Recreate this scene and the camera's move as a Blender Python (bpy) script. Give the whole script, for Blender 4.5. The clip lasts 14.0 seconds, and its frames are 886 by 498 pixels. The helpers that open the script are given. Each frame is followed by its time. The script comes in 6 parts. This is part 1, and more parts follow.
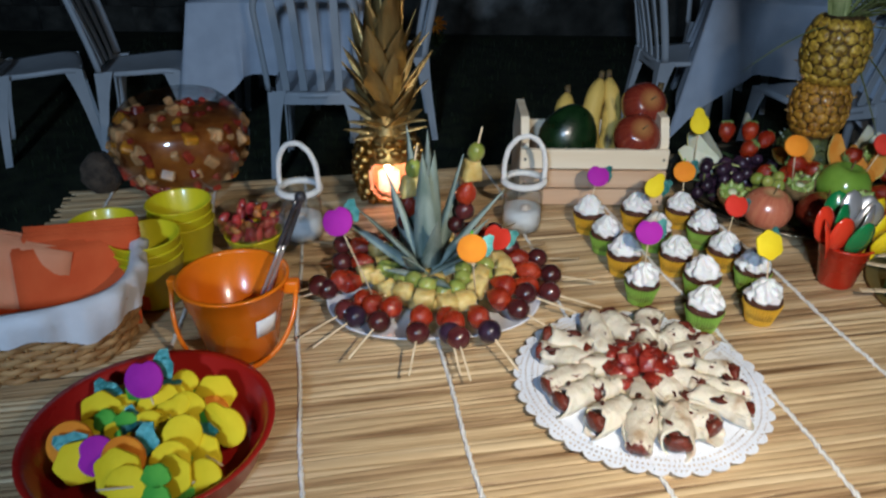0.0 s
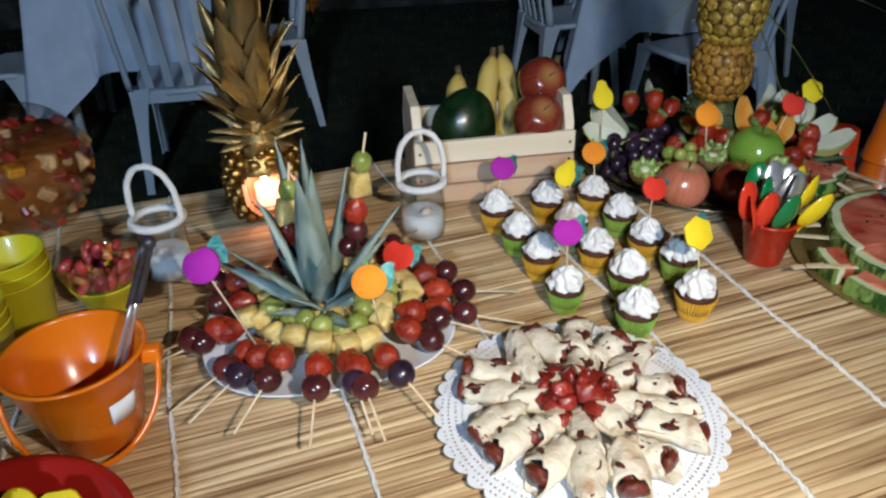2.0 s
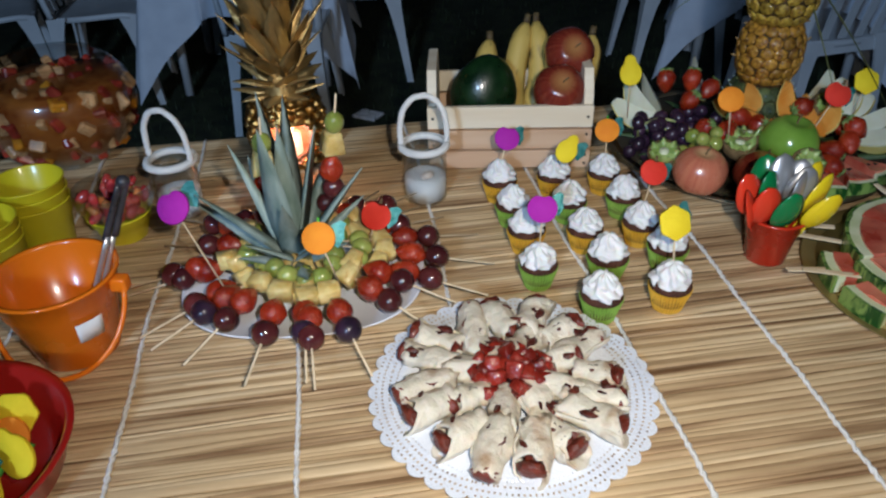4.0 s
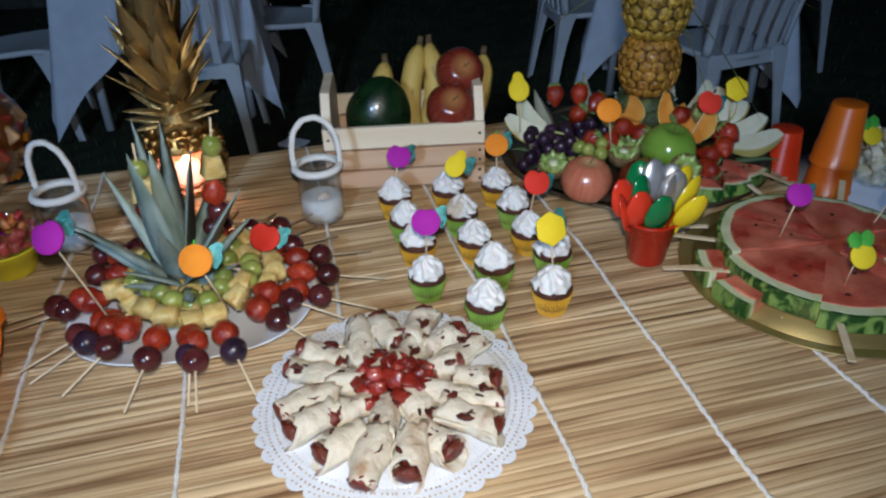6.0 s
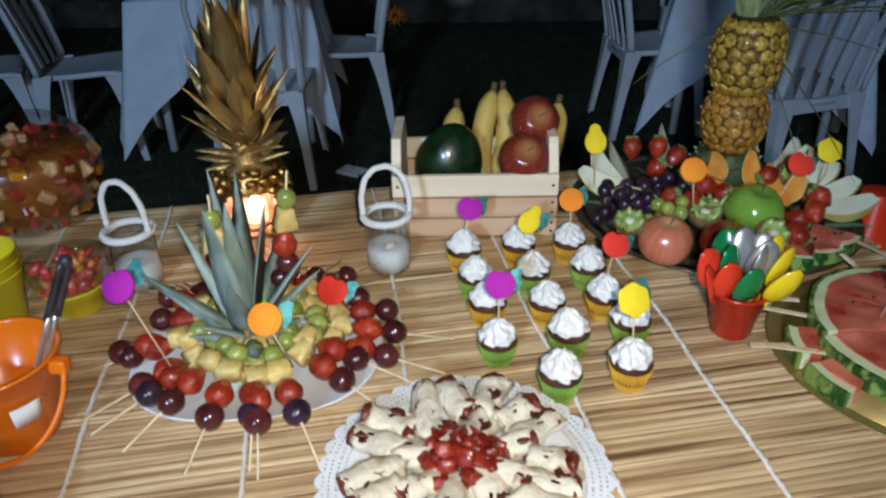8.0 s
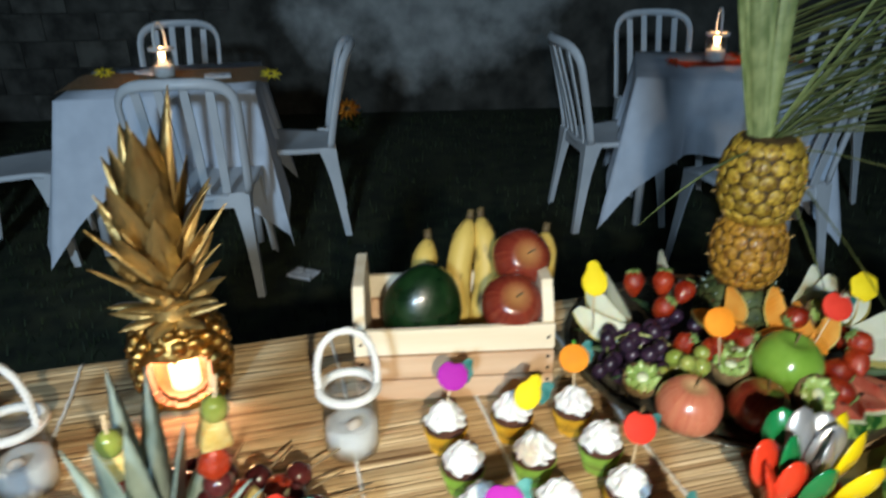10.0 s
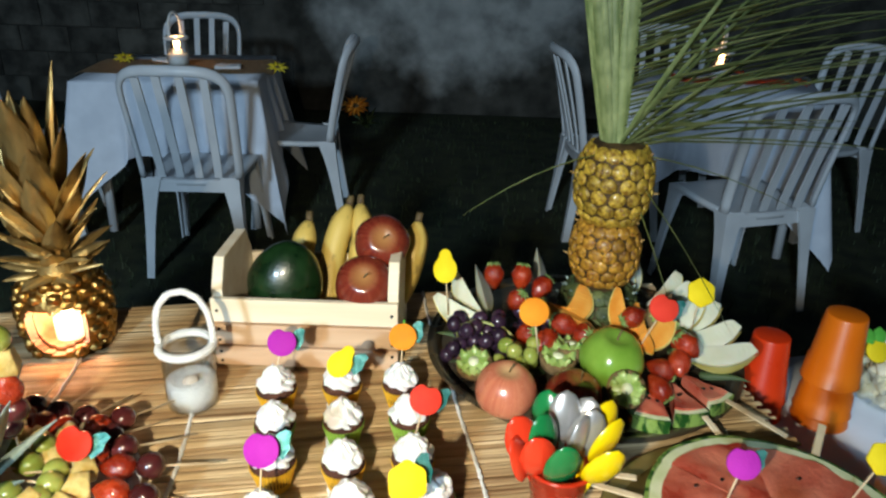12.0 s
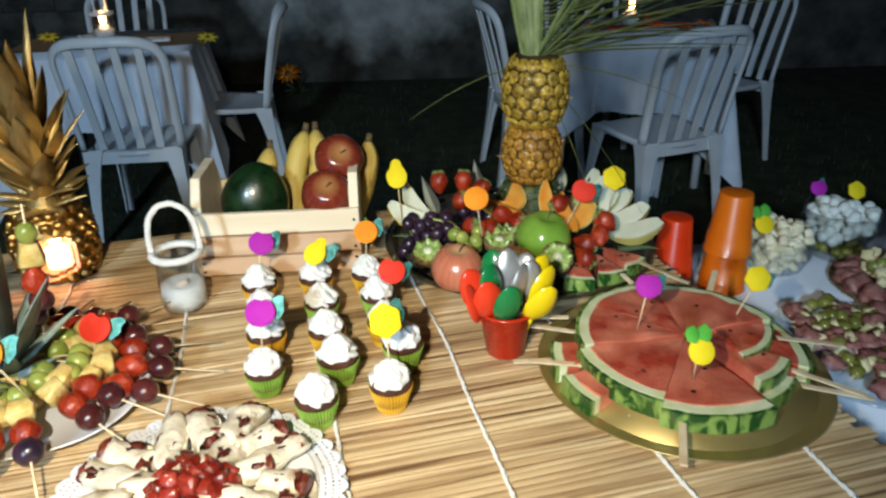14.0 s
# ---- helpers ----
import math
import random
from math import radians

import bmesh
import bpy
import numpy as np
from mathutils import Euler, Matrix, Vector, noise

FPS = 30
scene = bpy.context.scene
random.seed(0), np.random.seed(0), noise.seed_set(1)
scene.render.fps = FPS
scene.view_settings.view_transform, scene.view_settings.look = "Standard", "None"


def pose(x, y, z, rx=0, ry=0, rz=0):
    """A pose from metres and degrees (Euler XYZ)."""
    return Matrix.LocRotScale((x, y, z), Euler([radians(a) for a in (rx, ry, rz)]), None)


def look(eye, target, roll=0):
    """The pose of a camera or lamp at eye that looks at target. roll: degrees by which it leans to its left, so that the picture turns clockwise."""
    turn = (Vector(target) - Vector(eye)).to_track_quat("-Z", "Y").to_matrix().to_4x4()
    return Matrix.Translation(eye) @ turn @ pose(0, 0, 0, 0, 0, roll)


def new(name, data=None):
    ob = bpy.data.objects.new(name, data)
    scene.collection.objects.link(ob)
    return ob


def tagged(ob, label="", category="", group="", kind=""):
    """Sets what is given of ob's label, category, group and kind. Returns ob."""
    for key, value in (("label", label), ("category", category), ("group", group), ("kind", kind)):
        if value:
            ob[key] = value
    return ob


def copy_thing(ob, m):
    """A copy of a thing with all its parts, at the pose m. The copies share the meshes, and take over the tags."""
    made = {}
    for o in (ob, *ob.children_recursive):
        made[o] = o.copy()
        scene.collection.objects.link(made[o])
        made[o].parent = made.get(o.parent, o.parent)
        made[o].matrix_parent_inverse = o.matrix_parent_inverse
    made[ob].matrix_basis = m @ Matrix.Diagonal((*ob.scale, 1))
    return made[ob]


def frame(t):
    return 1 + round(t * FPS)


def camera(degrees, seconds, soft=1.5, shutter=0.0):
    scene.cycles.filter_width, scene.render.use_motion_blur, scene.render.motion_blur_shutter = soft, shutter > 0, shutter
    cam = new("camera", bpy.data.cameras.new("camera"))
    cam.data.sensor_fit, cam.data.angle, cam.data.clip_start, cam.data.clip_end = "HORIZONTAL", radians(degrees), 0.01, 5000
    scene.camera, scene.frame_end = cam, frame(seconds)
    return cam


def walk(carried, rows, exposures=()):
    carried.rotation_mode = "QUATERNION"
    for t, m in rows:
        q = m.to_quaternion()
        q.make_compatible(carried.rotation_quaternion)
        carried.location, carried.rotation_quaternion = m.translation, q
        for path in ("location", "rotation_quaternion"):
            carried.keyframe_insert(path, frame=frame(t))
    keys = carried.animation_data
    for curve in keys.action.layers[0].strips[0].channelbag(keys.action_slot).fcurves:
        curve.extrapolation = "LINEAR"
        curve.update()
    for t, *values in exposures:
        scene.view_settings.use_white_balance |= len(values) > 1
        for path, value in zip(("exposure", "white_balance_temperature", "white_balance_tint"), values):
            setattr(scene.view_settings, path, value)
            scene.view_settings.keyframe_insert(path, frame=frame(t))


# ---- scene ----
cam = camera(64.4, 14.0, 2.3, 0.6)
PATH = [
    (0, (-0.023, -0.089, 1.335), (-0.072, 1.659, 0.365), 0.2),
    (0.5, (-0.017, -0.052, 1.339), (-0.012, 1.714, 0.4), 0.5),
    (1, (-0.013, 0.008, 1.328), (0.172, 1.718, 0.309), 0.1),
    (1.5, (-0.017, 0.034, 1.328), (0.195, 1.757, 0.334), -0.3),
    (2, (-0.007, 0.069, 1.317), (0.207, 1.764, 0.279), -1.8),
    (2.5, (0.061, 0.07, 1.32), (0.135, 1.76, 0.253), -2.0),
    (2.7, (0.084, 0.068, 1.327), (0.144, 1.739, 0.231), -1.5),
    (4.8, (0.221, 0.038, 1.319), (0.067, 1.685, 0.195), -2.3),
    (5, (0.239, 0.033, 1.311), (0.139, 1.711, 0.227), -2.0),
    (5.5, (0.258, 0.025, 1.316), (0.262, 1.696, 0.217), -2.0),
    (6, (0.249, 0.029, 1.321), (0.3, 1.72, 0.253), -2.0),
    (6.5, (0.26, 0.057, 1.325), (0.346, 1.722, 0.22), -1.1),
    (7, (0.27, 0.082, 1.324), (0.362, 1.77, 0.254), -0.3),
    (7.5, (0.245, 0.074, 1.332), (0.192, 1.791, 0.308), -1.3),
    (7.7, (0.232, 0.074, 1.339), (0.153, 1.795, 0.323), -1.3),
    (9.8, (0.149, 0.329, 1.353), (0.196, 2.124, 0.474), -2.1),
    (10, (0.181, 0.321, 1.354), (0.243, 2.144, 0.534), -1.0),
    (10.5, (0.275, 0.312, 1.368), (0.3, 2.164, 0.614), -1.1),
    (11, (0.353, 0.304, 1.377), (0.352, 2.18, 0.683), -1.1),
    (11.5, (0.408, 0.283, 1.365), (0.383, 2.133, 0.603), -0.3),
    (12, (0.459, 0.25, 1.352), (0.388, 2.079, 0.546), 1.4),
    (12.5, (0.464, 0.199, 1.346), (0.409, 2.032, 0.55), -0.3),
    (13, (0.461, 0.148, 1.336), (0.487, 1.988, 0.552), -0.7),
    (13.5, (0.45, 0.095, 1.323), (0.491, 1.905, 0.473), -1.0),
    (14, (0.44, 0.054, 1.311), (0.54, 1.853, 0.443), -1.0),
]
EXPOSURES = [(0.0, -0.70, 6250, 11), (0.5, -0.52, 6250, 11), (1.5, -0.48, 6250, 11), (2.5, -0.52, 6250, 11), (5.0, -0.84, 5800, 12), (6.5, -0.84, 5800, 12), (7.5, -0.68, 5850, 11), (9.8, 0.18, 6750, 5), (12.5, 0.34, 7050, 5), (14.0, 0.12, 6850, 5)]
walk(cam, [(t, look(eye, target, roll)) for t, eye, target, roll in PATH], EXPOSURES)

# ---- world and light ----
world = bpy.data.worlds.new("night")
scene.world = world
world.use_nodes = True
world.node_tree.nodes["Background"].inputs[0].default_value = (0.25, 0.32, 0.5, 1)
world.node_tree.nodes["Background"].inputs[1].default_value = 0.012


def lamp(name, kind, m, watts, colour, size=0.02, size_y=None):
    d = bpy.data.lights.new(name, kind)
    d.energy, d.color = watts, colour
    if kind == "AREA":
        d.size = size
        if size_y:
            d.shape, d.size_y = "RECTANGLE", size_y
    else:
        d.shadow_soft_size = size
    ob = new(name, d)
    ob.matrix_world = m
    return ob


# the torch that lights the buffet from where it is viewed, and an added, unseen cool fill from behind
torch = lamp("torch", "SPOT", look((0.26, 0.02, 1.40), (0.21, 0.81, 0.75)), 49.0, (1.0, 0.90, 0.74), 0.012)
torch.data.spot_size, torch.data.spot_blend = radians(101), 1.0
lamp("porch_lamp", "AREA", look((-0.7, -3.2, 2.7), (0.0, 3.2, 0.6)), 160.0, (0.50, 0.72, 1.0), 0.35, 0.35)


# ---- materials ----
def mat(name, c1, c2=None, scale=20.0, rough=0.5, metal=0.0, bump=0.0, bscale=80.0, coat=0.0,
        trans=0.0, sss=0.0, rand=0.0, stretch=(1, 1, 1), spec=0.5, ramp=(0.35, 0.65), emit=None, detail=5.0, ior=1.45, rvar=0.12):
    m = bpy.data.materials.new(name)
    m.use_nodes = True
    t = m.node_tree
    b = t.nodes["Principled BSDF"]
    n, k = t.nodes.new, t.links.new
    b.inputs["Base Color"].default_value = (*c1, 1)
    b.inputs["Roughness"].default_value = rough
    b.inputs["Metallic"].default_value = metal
    b.inputs["Coat Weight"].default_value = coat
    b.inputs["Coat Roughness"].default_value = 0.12
    b.inputs["Transmission Weight"].default_value = trans
    b.inputs["Specular IOR Level"].default_value = spec
    b.inputs["IOR"].default_value = ior
    if sss:
        b.inputs["Subsurface Weight"].default_value = sss
        b.inputs["Subsurface Radius"].default_value = (0.6, 0.3, 0.15)
        b.inputs["Subsurface Scale"].default_value = 0.01
    if emit:
        b.inputs["Emission Color"].default_value = (*emit[0], 1)
        b.inputs["Emission Strength"].default_value = emit[1]
    tc = n("ShaderNodeTexCoord")
    mp = n("ShaderNodeMapping")
    mp.inputs["Scale"].default_value = stretch
    k(tc.outputs["Object"], mp.inputs[0])
    if rand:
        oi = n("ShaderNodeObjectInfo")
        sc = n("ShaderNodeMath")
        sc.operation, sc.inputs[1].default_value = "MULTIPLY", 37.0
        k(oi.outputs["Random"], sc.inputs[0])
        k(sc.outputs[0], mp.inputs["Location"])
    nz = n("ShaderNodeTexNoise")
    nz.inputs["Scale"].default_value, nz.inputs["Detail"].default_value = scale, detail
    k(mp.outputs[0], nz.inputs["Vector"])
    col = None
    if c2:
        cr = n("ShaderNodeValToRGB")
        cr.color_ramp.elements[0].position, cr.color_ramp.elements[1].position = ramp
        cr.color_ramp.elements[0].color, cr.color_ramp.elements[1].color = (*c1, 1), (*c2, 1)
        k(nz.outputs[0], cr.inputs[0])
        col = cr.outputs[0]
        if rand:
            hs = n("ShaderNodeHueSaturation")
            mr = n("ShaderNodeMapRange")
            mr.inputs["To Min"].default_value, mr.inputs["To Max"].default_value = 1 - rand, 1 + rand
            k(oi.outputs["Random"], mr.inputs[0])
            k(mr.outputs[0], hs.inputs["Value"])
            k(col, hs.inputs["Color"])
            col = hs.outputs[0]
        k(col, b.inputs["Base Color"])
    if rvar and not trans:
        rr = n("ShaderNodeMapRange")
        rr.inputs["To Min"].default_value, rr.inputs["To Max"].default_value = max(0.02, rough - rvar), min(1, rough + rvar)
        k(nz.outputs[0], rr.inputs[0])
        k(rr.outputs[0], b.inputs["Roughness"])
    if bump:
        bz = n("ShaderNodeTexNoise")
        bz.inputs["Scale"].default_value, bz.inputs["Detail"].default_value = bscale, 6
        k(mp.outputs[0], bz.inputs["Vector"])
        bp = n("ShaderNodeBump")
        bp.inputs["Strength"].default_value, bp.inputs["Distance"].default_value = bump, 0.004
        k(bz.outputs[0], bp.inputs["Height"])
        k(bp.outputs[0], b.inputs["Normal"])
    return m


def striped(name, dark, light, scale, axis, wobble, rough, coat=0.3, along=0.15):
    """Skin with uneven bands across one axis (rind of a melon)."""
    m = mat(name, dark, None, rough=rough, coat=coat)
    t = m.node_tree
    n, k = t.nodes.new, t.links.new
    b = t.nodes["Principled BSDF"]
    tc, mp = n("ShaderNodeTexCoord"), n("ShaderNodeMapping")
    st = [1.0, 1.0, along]
    mp.inputs["Scale"].default_value = st
    k(tc.outputs["Object"], mp.inputs[0])
    nz = n("ShaderNodeTexNoise")
    nz.inputs["Scale"].default_value, nz.inputs["Detail"].default_value = scale, 6
    nz.inputs["Distortion"].default_value = wobble
    k(mp.outputs[0], nz.inputs["Vector"])
    cr = n("ShaderNodeValToRGB")
    e = cr.color_ramp.elements
    e[0].position, e[0].color = 0.44, (*dark, 1)
    e[1].position, e[1].color = 0.58, (*light, 1)
    k(nz.outputs[0], cr.inputs[0])
    k(cr.outputs[0], b.inputs["Base Color"])
    return m


def glass_material():
    """Thin clear glass: mostly open, with a Fresnel gloss."""
    m = bpy.data.materials.new("thin_glass")
    m.use_nodes = True
    t = m.node_tree
    t.nodes.clear()
    n, k = t.nodes.new, t.links.new
    o, mx, tr, gl, fr = n("ShaderNodeOutputMaterial"), n("ShaderNodeMixShader"), n("ShaderNodeBsdfTransparent"), n("ShaderNodeBsdfGlossy"), n("ShaderNodeLayerWeight")
    tr.inputs[0].default_value = (0.90, 0.92, 0.92, 1)
    gl.inputs["Roughness"].default_value = 0.03
    fr.inputs[0].default_value = 0.25
    mr = n("ShaderNodeMapRange")
    mr.inputs["To Min"].default_value, mr.inputs["To Max"].default_value = 0.045, 0.55
    k(fr.outputs["Facing"], mr.inputs[0])
    k(mr.outputs[0], mx.inputs[0])
    k(tr.outputs[0], mx.inputs[1])
    k(gl.outputs[0], mx.inputs[2])
    k(mx.outputs[0], o.inputs[0])
    return m


M = {}
M["plastic_white"] = mat("white_plastic", (0.60, 0.63, 0.66), (0.70, 0.73, 0.76), 6, 0.38, bump=0.05)
M["cloth_white"] = mat("white_cloth", (0.66, 0.72, 0.82), (0.76, 0.82, 0.92), 9, 0.9, bump=0.25, bscale=400)
M["cloth_liner"] = mat("liner_cloth", (0.72, 0.72, 0.74), (0.82, 0.82, 0.84), 30, 0.9, bump=0.4, bscale=500)
M["burlap"] = mat("burlap", (0.27, 0.17, 0.085), (0.40, 0.27, 0.15), 60, 0.95, bump=0.6, bscale=300)
M["cord"] = mat("white_cord", (0.78, 0.77, 0.74), (0.86, 0.85, 0.82), 60, 0.9, bump=0.5, bscale=500)
M["china"] = mat("white_china", (0.82, 0.84, 0.90), (0.86, 0.88, 0.94), 4, 0.18, coat=0.5)
M["paper"] = mat("doily_paper", (0.80, 0.83, 0.90), (0.85, 0.88, 0.94), 50, 0.85, bump=0.3, bscale=300)
M["glass"] = glass_material()
M["gold"] = mat("gold_paint", (0.42, 0.23, 0.06), (0.62, 0.40, 0.13), 90, 0.32, metal=1.0, bump=0.5, bscale=160)
M["gold_leaf"] = mat("gold_leaf_paint", (0.36, 0.23, 0.08), (0.62, 0.43, 0.17), 26, 0.36, metal=0.72, bump=0.6, bscale=120, stretch=(1, 1, 0.15), rand=0.3)
M["gold_tray"] = mat("gold_tray", (0.42, 0.31, 0.11), (0.50, 0.38, 0.15), 8, 0.4, metal=0.7)
M["dark_tray"] = mat("dark_tray", (0.20, 0.16, 0.10), (0.26, 0.21, 0.14), 12, 0.28, metal=0.8)
M["pine"] = mat("pine_wood", (0.60, 0.38, 0.23), (0.72, 0.51, 0.34), 14, 0.6, bump=0.25, bscale=60, stretch=(0.18, 2.2, 2.2), rand=0.1)
M["pine_pale"] = mat("pale_pine_wood", (0.76, 0.64, 0.46), (0.86, 0.77, 0.60), 14, 0.6, bump=0.2, bscale=60, stretch=(0.18, 2.2, 2.2), rand=0.06)
M["nail"] = mat("dark_nail", (0.05, 0.045, 0.04), None, rough=0.5, metal=0.7)
M["stick"] = mat("wood_stick", (0.66, 0.50, 0.30), (0.80, 0.66, 0.45), 40, 0.7, bump=0.2, stretch=(1, 1, 0.1), rand=0.1)
M["grape_red"] = mat("red_grape", (0.045, 0.009, 0.011), (0.11, 0.022, 0.022), 25, 0.22, coat=0.5, sss=0.1, rand=0.35)
M["grape_black"] = mat("black_grape", (0.018, 0.010, 0.022), (0.05, 0.022, 0.045), 40, 0.32, coat=0.35, rand=0.3)
M["grape_green"] = mat("green_grape", (0.20, 0.25, 0.045), (0.33, 0.36, 0.09), 30, 0.2, coat=0.5, sss=0.25, rand=0.2)
M["strawberry"] = mat("strawberry_flesh", (0.22, 0.012, 0.004), (0.40, 0.040, 0.010), 45, 0.25, coat=0.5, bump=0.9, bscale=190, rand=0.2)
M["calyx"] = mat("strawberry_calyx", (0.16, 0.27, 0.07), (0.30, 0.40, 0.14), 60, 0.6)
M["chunk"] = mat("pineapple_flesh", (0.62, 0.42, 0.11), (0.78, 0.62, 0.26), 60, 0.4, coat=0.3, bump=0.5, bscale=160, sss=0.15, rand=0.12)
M["crown"] = mat("pineapple_crown_leaf", (0.13, 0.19, 0.165), (0.34, 0.41, 0.37), 35, 0.55, bump=0.3, bscale=100, stretch=(1, 1, 0.2), rand=0.3)
M["liner_green"] = mat("green_cupcake_liner", (0.20, 0.36, 0.045), (0.28, 0.45, 0.07), 30, 0.6)
M["liner_yellow"] = mat("yellow_cupcake_liner", (0.62, 0.33, 0.02), (0.74, 0.44, 0.05), 30, 0.5)
M["cake"] = mat("chocolate_cake", (0.045, 0.014, 0.007), (0.095, 0.032, 0.016), 70, 0.8, bump=0.9, bscale=220)
M["frosting"] = mat("white_frosting", (0.80, 0.79, 0.77), (0.86, 0.85, 0.83), 30, 0.5, bump=0.2, bscale=120, sss=0.15)
M["foam_purple"] = mat("purple_foam", (0.40, 0.012, 0.36), (0.46, 0.022, 0.42), 30, 0.8, bump=0.2, bscale=400)
M["foam_yellow"] = mat("yellow_foam", (0.84, 0.62, 0.008), (0.90, 0.70, 0.02), 30, 0.8, bump=0.2, bscale=400)
M["foam_orange"] = mat("orange_foam", (0.86, 0.25, 0.012), (0.92, 0.32, 0.02), 30, 0.8, bump=0.2, bscale=400)
M["foam_red"] = mat("red_foam", (0.72, 0.030, 0.015), (0.80, 0.05, 0.025), 30, 0.8, bump=0.2, bscale=400)
M["foam_green"] = mat("green_foam", (0.06, 0.36, 0.035), (0.14, 0.50, 0.06), 30, 0.8, bump=0.2, bscale=400)
M["foil_leaf"] = mat("teal_glitter_leaf", (0.015, 0.16, 0.15), (0.12, 0.36, 0.34), 70, 0.35, metal=0.35, bump=0.4, bscale=250)
M["avocado"] = mat("dark_green_avocado", (0.003, 0.014, 0.004), (0.008, 0.030, 0.008), 50, 0.30, coat=0.45, bump=0.15, bscale=260)
M["banana"] = mat("ripe_banana", (0.045, 0.022, 0.008), (0.62, 0.44, 0.11), 34, 0.5, bump=0.15, ramp=(0.30, 0.45), rand=0.1, stretch=(1, 1, 0.45))
M["banana_tip"] = mat("banana_tip", (0.06, 0.035, 0.015), (0.16, 0.12, 0.05), 60, 0.7)

def apple_skin(name, c1, c2, c3, deep):
    """Streaks that run from stalk to eye, small pale dots, and a tan patch round the stalk."""
    m = mat(name, c1, c2, 20, 0.28, coat=0.4)
    t = m.node_tree
    n, k = t.nodes.new, t.links.new
    b = t.nodes["Principled BSDF"]
    tc, sp, an, cb, nz, cr = n("ShaderNodeTexCoord"), n("ShaderNodeSeparateXYZ"), n("ShaderNodeVectorMath"), n("ShaderNodeCombineXYZ"), n("ShaderNodeTexNoise"), n("ShaderNodeValToRGB")
    k(tc.outputs["Object"], sp.inputs[0])
    k(sp.outputs[0], cb.inputs[0])
    k(sp.outputs[1], cb.inputs[1])
    an.operation = "NORMALIZE"
    k(cb.outputs[0], an.inputs[0])
    nz.inputs["Scale"].default_value, nz.inputs["Detail"].default_value = 7.0, 7.0
    k(an.outputs[0], nz.inputs["Vector"])
    cr.color_ramp.elements[0].position, cr.color_ramp.elements[1].position = 0.28, 0.76
    cr.color_ramp.elements[0].color, cr.color_ramp.elements[1].color = (*c1, 1), (*c2, 1)
    k(nz.outputs[0], cr.inputs[0])
    ln, mr, mx = n("ShaderNodeVectorMath"), n("ShaderNodeMapRange"), n("ShaderNodeMixRGB")
    ln.operation = "LENGTH"
    k(cb.outputs[0], ln.inputs[0])
    mr.inputs["From Min"].default_value, mr.inputs["From Max"].default_value = 0.006, deep * 0.15
    mr.inputs["To Min"].default_value, mr.inputs["To Max"].default_value = 0.85, 0.0
    k(ln.outputs["Value"], mr.inputs["Value"])
    k(mr.outputs[0], mx.inputs[0])
    k(cr.outputs[0], mx.inputs[1])
    mx.inputs[2].default_value = (*c3, 1)
    vo, dr, m2 = n("ShaderNodeTexVoronoi"), n("ShaderNodeMapRange"), n("ShaderNodeMixRGB")
    vo.inputs["Scale"].default_value = 190.0
    k(tc.outputs["Object"], vo.inputs["Vector"])
    dr.inputs["From Min"].default_value, dr.inputs["From Max"].default_value = 0.06, 0.14
    dr.inputs["To Min"].default_value, dr.inputs["To Max"].default_value = 0.55, 0.0
    k(vo.outputs["Distance"], dr.inputs["Value"])
    k(dr.outputs[0], m2.inputs[0])
    k(mx.outputs[0], m2.inputs[1])
    m2.inputs[2].default_value = (*c3, 1)
    k(m2.outputs[0], b.inputs["Base Color"])
    return m


M["apple_dark"] = apple_skin("dark_red_apple", (0.13, 0.012, 0.009), (0.25, 0.045, 0.022), (0.40, 0.19, 0.065), 0.165)
M["apple_pink"] = apple_skin("striped_pink_apple", (0.48, 0.13, 0.075), (0.60, 0.22, 0.12), (0.70, 0.45, 0.22), 0.14)
M["apple_green"] = mat("green_apple", (0.15, 0.30, 0.035), (0.26, 0.44, 0.07), 16, 0.22, coat=0.5)
M["stem"] = mat("woody_stem", (0.10, 0.06, 0.025), (0.20, 0.14, 0.06), 60, 0.8)
M["grape_stem"] = mat("grape_stem", (0.30, 0.34, 0.10), (0.42, 0.44, 0.17), 50, 0.6)
M["kiwi_skin"] = mat("kiwi_skin", (0.13, 0.08, 0.03), (0.22, 0.14, 0.06), 80, 0.85, bump=0.6, bscale=300)
M["kiwi_flesh"] = mat("kiwi_flesh", (0.22, 0.34, 0.07), (0.40, 0.52, 0.18), 50, 0.35, coat=0.3, sss=0.15)
M["kiwi_core"] = mat("kiwi_core", (0.62, 0.66, 0.42), (0.72, 0.75, 0.52), 50, 0.4)
M["melon_white"] = mat("white_melon_flesh", (0.70, 0.70, 0.50), (0.82, 0.82, 0.66), 25, 0.35, coat=0.3, sss=0.15)
M["melon_skin"] = mat("yellow_melon_skin", (0.62, 0.50, 0.12), (0.72, 0.62, 0.22), 25, 0.5)
M["papaya"] = mat("orange_papaya_flesh", (0.74, 0.26, 0.03), (0.84, 0.42, 0.09), 25, 0.35, coat=0.3, sss=0.15)
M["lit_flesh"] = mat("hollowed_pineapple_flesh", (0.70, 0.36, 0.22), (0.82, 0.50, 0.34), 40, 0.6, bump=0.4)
M["wm_flesh"] = mat("watermelon_flesh", (0.44, 0.055, 0.032), (0.78, 0.25, 0.155), 17, 0.3, coat=0.3, bump=0.3, bscale=170, sss=0.15, rand=0.1)
M["wm_white"] = mat("watermelon_pith", (0.60, 0.66, 0.36), (0.74, 0.77, 0.52), 40, 0.45)
M["wm_rind"] = striped("watermelon_rind", (0.012, 0.065, 0.012), (0.22, 0.34, 0.08), 46, 0, 1.6, 0.3, along=0.45)
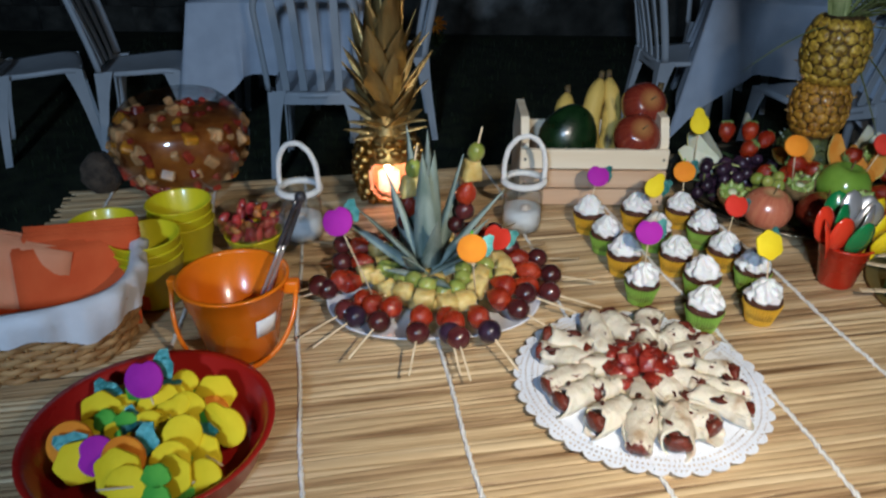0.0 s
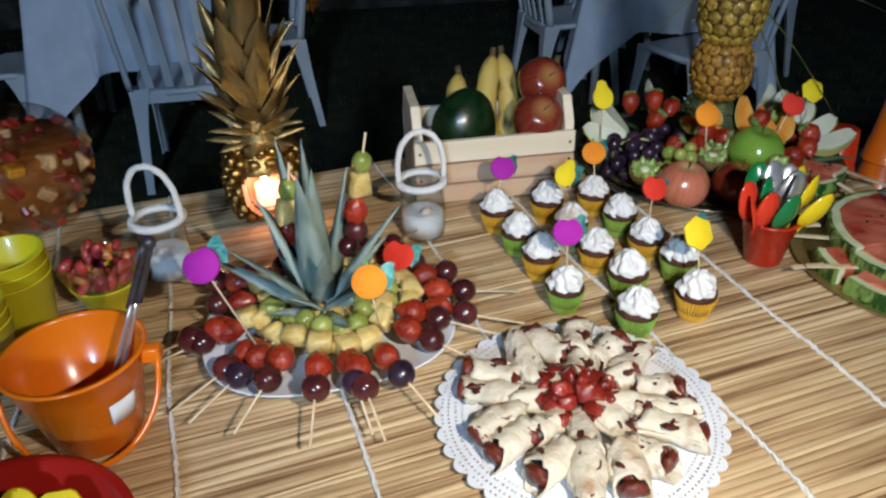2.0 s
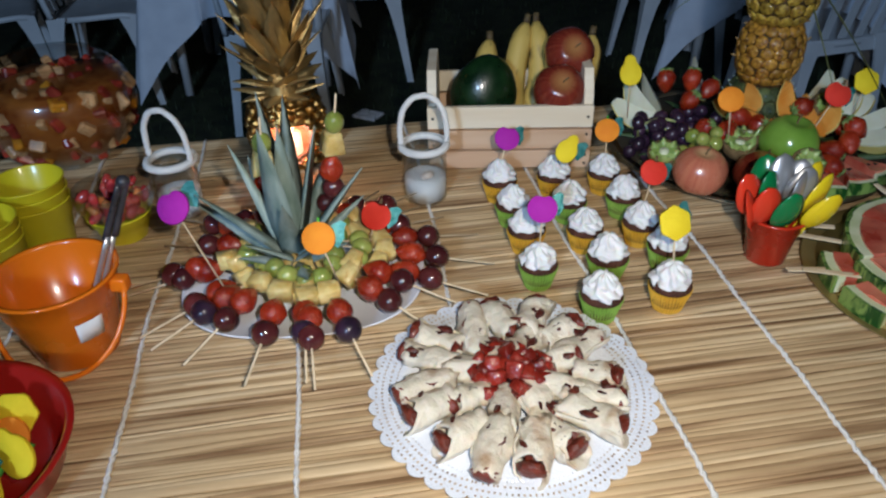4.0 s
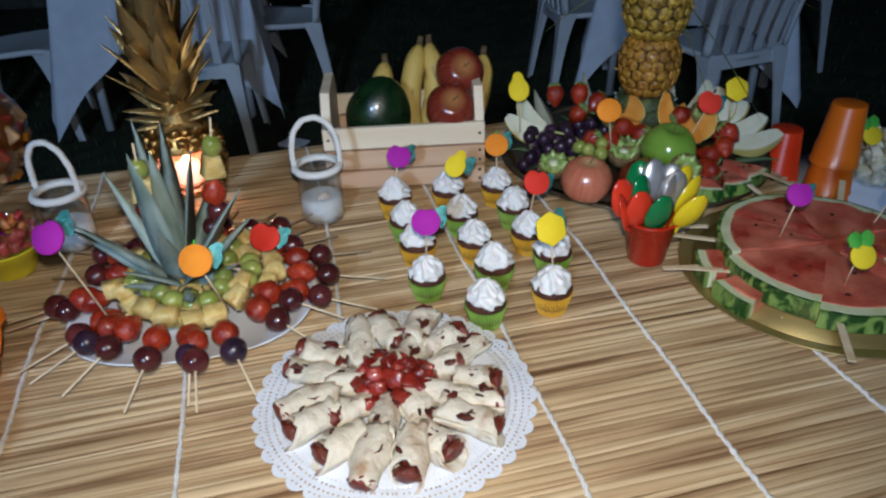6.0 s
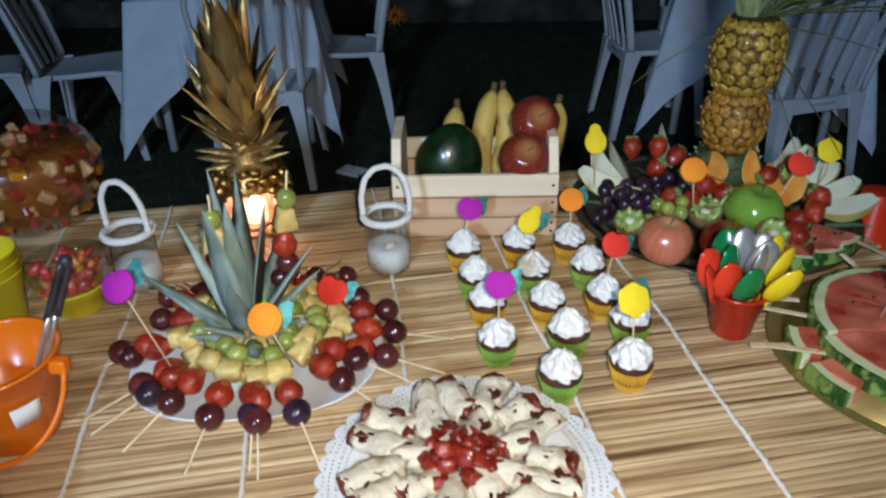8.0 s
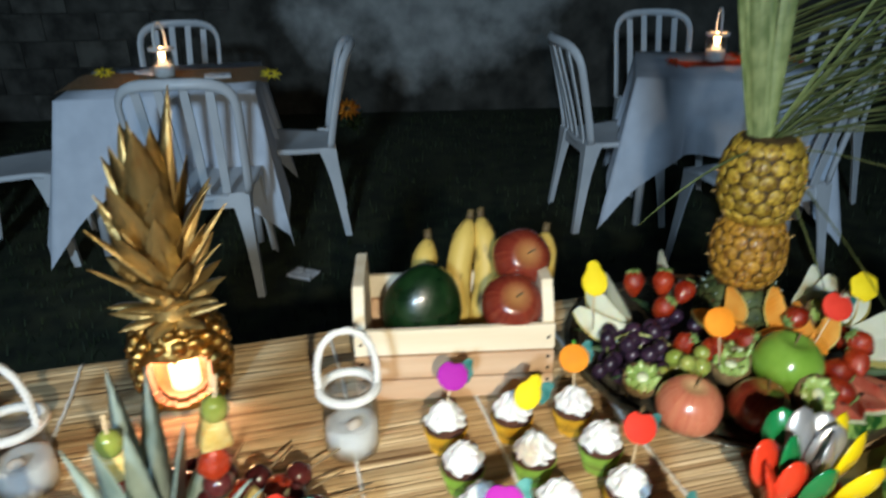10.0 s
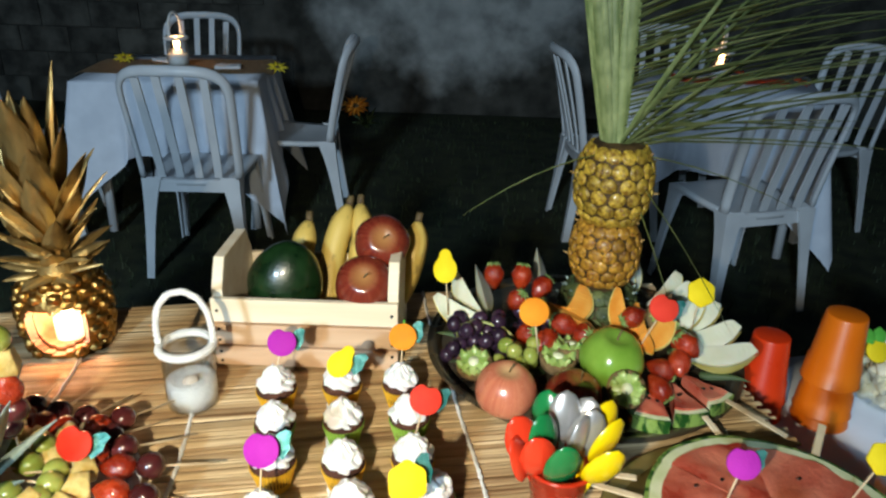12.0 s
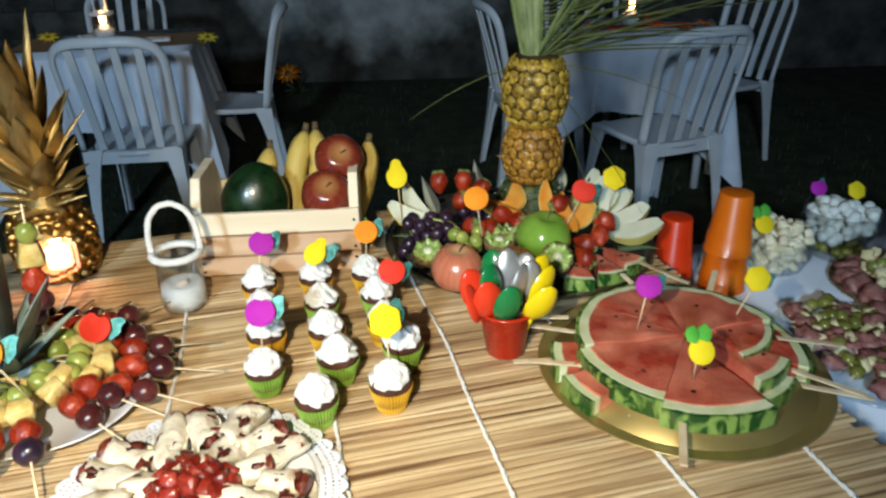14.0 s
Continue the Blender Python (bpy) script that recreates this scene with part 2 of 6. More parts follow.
M["seed"] = mat("dark_seed", (0.012, 0.008, 0.006), None, rough=0.3)
M["pa_rind"] = mat("pineapple_eye", (0.16, 0.060, 0.009), (0.50, 0.26, 0.032), 130, 0.4, coat=0.25, bump=0.7, bscale=200, rand=0.3)
M["pa_ripe"] = mat("yellow_pineapple_eye", (0.17, 0.085, 0.010), (0.56, 0.38, 0.050), 130, 0.4, coat=0.25, bump=0.7, bscale=200, rand=0.3)
M["pa_gap"] = mat("pineapple_groove", (0.035, 0.018, 0.006), (0.10, 0.055, 0.015), 60, 0.7, bump=0.6)
M["pa_green"] = mat("green_pineapple_eye", (0.035, 0.055, 0.018), (0.11, 0.13, 0.04), 70, 0.55, bump=0.7, bscale=200, rand=0.35)
M["spine"] = mat("dry_spine", (0.30, 0.17, 0.05), (0.46, 0.30, 0.11), 60, 0.7)
M["palm"] = mat("palm_leaflet", (0.12, 0.165, 0.055), (0.27, 0.32, 0.13), 30, 0.45, stretch=(1, 1, 1), rand=0.2)
M["bucket_red"] = mat("red_plastic", (0.46, 0.022, 0.006), (0.52, 0.03, 0.010), 8, 0.28, coat=0.3)
M["bucket_orange"] = mat("orange_plastic", (0.80, 0.17, 0.004), (0.86, 0.21, 0.008), 8, 0.26, coat=0.3)
M["cup_red"] = mat("red_cup_plastic", (0.66, 0.035, 0.006), (0.72, 0.05, 0.010), 8, 0.3, coat=0.25)
M["cup_orange"] = mat("orange_cup_plastic", (0.78, 0.15, 0.006), (0.84, 0.19, 0.010), 8, 0.36, coat=0.2)
M["cup_yellow"] = mat("yellow_cup_plastic", (0.66, 0.56, 0.010), (0.74, 0.64, 0.02), 8, 0.36, coat=0.25)
M["bowl_red"] = mat("red_bowl_plastic", (0.34, 0.010, 0.008), (0.40, 0.015, 0.010), 8, 0.3, coat=0.3)
M["spoon_red"] = mat("red_spoon", (0.66, 0.035, 0.012), (0.72, 0.05, 0.02), 8, 0.22, coat=0.4)
M["spoon_green"] = mat("green_spoon", (0.006, 0.16, 0.045), (0.010, 0.20, 0.06), 8, 0.22, coat=0.4)
M["spoon_yellow"] = mat("yellow_spoon", (0.76, 0.56, 0.008), (0.82, 0.62, 0.012), 8, 0.22, coat=0.4)
M["steel"] = mat("silver_plastic", (0.62, 0.63, 0.65), (0.72, 0.73, 0.75), 8, 0.3, metal=0.75)
M["dark_handle"] = mat("dark_handle", (0.02, 0.02, 0.025), (0.05, 0.05, 0.06), 30, 0.3, coat=0.3)
M["label_white"] = mat("paper_label", (0.72, 0.72, 0.72), (0.80, 0.80, 0.80), 40, 0.7)
M["wicker"] = mat("wicker", (0.30, 0.14, 0.045), (0.55, 0.32, 0.13), 45, 0.6, bump=0.4, rand=0.2)
M["napkin"] = mat("orange_napkin", (0.70, 0.085, 0.015), (0.78, 0.12, 0.03), 18, 0.9, bump=0.3, bscale=400)
M["napkin_pale"] = mat("salmon_napkin", (0.78, 0.26, 0.12), (0.84, 0.33, 0.17), 18, 0.9, bump=0.3, bscale=400)
M["crepe"] = mat("crepe_dough", (0.40, 0.24, 0.12), (0.73, 0.655, 0.52), 34, 0.6, bump=0.8, bscale=110, rand=0.08, ramp=(0.24, 0.46), sss=0.1)
M["choc"] = mat("chocolate_filling", (0.040, 0.008, 0.004), (0.19, 0.028, 0.012), 60, 0.4, coat=0.3, bump=0.8, bscale=160)
M["jam"] = mat("cut_strawberry", (0.14, 0.009, 0.005), (0.27, 0.024, 0.012), 50, 0.25, coat=0.5, bump=0.7, bscale=150, rand=0.25)
M["salt"] = mat("coarse_salt", (0.80, 0.80, 0.80), (0.90, 0.90, 0.90), 120, 0.7, bump=1.0, bscale=300)
M["shell"] = mat("sea_shell", (0.55, 0.42, 0.33), (0.70, 0.60, 0.52), 60, 0.5)
M["wax"] = mat("lit_candle_wax", (0.8, 0.74, 0.62), None, rough=0.5, sss=0.3, emit=((1.0, 0.70, 0.48), 1.2))
M["flame"] = mat("candle_flame", (1, 0.6, 0.3), None, emit=((1.0, 0.66, 0.36), 18.0))
M["flame_far"] = mat("lantern_flame", (1, 0.6, 0.3), None, emit=((1.0, 0.50, 0.20), 25.0))
M["coconut"] = mat("dry_coconut", (0.035, 0.025, 0.018), (0.09, 0.065, 0.045), 50, 0.95, bump=1.0, bscale=160)
M["syrup"] = mat("fruit_salad_juice", (0.20, 0.045, 0.008), (0.42, 0.14, 0.025), 24, 0.3, coat=0.3)
M["apple_cube"] = mat("diced_apple", (0.44, 0.21, 0.08), (0.62, 0.36, 0.16), 50, 0.4, rand=0.2)
M["orange_cube"] = mat("diced_orange", (0.52, 0.17, 0.010), (0.64, 0.27, 0.02), 50, 0.35, rand=0.2)
M["red_cube"] = mat("diced_red_fruit", (0.22, 0.018, 0.012), (0.36, 0.045, 0.022), 50, 0.3, rand=0.3)
M["jelly_red"] = mat("red_jelly_sweet", (0.42, 0.03, 0.035), (0.56, 0.08, 0.06), 40, 0.2, coat=0.4, sss=0.2, rand=0.3)
M["jelly_orange"] = mat("orange_jelly_sweet", (0.68, 0.22, 0.06), (0.78, 0.34, 0.12), 40, 0.2, coat=0.4, sss=0.2)
M["popcorn"] = mat("cream_popcorn", (0.80, 0.70, 0.44), (0.88, 0.82, 0.64), 60, 0.7, bump=0.5, rand=0.08)
M["marsh"] = mat("white_sweet", (0.70, 0.72, 0.66), (0.78, 0.80, 0.76), 40, 0.6, bump=0.2, rand=0.06)
M["olive"] = mat("green_olive", (0.14, 0.14, 0.02), (0.24, 0.23, 0.05), 40, 0.25, coat=0.4, rand=0.2)
M["ham"] = mat("cured_ham", (0.26, 0.085, 0.075), (0.42, 0.19, 0.16), 60, 0.4, bump=0.4, rand=0.15)
M["cheese"] = mat("pale_cheese", (0.72, 0.60, 0.30), (0.80, 0.70, 0.42), 40, 0.45, rand=0.08)
M["petal_yellow"] = mat("yellow_petal", (0.74, 0.56, 0.02), (0.82, 0.66, 0.06), 40, 0.6)
M["petal_orange"] = mat("orange_petal", (0.74, 0.22, 0.015), (0.82, 0.32, 0.03), 40, 0.6)
M["petal_red"] = mat("red_petal", (0.60, 0.05, 0.02), (0.70, 0.10, 0.03), 40, 0.6)
M["leaf_dark"] = mat("dark_leaf", (0.03, 0.06, 0.02), (0.07, 0.11, 0.04), 40, 0.6)


A_MAT = radians(11.3)


def reed_material():
    m = mat("dried_reed", (0.36, 0.22, 0.10), None, rough=0.6, rvar=0)
    t = m.node_tree
    n, k = t.nodes.new, t.links.new
    b = t.nodes["Principled BSDF"]
    tc, mp, oi = n("ShaderNodeNewGeometry"), n("ShaderNodeMapping"), n("ShaderNodeObjectInfo")
    mp.vector_type = "TEXTURE"
    mp.inputs["Rotation"].default_value = (0, 0, A_MAT)
    mp.inputs["Scale"].default_value = (0.26, 0.016, 1.0)
    k(tc.outputs["Position"], mp.inputs[0])
    nz = n("ShaderNodeTexNoise")
    nz.inputs["Scale"].default_value, nz.inputs["Detail"].default_value = 1.0, 6
    k(mp.outputs[0], nz.inputs["Vector"])
    ad = n("ShaderNodeMath")
    ad.operation = "MULTIPLY_ADD"
    ad.inputs[1].default_value = 0.20
    k(oi.outputs["Random"], ad.inputs[0])
    k(nz.outputs[0], ad.inputs[2])
    cr = n("ShaderNodeValToRGB")
    e = cr.color_ramp.elements
    e[0].position, e[0].color = 0.36, (0.20, 0.105, 0.045, 1)
    e[1].position, e[1].color = 0.84, (0.74, 0.57, 0.35, 1)
    x = e.new(0.52)
    x.color = (0.47, 0.31, 0.16, 1)
    x = e.new(0.66)
    x.color = (0.60, 0.43, 0.235, 1)
    k(ad.outputs[0], cr.inputs[0])
    k(cr.outputs[0], b.inputs["Base Color"])
    bp = n("ShaderNodeBump")
    bp.inputs["Strength"].default_value, bp.inputs["Distance"].default_value = 0.35, 0.002
    k(nz.outputs[0], bp.inputs["Height"])
    k(bp.outputs[0], b.inputs["Normal"])
    return m


M["reed"] = reed_material()
M["reed_dark"] = mat("reed_backing", (0.16, 0.09, 0.04), (0.26, 0.16, 0.08), 60, 0.8, stretch=(0.1, 3, 1))


def wall_material():
    """Old rendered block wall, plaster come away below and at the sides; a lit patch is coloured into its pale upper
    middle.
    """
    m = mat("plaster_with_lit_patch", (0.2, 0.2, 0.2), None, rough=0.9, rvar=0)
    t = m.node_tree
    n, k = t.nodes.new, t.links.new
    b = t.nodes["Principled BSDF"]
    tc = n("ShaderNodeTexCoord")
    big, fine = n("ShaderNodeTexNoise"), n("ShaderNodeTexNoise")
    big.inputs["Scale"].default_value, big.inputs["Detail"].default_value = 1.5, 9
    fine.inputs["Scale"].default_value, fine.inputs["Detail"].default_value = 6.0, 8
    k(tc.outputs["Object"], big.inputs["Vector"])
    k(tc.outputs["Object"], fine.inputs["Vector"])
    sp = n("ShaderNodeSeparateXYZ")
    k(tc.outputs["Object"], sp.inputs[0])
    # plaster on the upper middle stretch of the wall, paled to paint in the lit patch
    ax = n("ShaderNodeMath")
    ax.operation, ax.inputs[1].default_value = "SUBTRACT", -0.25
    k(sp.outputs[0], ax.inputs[0])
    ab = n("ShaderNodeMath")
    ab.operation = "ABSOLUTE"
    k(ax.outputs[0], ab.inputs[0])
    xr = n("ShaderNodeMapRange")
    xr.inputs["From Min"].default_value, xr.inputs["From Max"].default_value = 0.6, 1.5
    xr.inputs["To Min"].default_value, xr.inputs["To Max"].default_value = 0.22, -0.34
    k(ab.outputs[0], xr.inputs[0])
    zr = n("ShaderNodeMapRange")
    zr.inputs["From Min"].default_value, zr.inputs["From Max"].default_value = -1.5, -0.75
    zr.inputs["To Min"].default_value, zr.inputs["To Max"].default_value = -0.34, 0.10
    k(sp.outputs[2], zr.inputs[0])
    s1, s2 = n("ShaderNodeMath"), n("ShaderNodeMath")
    k(xr.outputs[0], s1.inputs[0])
    k(zr.outputs[0], s1.inputs[1])
    k(s1.outputs[0], s2.inputs[0])
    k(big.outputs[0], s2.inputs[1])
    cr = n("ShaderNodeValToRGB")
    cr.color_ramp.elements[0].position, cr.color_ramp.elements[1].position = 0.42, 0.74
    k(s2.outputs[0], cr.inputs[0])
    pl, bl = n("ShaderNodeValToRGB"), n("ShaderNodeValToRGB")
    for r, lo, hi in ((pl, (0.28, 0.29, 0.28), (0.52, 0.53, 0.51)), (bl, (0.026, 0.025, 0.020), (0.105, 0.100, 0.085))):
        r.color_ramp.elements[0].position, r.color_ramp.elements[1].position = 0.3, 0.75
        r.color_ramp.elements[0].color, r.color_ramp.elements[1].color = (*lo, 1), (*hi, 1)
        k(fine.outputs[0], r.inputs[0])
    mx = n("ShaderNodeMix")
    mx.data_type = "RGBA"
    k(cr.outputs[0], mx.inputs[0])
    k(bl.outputs[0], mx.inputs[6])
    k(pl.outputs[0], mx.inputs[7])
    k(mx.outputs[2], b.inputs["Base Color"])
    bp = n("ShaderNodeBump")
    bp.inputs["Strength"].default_value, bp.inputs["Distance"].default_value = 0.6, 0.03
    k(s2.outputs[0], bp.inputs["Height"])
    k(bp.outputs[0], b.inputs["Normal"])
    return m


M["wall"] = wall_material()
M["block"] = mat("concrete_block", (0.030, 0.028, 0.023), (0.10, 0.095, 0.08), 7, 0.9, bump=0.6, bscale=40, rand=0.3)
M["house"] = mat("house_plaster", (0.3, 0.3, 0.28), (0.38, 0.38, 0.36), 3, 0.9)
M["grass_soil"] = mat("night_lawn", (0.014, 0.019, 0.009), (0.042, 0.050, 0.022), 9, 0.95, bump=0.8, bscale=60)
M["grass"] = mat("grass_blade", (0.014, 0.028, 0.008), (0.04, 0.06, 0.02), 12, 0.7)


# ---- building helpers ----
def part(name, bm, material, parent, label="", smooth=True):
    me = bpy.data.meshes.new(name)
    if smooth:
        for f in bm.faces:
            f.smooth = True
    bm.to_mesh(me)
    bm.free()
    me.materials.append(material)
    ob = new(name, me)
    ob.parent = parent
    if label:
        ob["label"] = label
    return ob


def thing(name, m, label, category, group="", kind=""):
    ob = new(name)
    ob.empty_display_size = 0.05
    ob.matrix_world = m
    return tagged(ob, label, category, group, kind)


def lathe(profile, n=32, bm=None, m=None):
    bm = bm or bmesh.new()
    rings = []
    for r, z in profile:
        if r < 1e-5:
            v = bm.verts.new((0, 0, z))
            rings.append([v] * n)
        else:
            rings.append([bm.verts.new((r * math.cos(2 * math.pi * i / n), r * math.sin(2 * math.pi * i / n), z)) for i in range(n)])
    made = [v for r in rings for v in dict.fromkeys(r)]
    for a, b in zip(rings, rings[1:]):
        for i in range(n):
            q = list(dict.fromkeys((a[i], a[(i + 1) % n], b[(i + 1) % n], b[i])))
            if len(q) > 2:
                bm.faces.new(q)
    if m is not None:
        for v in made:
            v.co = m @ v.co
    return bm


def tube(points, radius, n=8, bm=None, taper=None, flat=1.0):
    """A rod along points; radius may shrink by taper(s), s from 0 to 1."""
    bm = bm or bmesh.new()
    p = [Vector(q) for q in points]
    rings = []
    side = None
    for i, q in enumerate(p):
        d = (p[min(i + 1, len(p) - 1)] - p[max(i - 1, 0)]).normalized()
        if side is None:
            side = d.orthogonal().normalized()
        side = (side - d * side.dot(d)).normalized()
        up = d.cross(side)
        r = radius * (taper(i / (len(p) - 1)) if taper else 1)
        rings.append([bm.verts.new(q + (side * math.cos(2 * math.pi * k / n) + up * flat * math.sin(2 * math.pi * k / n)) * r) for k in range(n)])
    for a, b in zip(rings, rings[1:]):
        for k in range(n):
            bm.faces.new((a[k], a[(k + 1) % n], b[(k + 1) % n], b[k]))
    bm.faces.new(rings[0][::-1])
    bm.faces.new(rings[-1])
    return bm


def slab(sx, sy, sz, bevel=0.004, m=None, seg=2):
    bm = bmesh.new()
    bmesh.ops.create_cube(bm, size=1, matrix=Matrix.Diagonal((sx, sy, sz, 1)))
    if bevel:
        bmesh.ops.bevel(bm, geom=bm.edges[:], offset=bevel, segments=seg, profile=0.6, affect="EDGES")
    if m is not None:
        bm.transform(m)
    return bm


def ball(rx, ry, rz, u=16, v=10, rough=0.0, freq=8.0, seed=0.0, m=None):
    bm = bmesh.new()
    bmesh.ops.create_uvsphere(bm, u_segments=u, v_segments=v, radius=1)
    for q in bm.verts:
        c = q.co.copy()
        k = 1 + rough * noise.noise(c * freq * 0.3 + Vector((seed, seed * 2, 0)))
        q.co = Vector((c.x * rx, c.y * ry, c.z * rz)) * k
    if m is not None:
        bm.transform(m)
    return bm


def outline_plate(points, thick, bevel=0.0):
    bm = bmesh.new()
    f = bm.faces.new([bm.verts.new((x, y, 0)) for x, y in points])
    r = bmesh.ops.extrude_face_region(bm, geom=[f])
    for q in r["geom"]:
        if isinstance(q, bmesh.types.BMVert):
            q.co.z += thick
    bmesh.ops.recalc_face_normals(bm, faces=bm.faces[:])
    if bevel:
        bmesh.ops.bevel(bm, geom=bm.edges[:], offset=bevel, segments=1, affect="EDGES")
    return bm


def blade(length, width, bend, fold=0.35, n=8, m=None, tip=0.0, thick=0.0012, base=0.7, full=1.6):
    """A stiff leaf along +z that bends towards +x, folded along its middle."""
    bm = bmesh.new()
    rows = []
    x = z = 0.0
    for i in range(n + 1):
        s = i / n
        a = bend * s * s
        if i:
            x += math.sin(a) * length / n
            z += math.cos(a) * length / n
        w = width * (base + (1 - base) * min(1, s * 4)) * (1 - s ** full) + tip
        nx, nz = math.cos(a), -math.sin(a)
        rows.append([Vector((x + nx * fold * w * abs(k), k * w, z + nz * fold * w * abs(k))) for k in (-0.5, 0, 0.5)]
                    + [Vector((x - nx * thick * (1 + 1.5 * (1 - s)), 0, z - nz * thick))])
    vs = [[bm.verts.new(c) for c in r] for r in rows]
    for a, b in zip(vs, vs[1:]):
        for i, j in ((0, 1), (1, 2), (2, 3), (3, 0)):
            bm.faces.new((a[i], a[j], b[j], b[i]))
    if m is not None:
        bm.transform(m)
    return bm


def merge(*parts):
    """Several bmeshes of one part as one."""
    out = parts[0]
    for b in parts[1:]:
        me = bpy.data.meshes.new("piece")
        b.to_mesh(me)
        b.free()
        out.from_mesh(me)
        bpy.data.meshes.remove(me)
    return out


def rope(points, radius, turns, n=3, strand=0.62, seg=6, bm=None):
    """A twisted cord: n strands wound round a line."""
    bm = bm or bmesh.new()
    p = [Vector(q) for q in points]
    side = None
    frames = []
    for i, q in enumerate(p):
        d = (p[min(i + 1, len(p) - 1)] - p[max(i - 1, 0)]).normalized()
        if side is None:
            side = d.orthogonal().normalized()
        side = (side - d * side.dot(d)).normalized()
        frames.append((q, side.copy(), d.cross(side)))
    for k in range(n):
        pts = []
        for i, (q, s, u) in enumerate(frames):
            a = 2 * math.pi * (turns * i / (len(p) - 1) + k / n)
            pts.append(q + (s * math.cos(a) + u * math.sin(a)) * radius * 0.58)
        tube(pts, radius * strand, seg, bm)
    return bm


def ring(r, z=0.0, n=64, a0=0.0, a1=360.0):
    return [(r * math.cos(radians(a0 + (a1 - a0) * i / n)), r * math.sin(radians(a0 + (a1 - a0) * i / n)), z) for i in range(n + 1)]


def rnd(a, b):
    return random.uniform(a, b)


PROTO = {}


def put(key, m, build, *args):
    """Builds a kind of thing once and copies it after that."""
    if key not in PROTO:
        PROTO[key] = build(m, *args)
        return PROTO[key]
    s = PROTO[key].scale
    return copy_thing(PROTO[key], m @ Matrix.Diagonal((1 / s.x, 1 / s.y, 1 / s.z, 1)))


T = 0.75  # top of the tables
A = radians(11.3)
CU, SU = math.cos(A), math.sin(A)


def uv(u, v, z=T):
    """A place on the buffet, whose long side is turned a little."""
    return Vector((u * CU - v * SU, u * SU + v * CU, z))


# ---- ground, walls ----
def ground_height(x, y):
    return 0.045 * max(0.0, min(1.0, (y - 3.3) / 1.2))


bm = bmesh.new()
xs = [-400, -60, -14] + [-8 + 0.4 * i for i in range(41)] + [14, 60, 400]
ys = [-400, -60, -14] + [-4 + 0.4 * i for i in range(31)] + [14, 60, 400]
grid = [[bm.verts.new((x, y, ground_height(x, y))) for x in xs] for y in ys]
for a, b in zip(grid, grid[1:]):
    for i in range(len(xs) - 1):
        bm.faces.new((a[i], a[i + 1], b[i + 1], b[i]))
lawn = part("ground", bm, M["grass_soil"], None)
tagged(lawn, "dark lawn at night", "ground", kind="structure")

bm = bmesh.new()
random.seed(11)
for i in range(9000):
    x, y = rnd(-2.6, 3.4), rnd(2.2, 5.8)
    z = ground_height(x, y)
    h, a, w = rnd(0.02, 0.05), rnd(0, 6.28), 0.003
    dx, dy = math.cos(a), math.sin(a)
    l = rnd(-0.02, 0.02)
    bm.faces.new([bm.verts.new(c) for c in ((x - dx * w, y - dy * w, z), (x + dx * w, y + dy * w, z), (x - dy * l, y + dx * l, z + h))])
tagged(part("grass", bm, M["grass"], None, smooth=False), "short dark green grass of the lawn", "grass", kind="stuff")

bm = slab(16, 0.2, 3.2, 0.01)
wall = part("wall_north", bm, M["wall"], None, smooth=False)
wall.location = (0.6, 6.05, 1.6)
tagged(wall, "old garden wall, peeling grey plaster with a painted-in lit patch", "wall", kind="structure")
for o, sx, sy, x, y, nm in ((wall, 0.2, 9.6, -7.4, 1.2, "wall_west"), (wall, 0.2, 9.6, 8.6, 1.2, "wall_east"), (wall, 16, 0.2, 0.6, -3.65, "wall_south")):
    w = part(nm, slab(sx, sy, 3.2, 0.01), M["house"], None, smooth=False)
    w.location = (x, y, 1.6)
    tagged(w, "plain plastered garden wall in the dark", "wall", kind="structure")
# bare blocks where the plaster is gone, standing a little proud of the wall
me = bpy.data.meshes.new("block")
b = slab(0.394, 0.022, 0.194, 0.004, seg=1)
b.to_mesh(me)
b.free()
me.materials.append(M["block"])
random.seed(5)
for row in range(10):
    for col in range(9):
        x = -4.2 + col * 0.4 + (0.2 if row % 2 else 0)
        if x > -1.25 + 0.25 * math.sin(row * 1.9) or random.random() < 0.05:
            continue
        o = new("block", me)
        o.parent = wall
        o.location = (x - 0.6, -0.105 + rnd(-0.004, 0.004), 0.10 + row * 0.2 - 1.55)


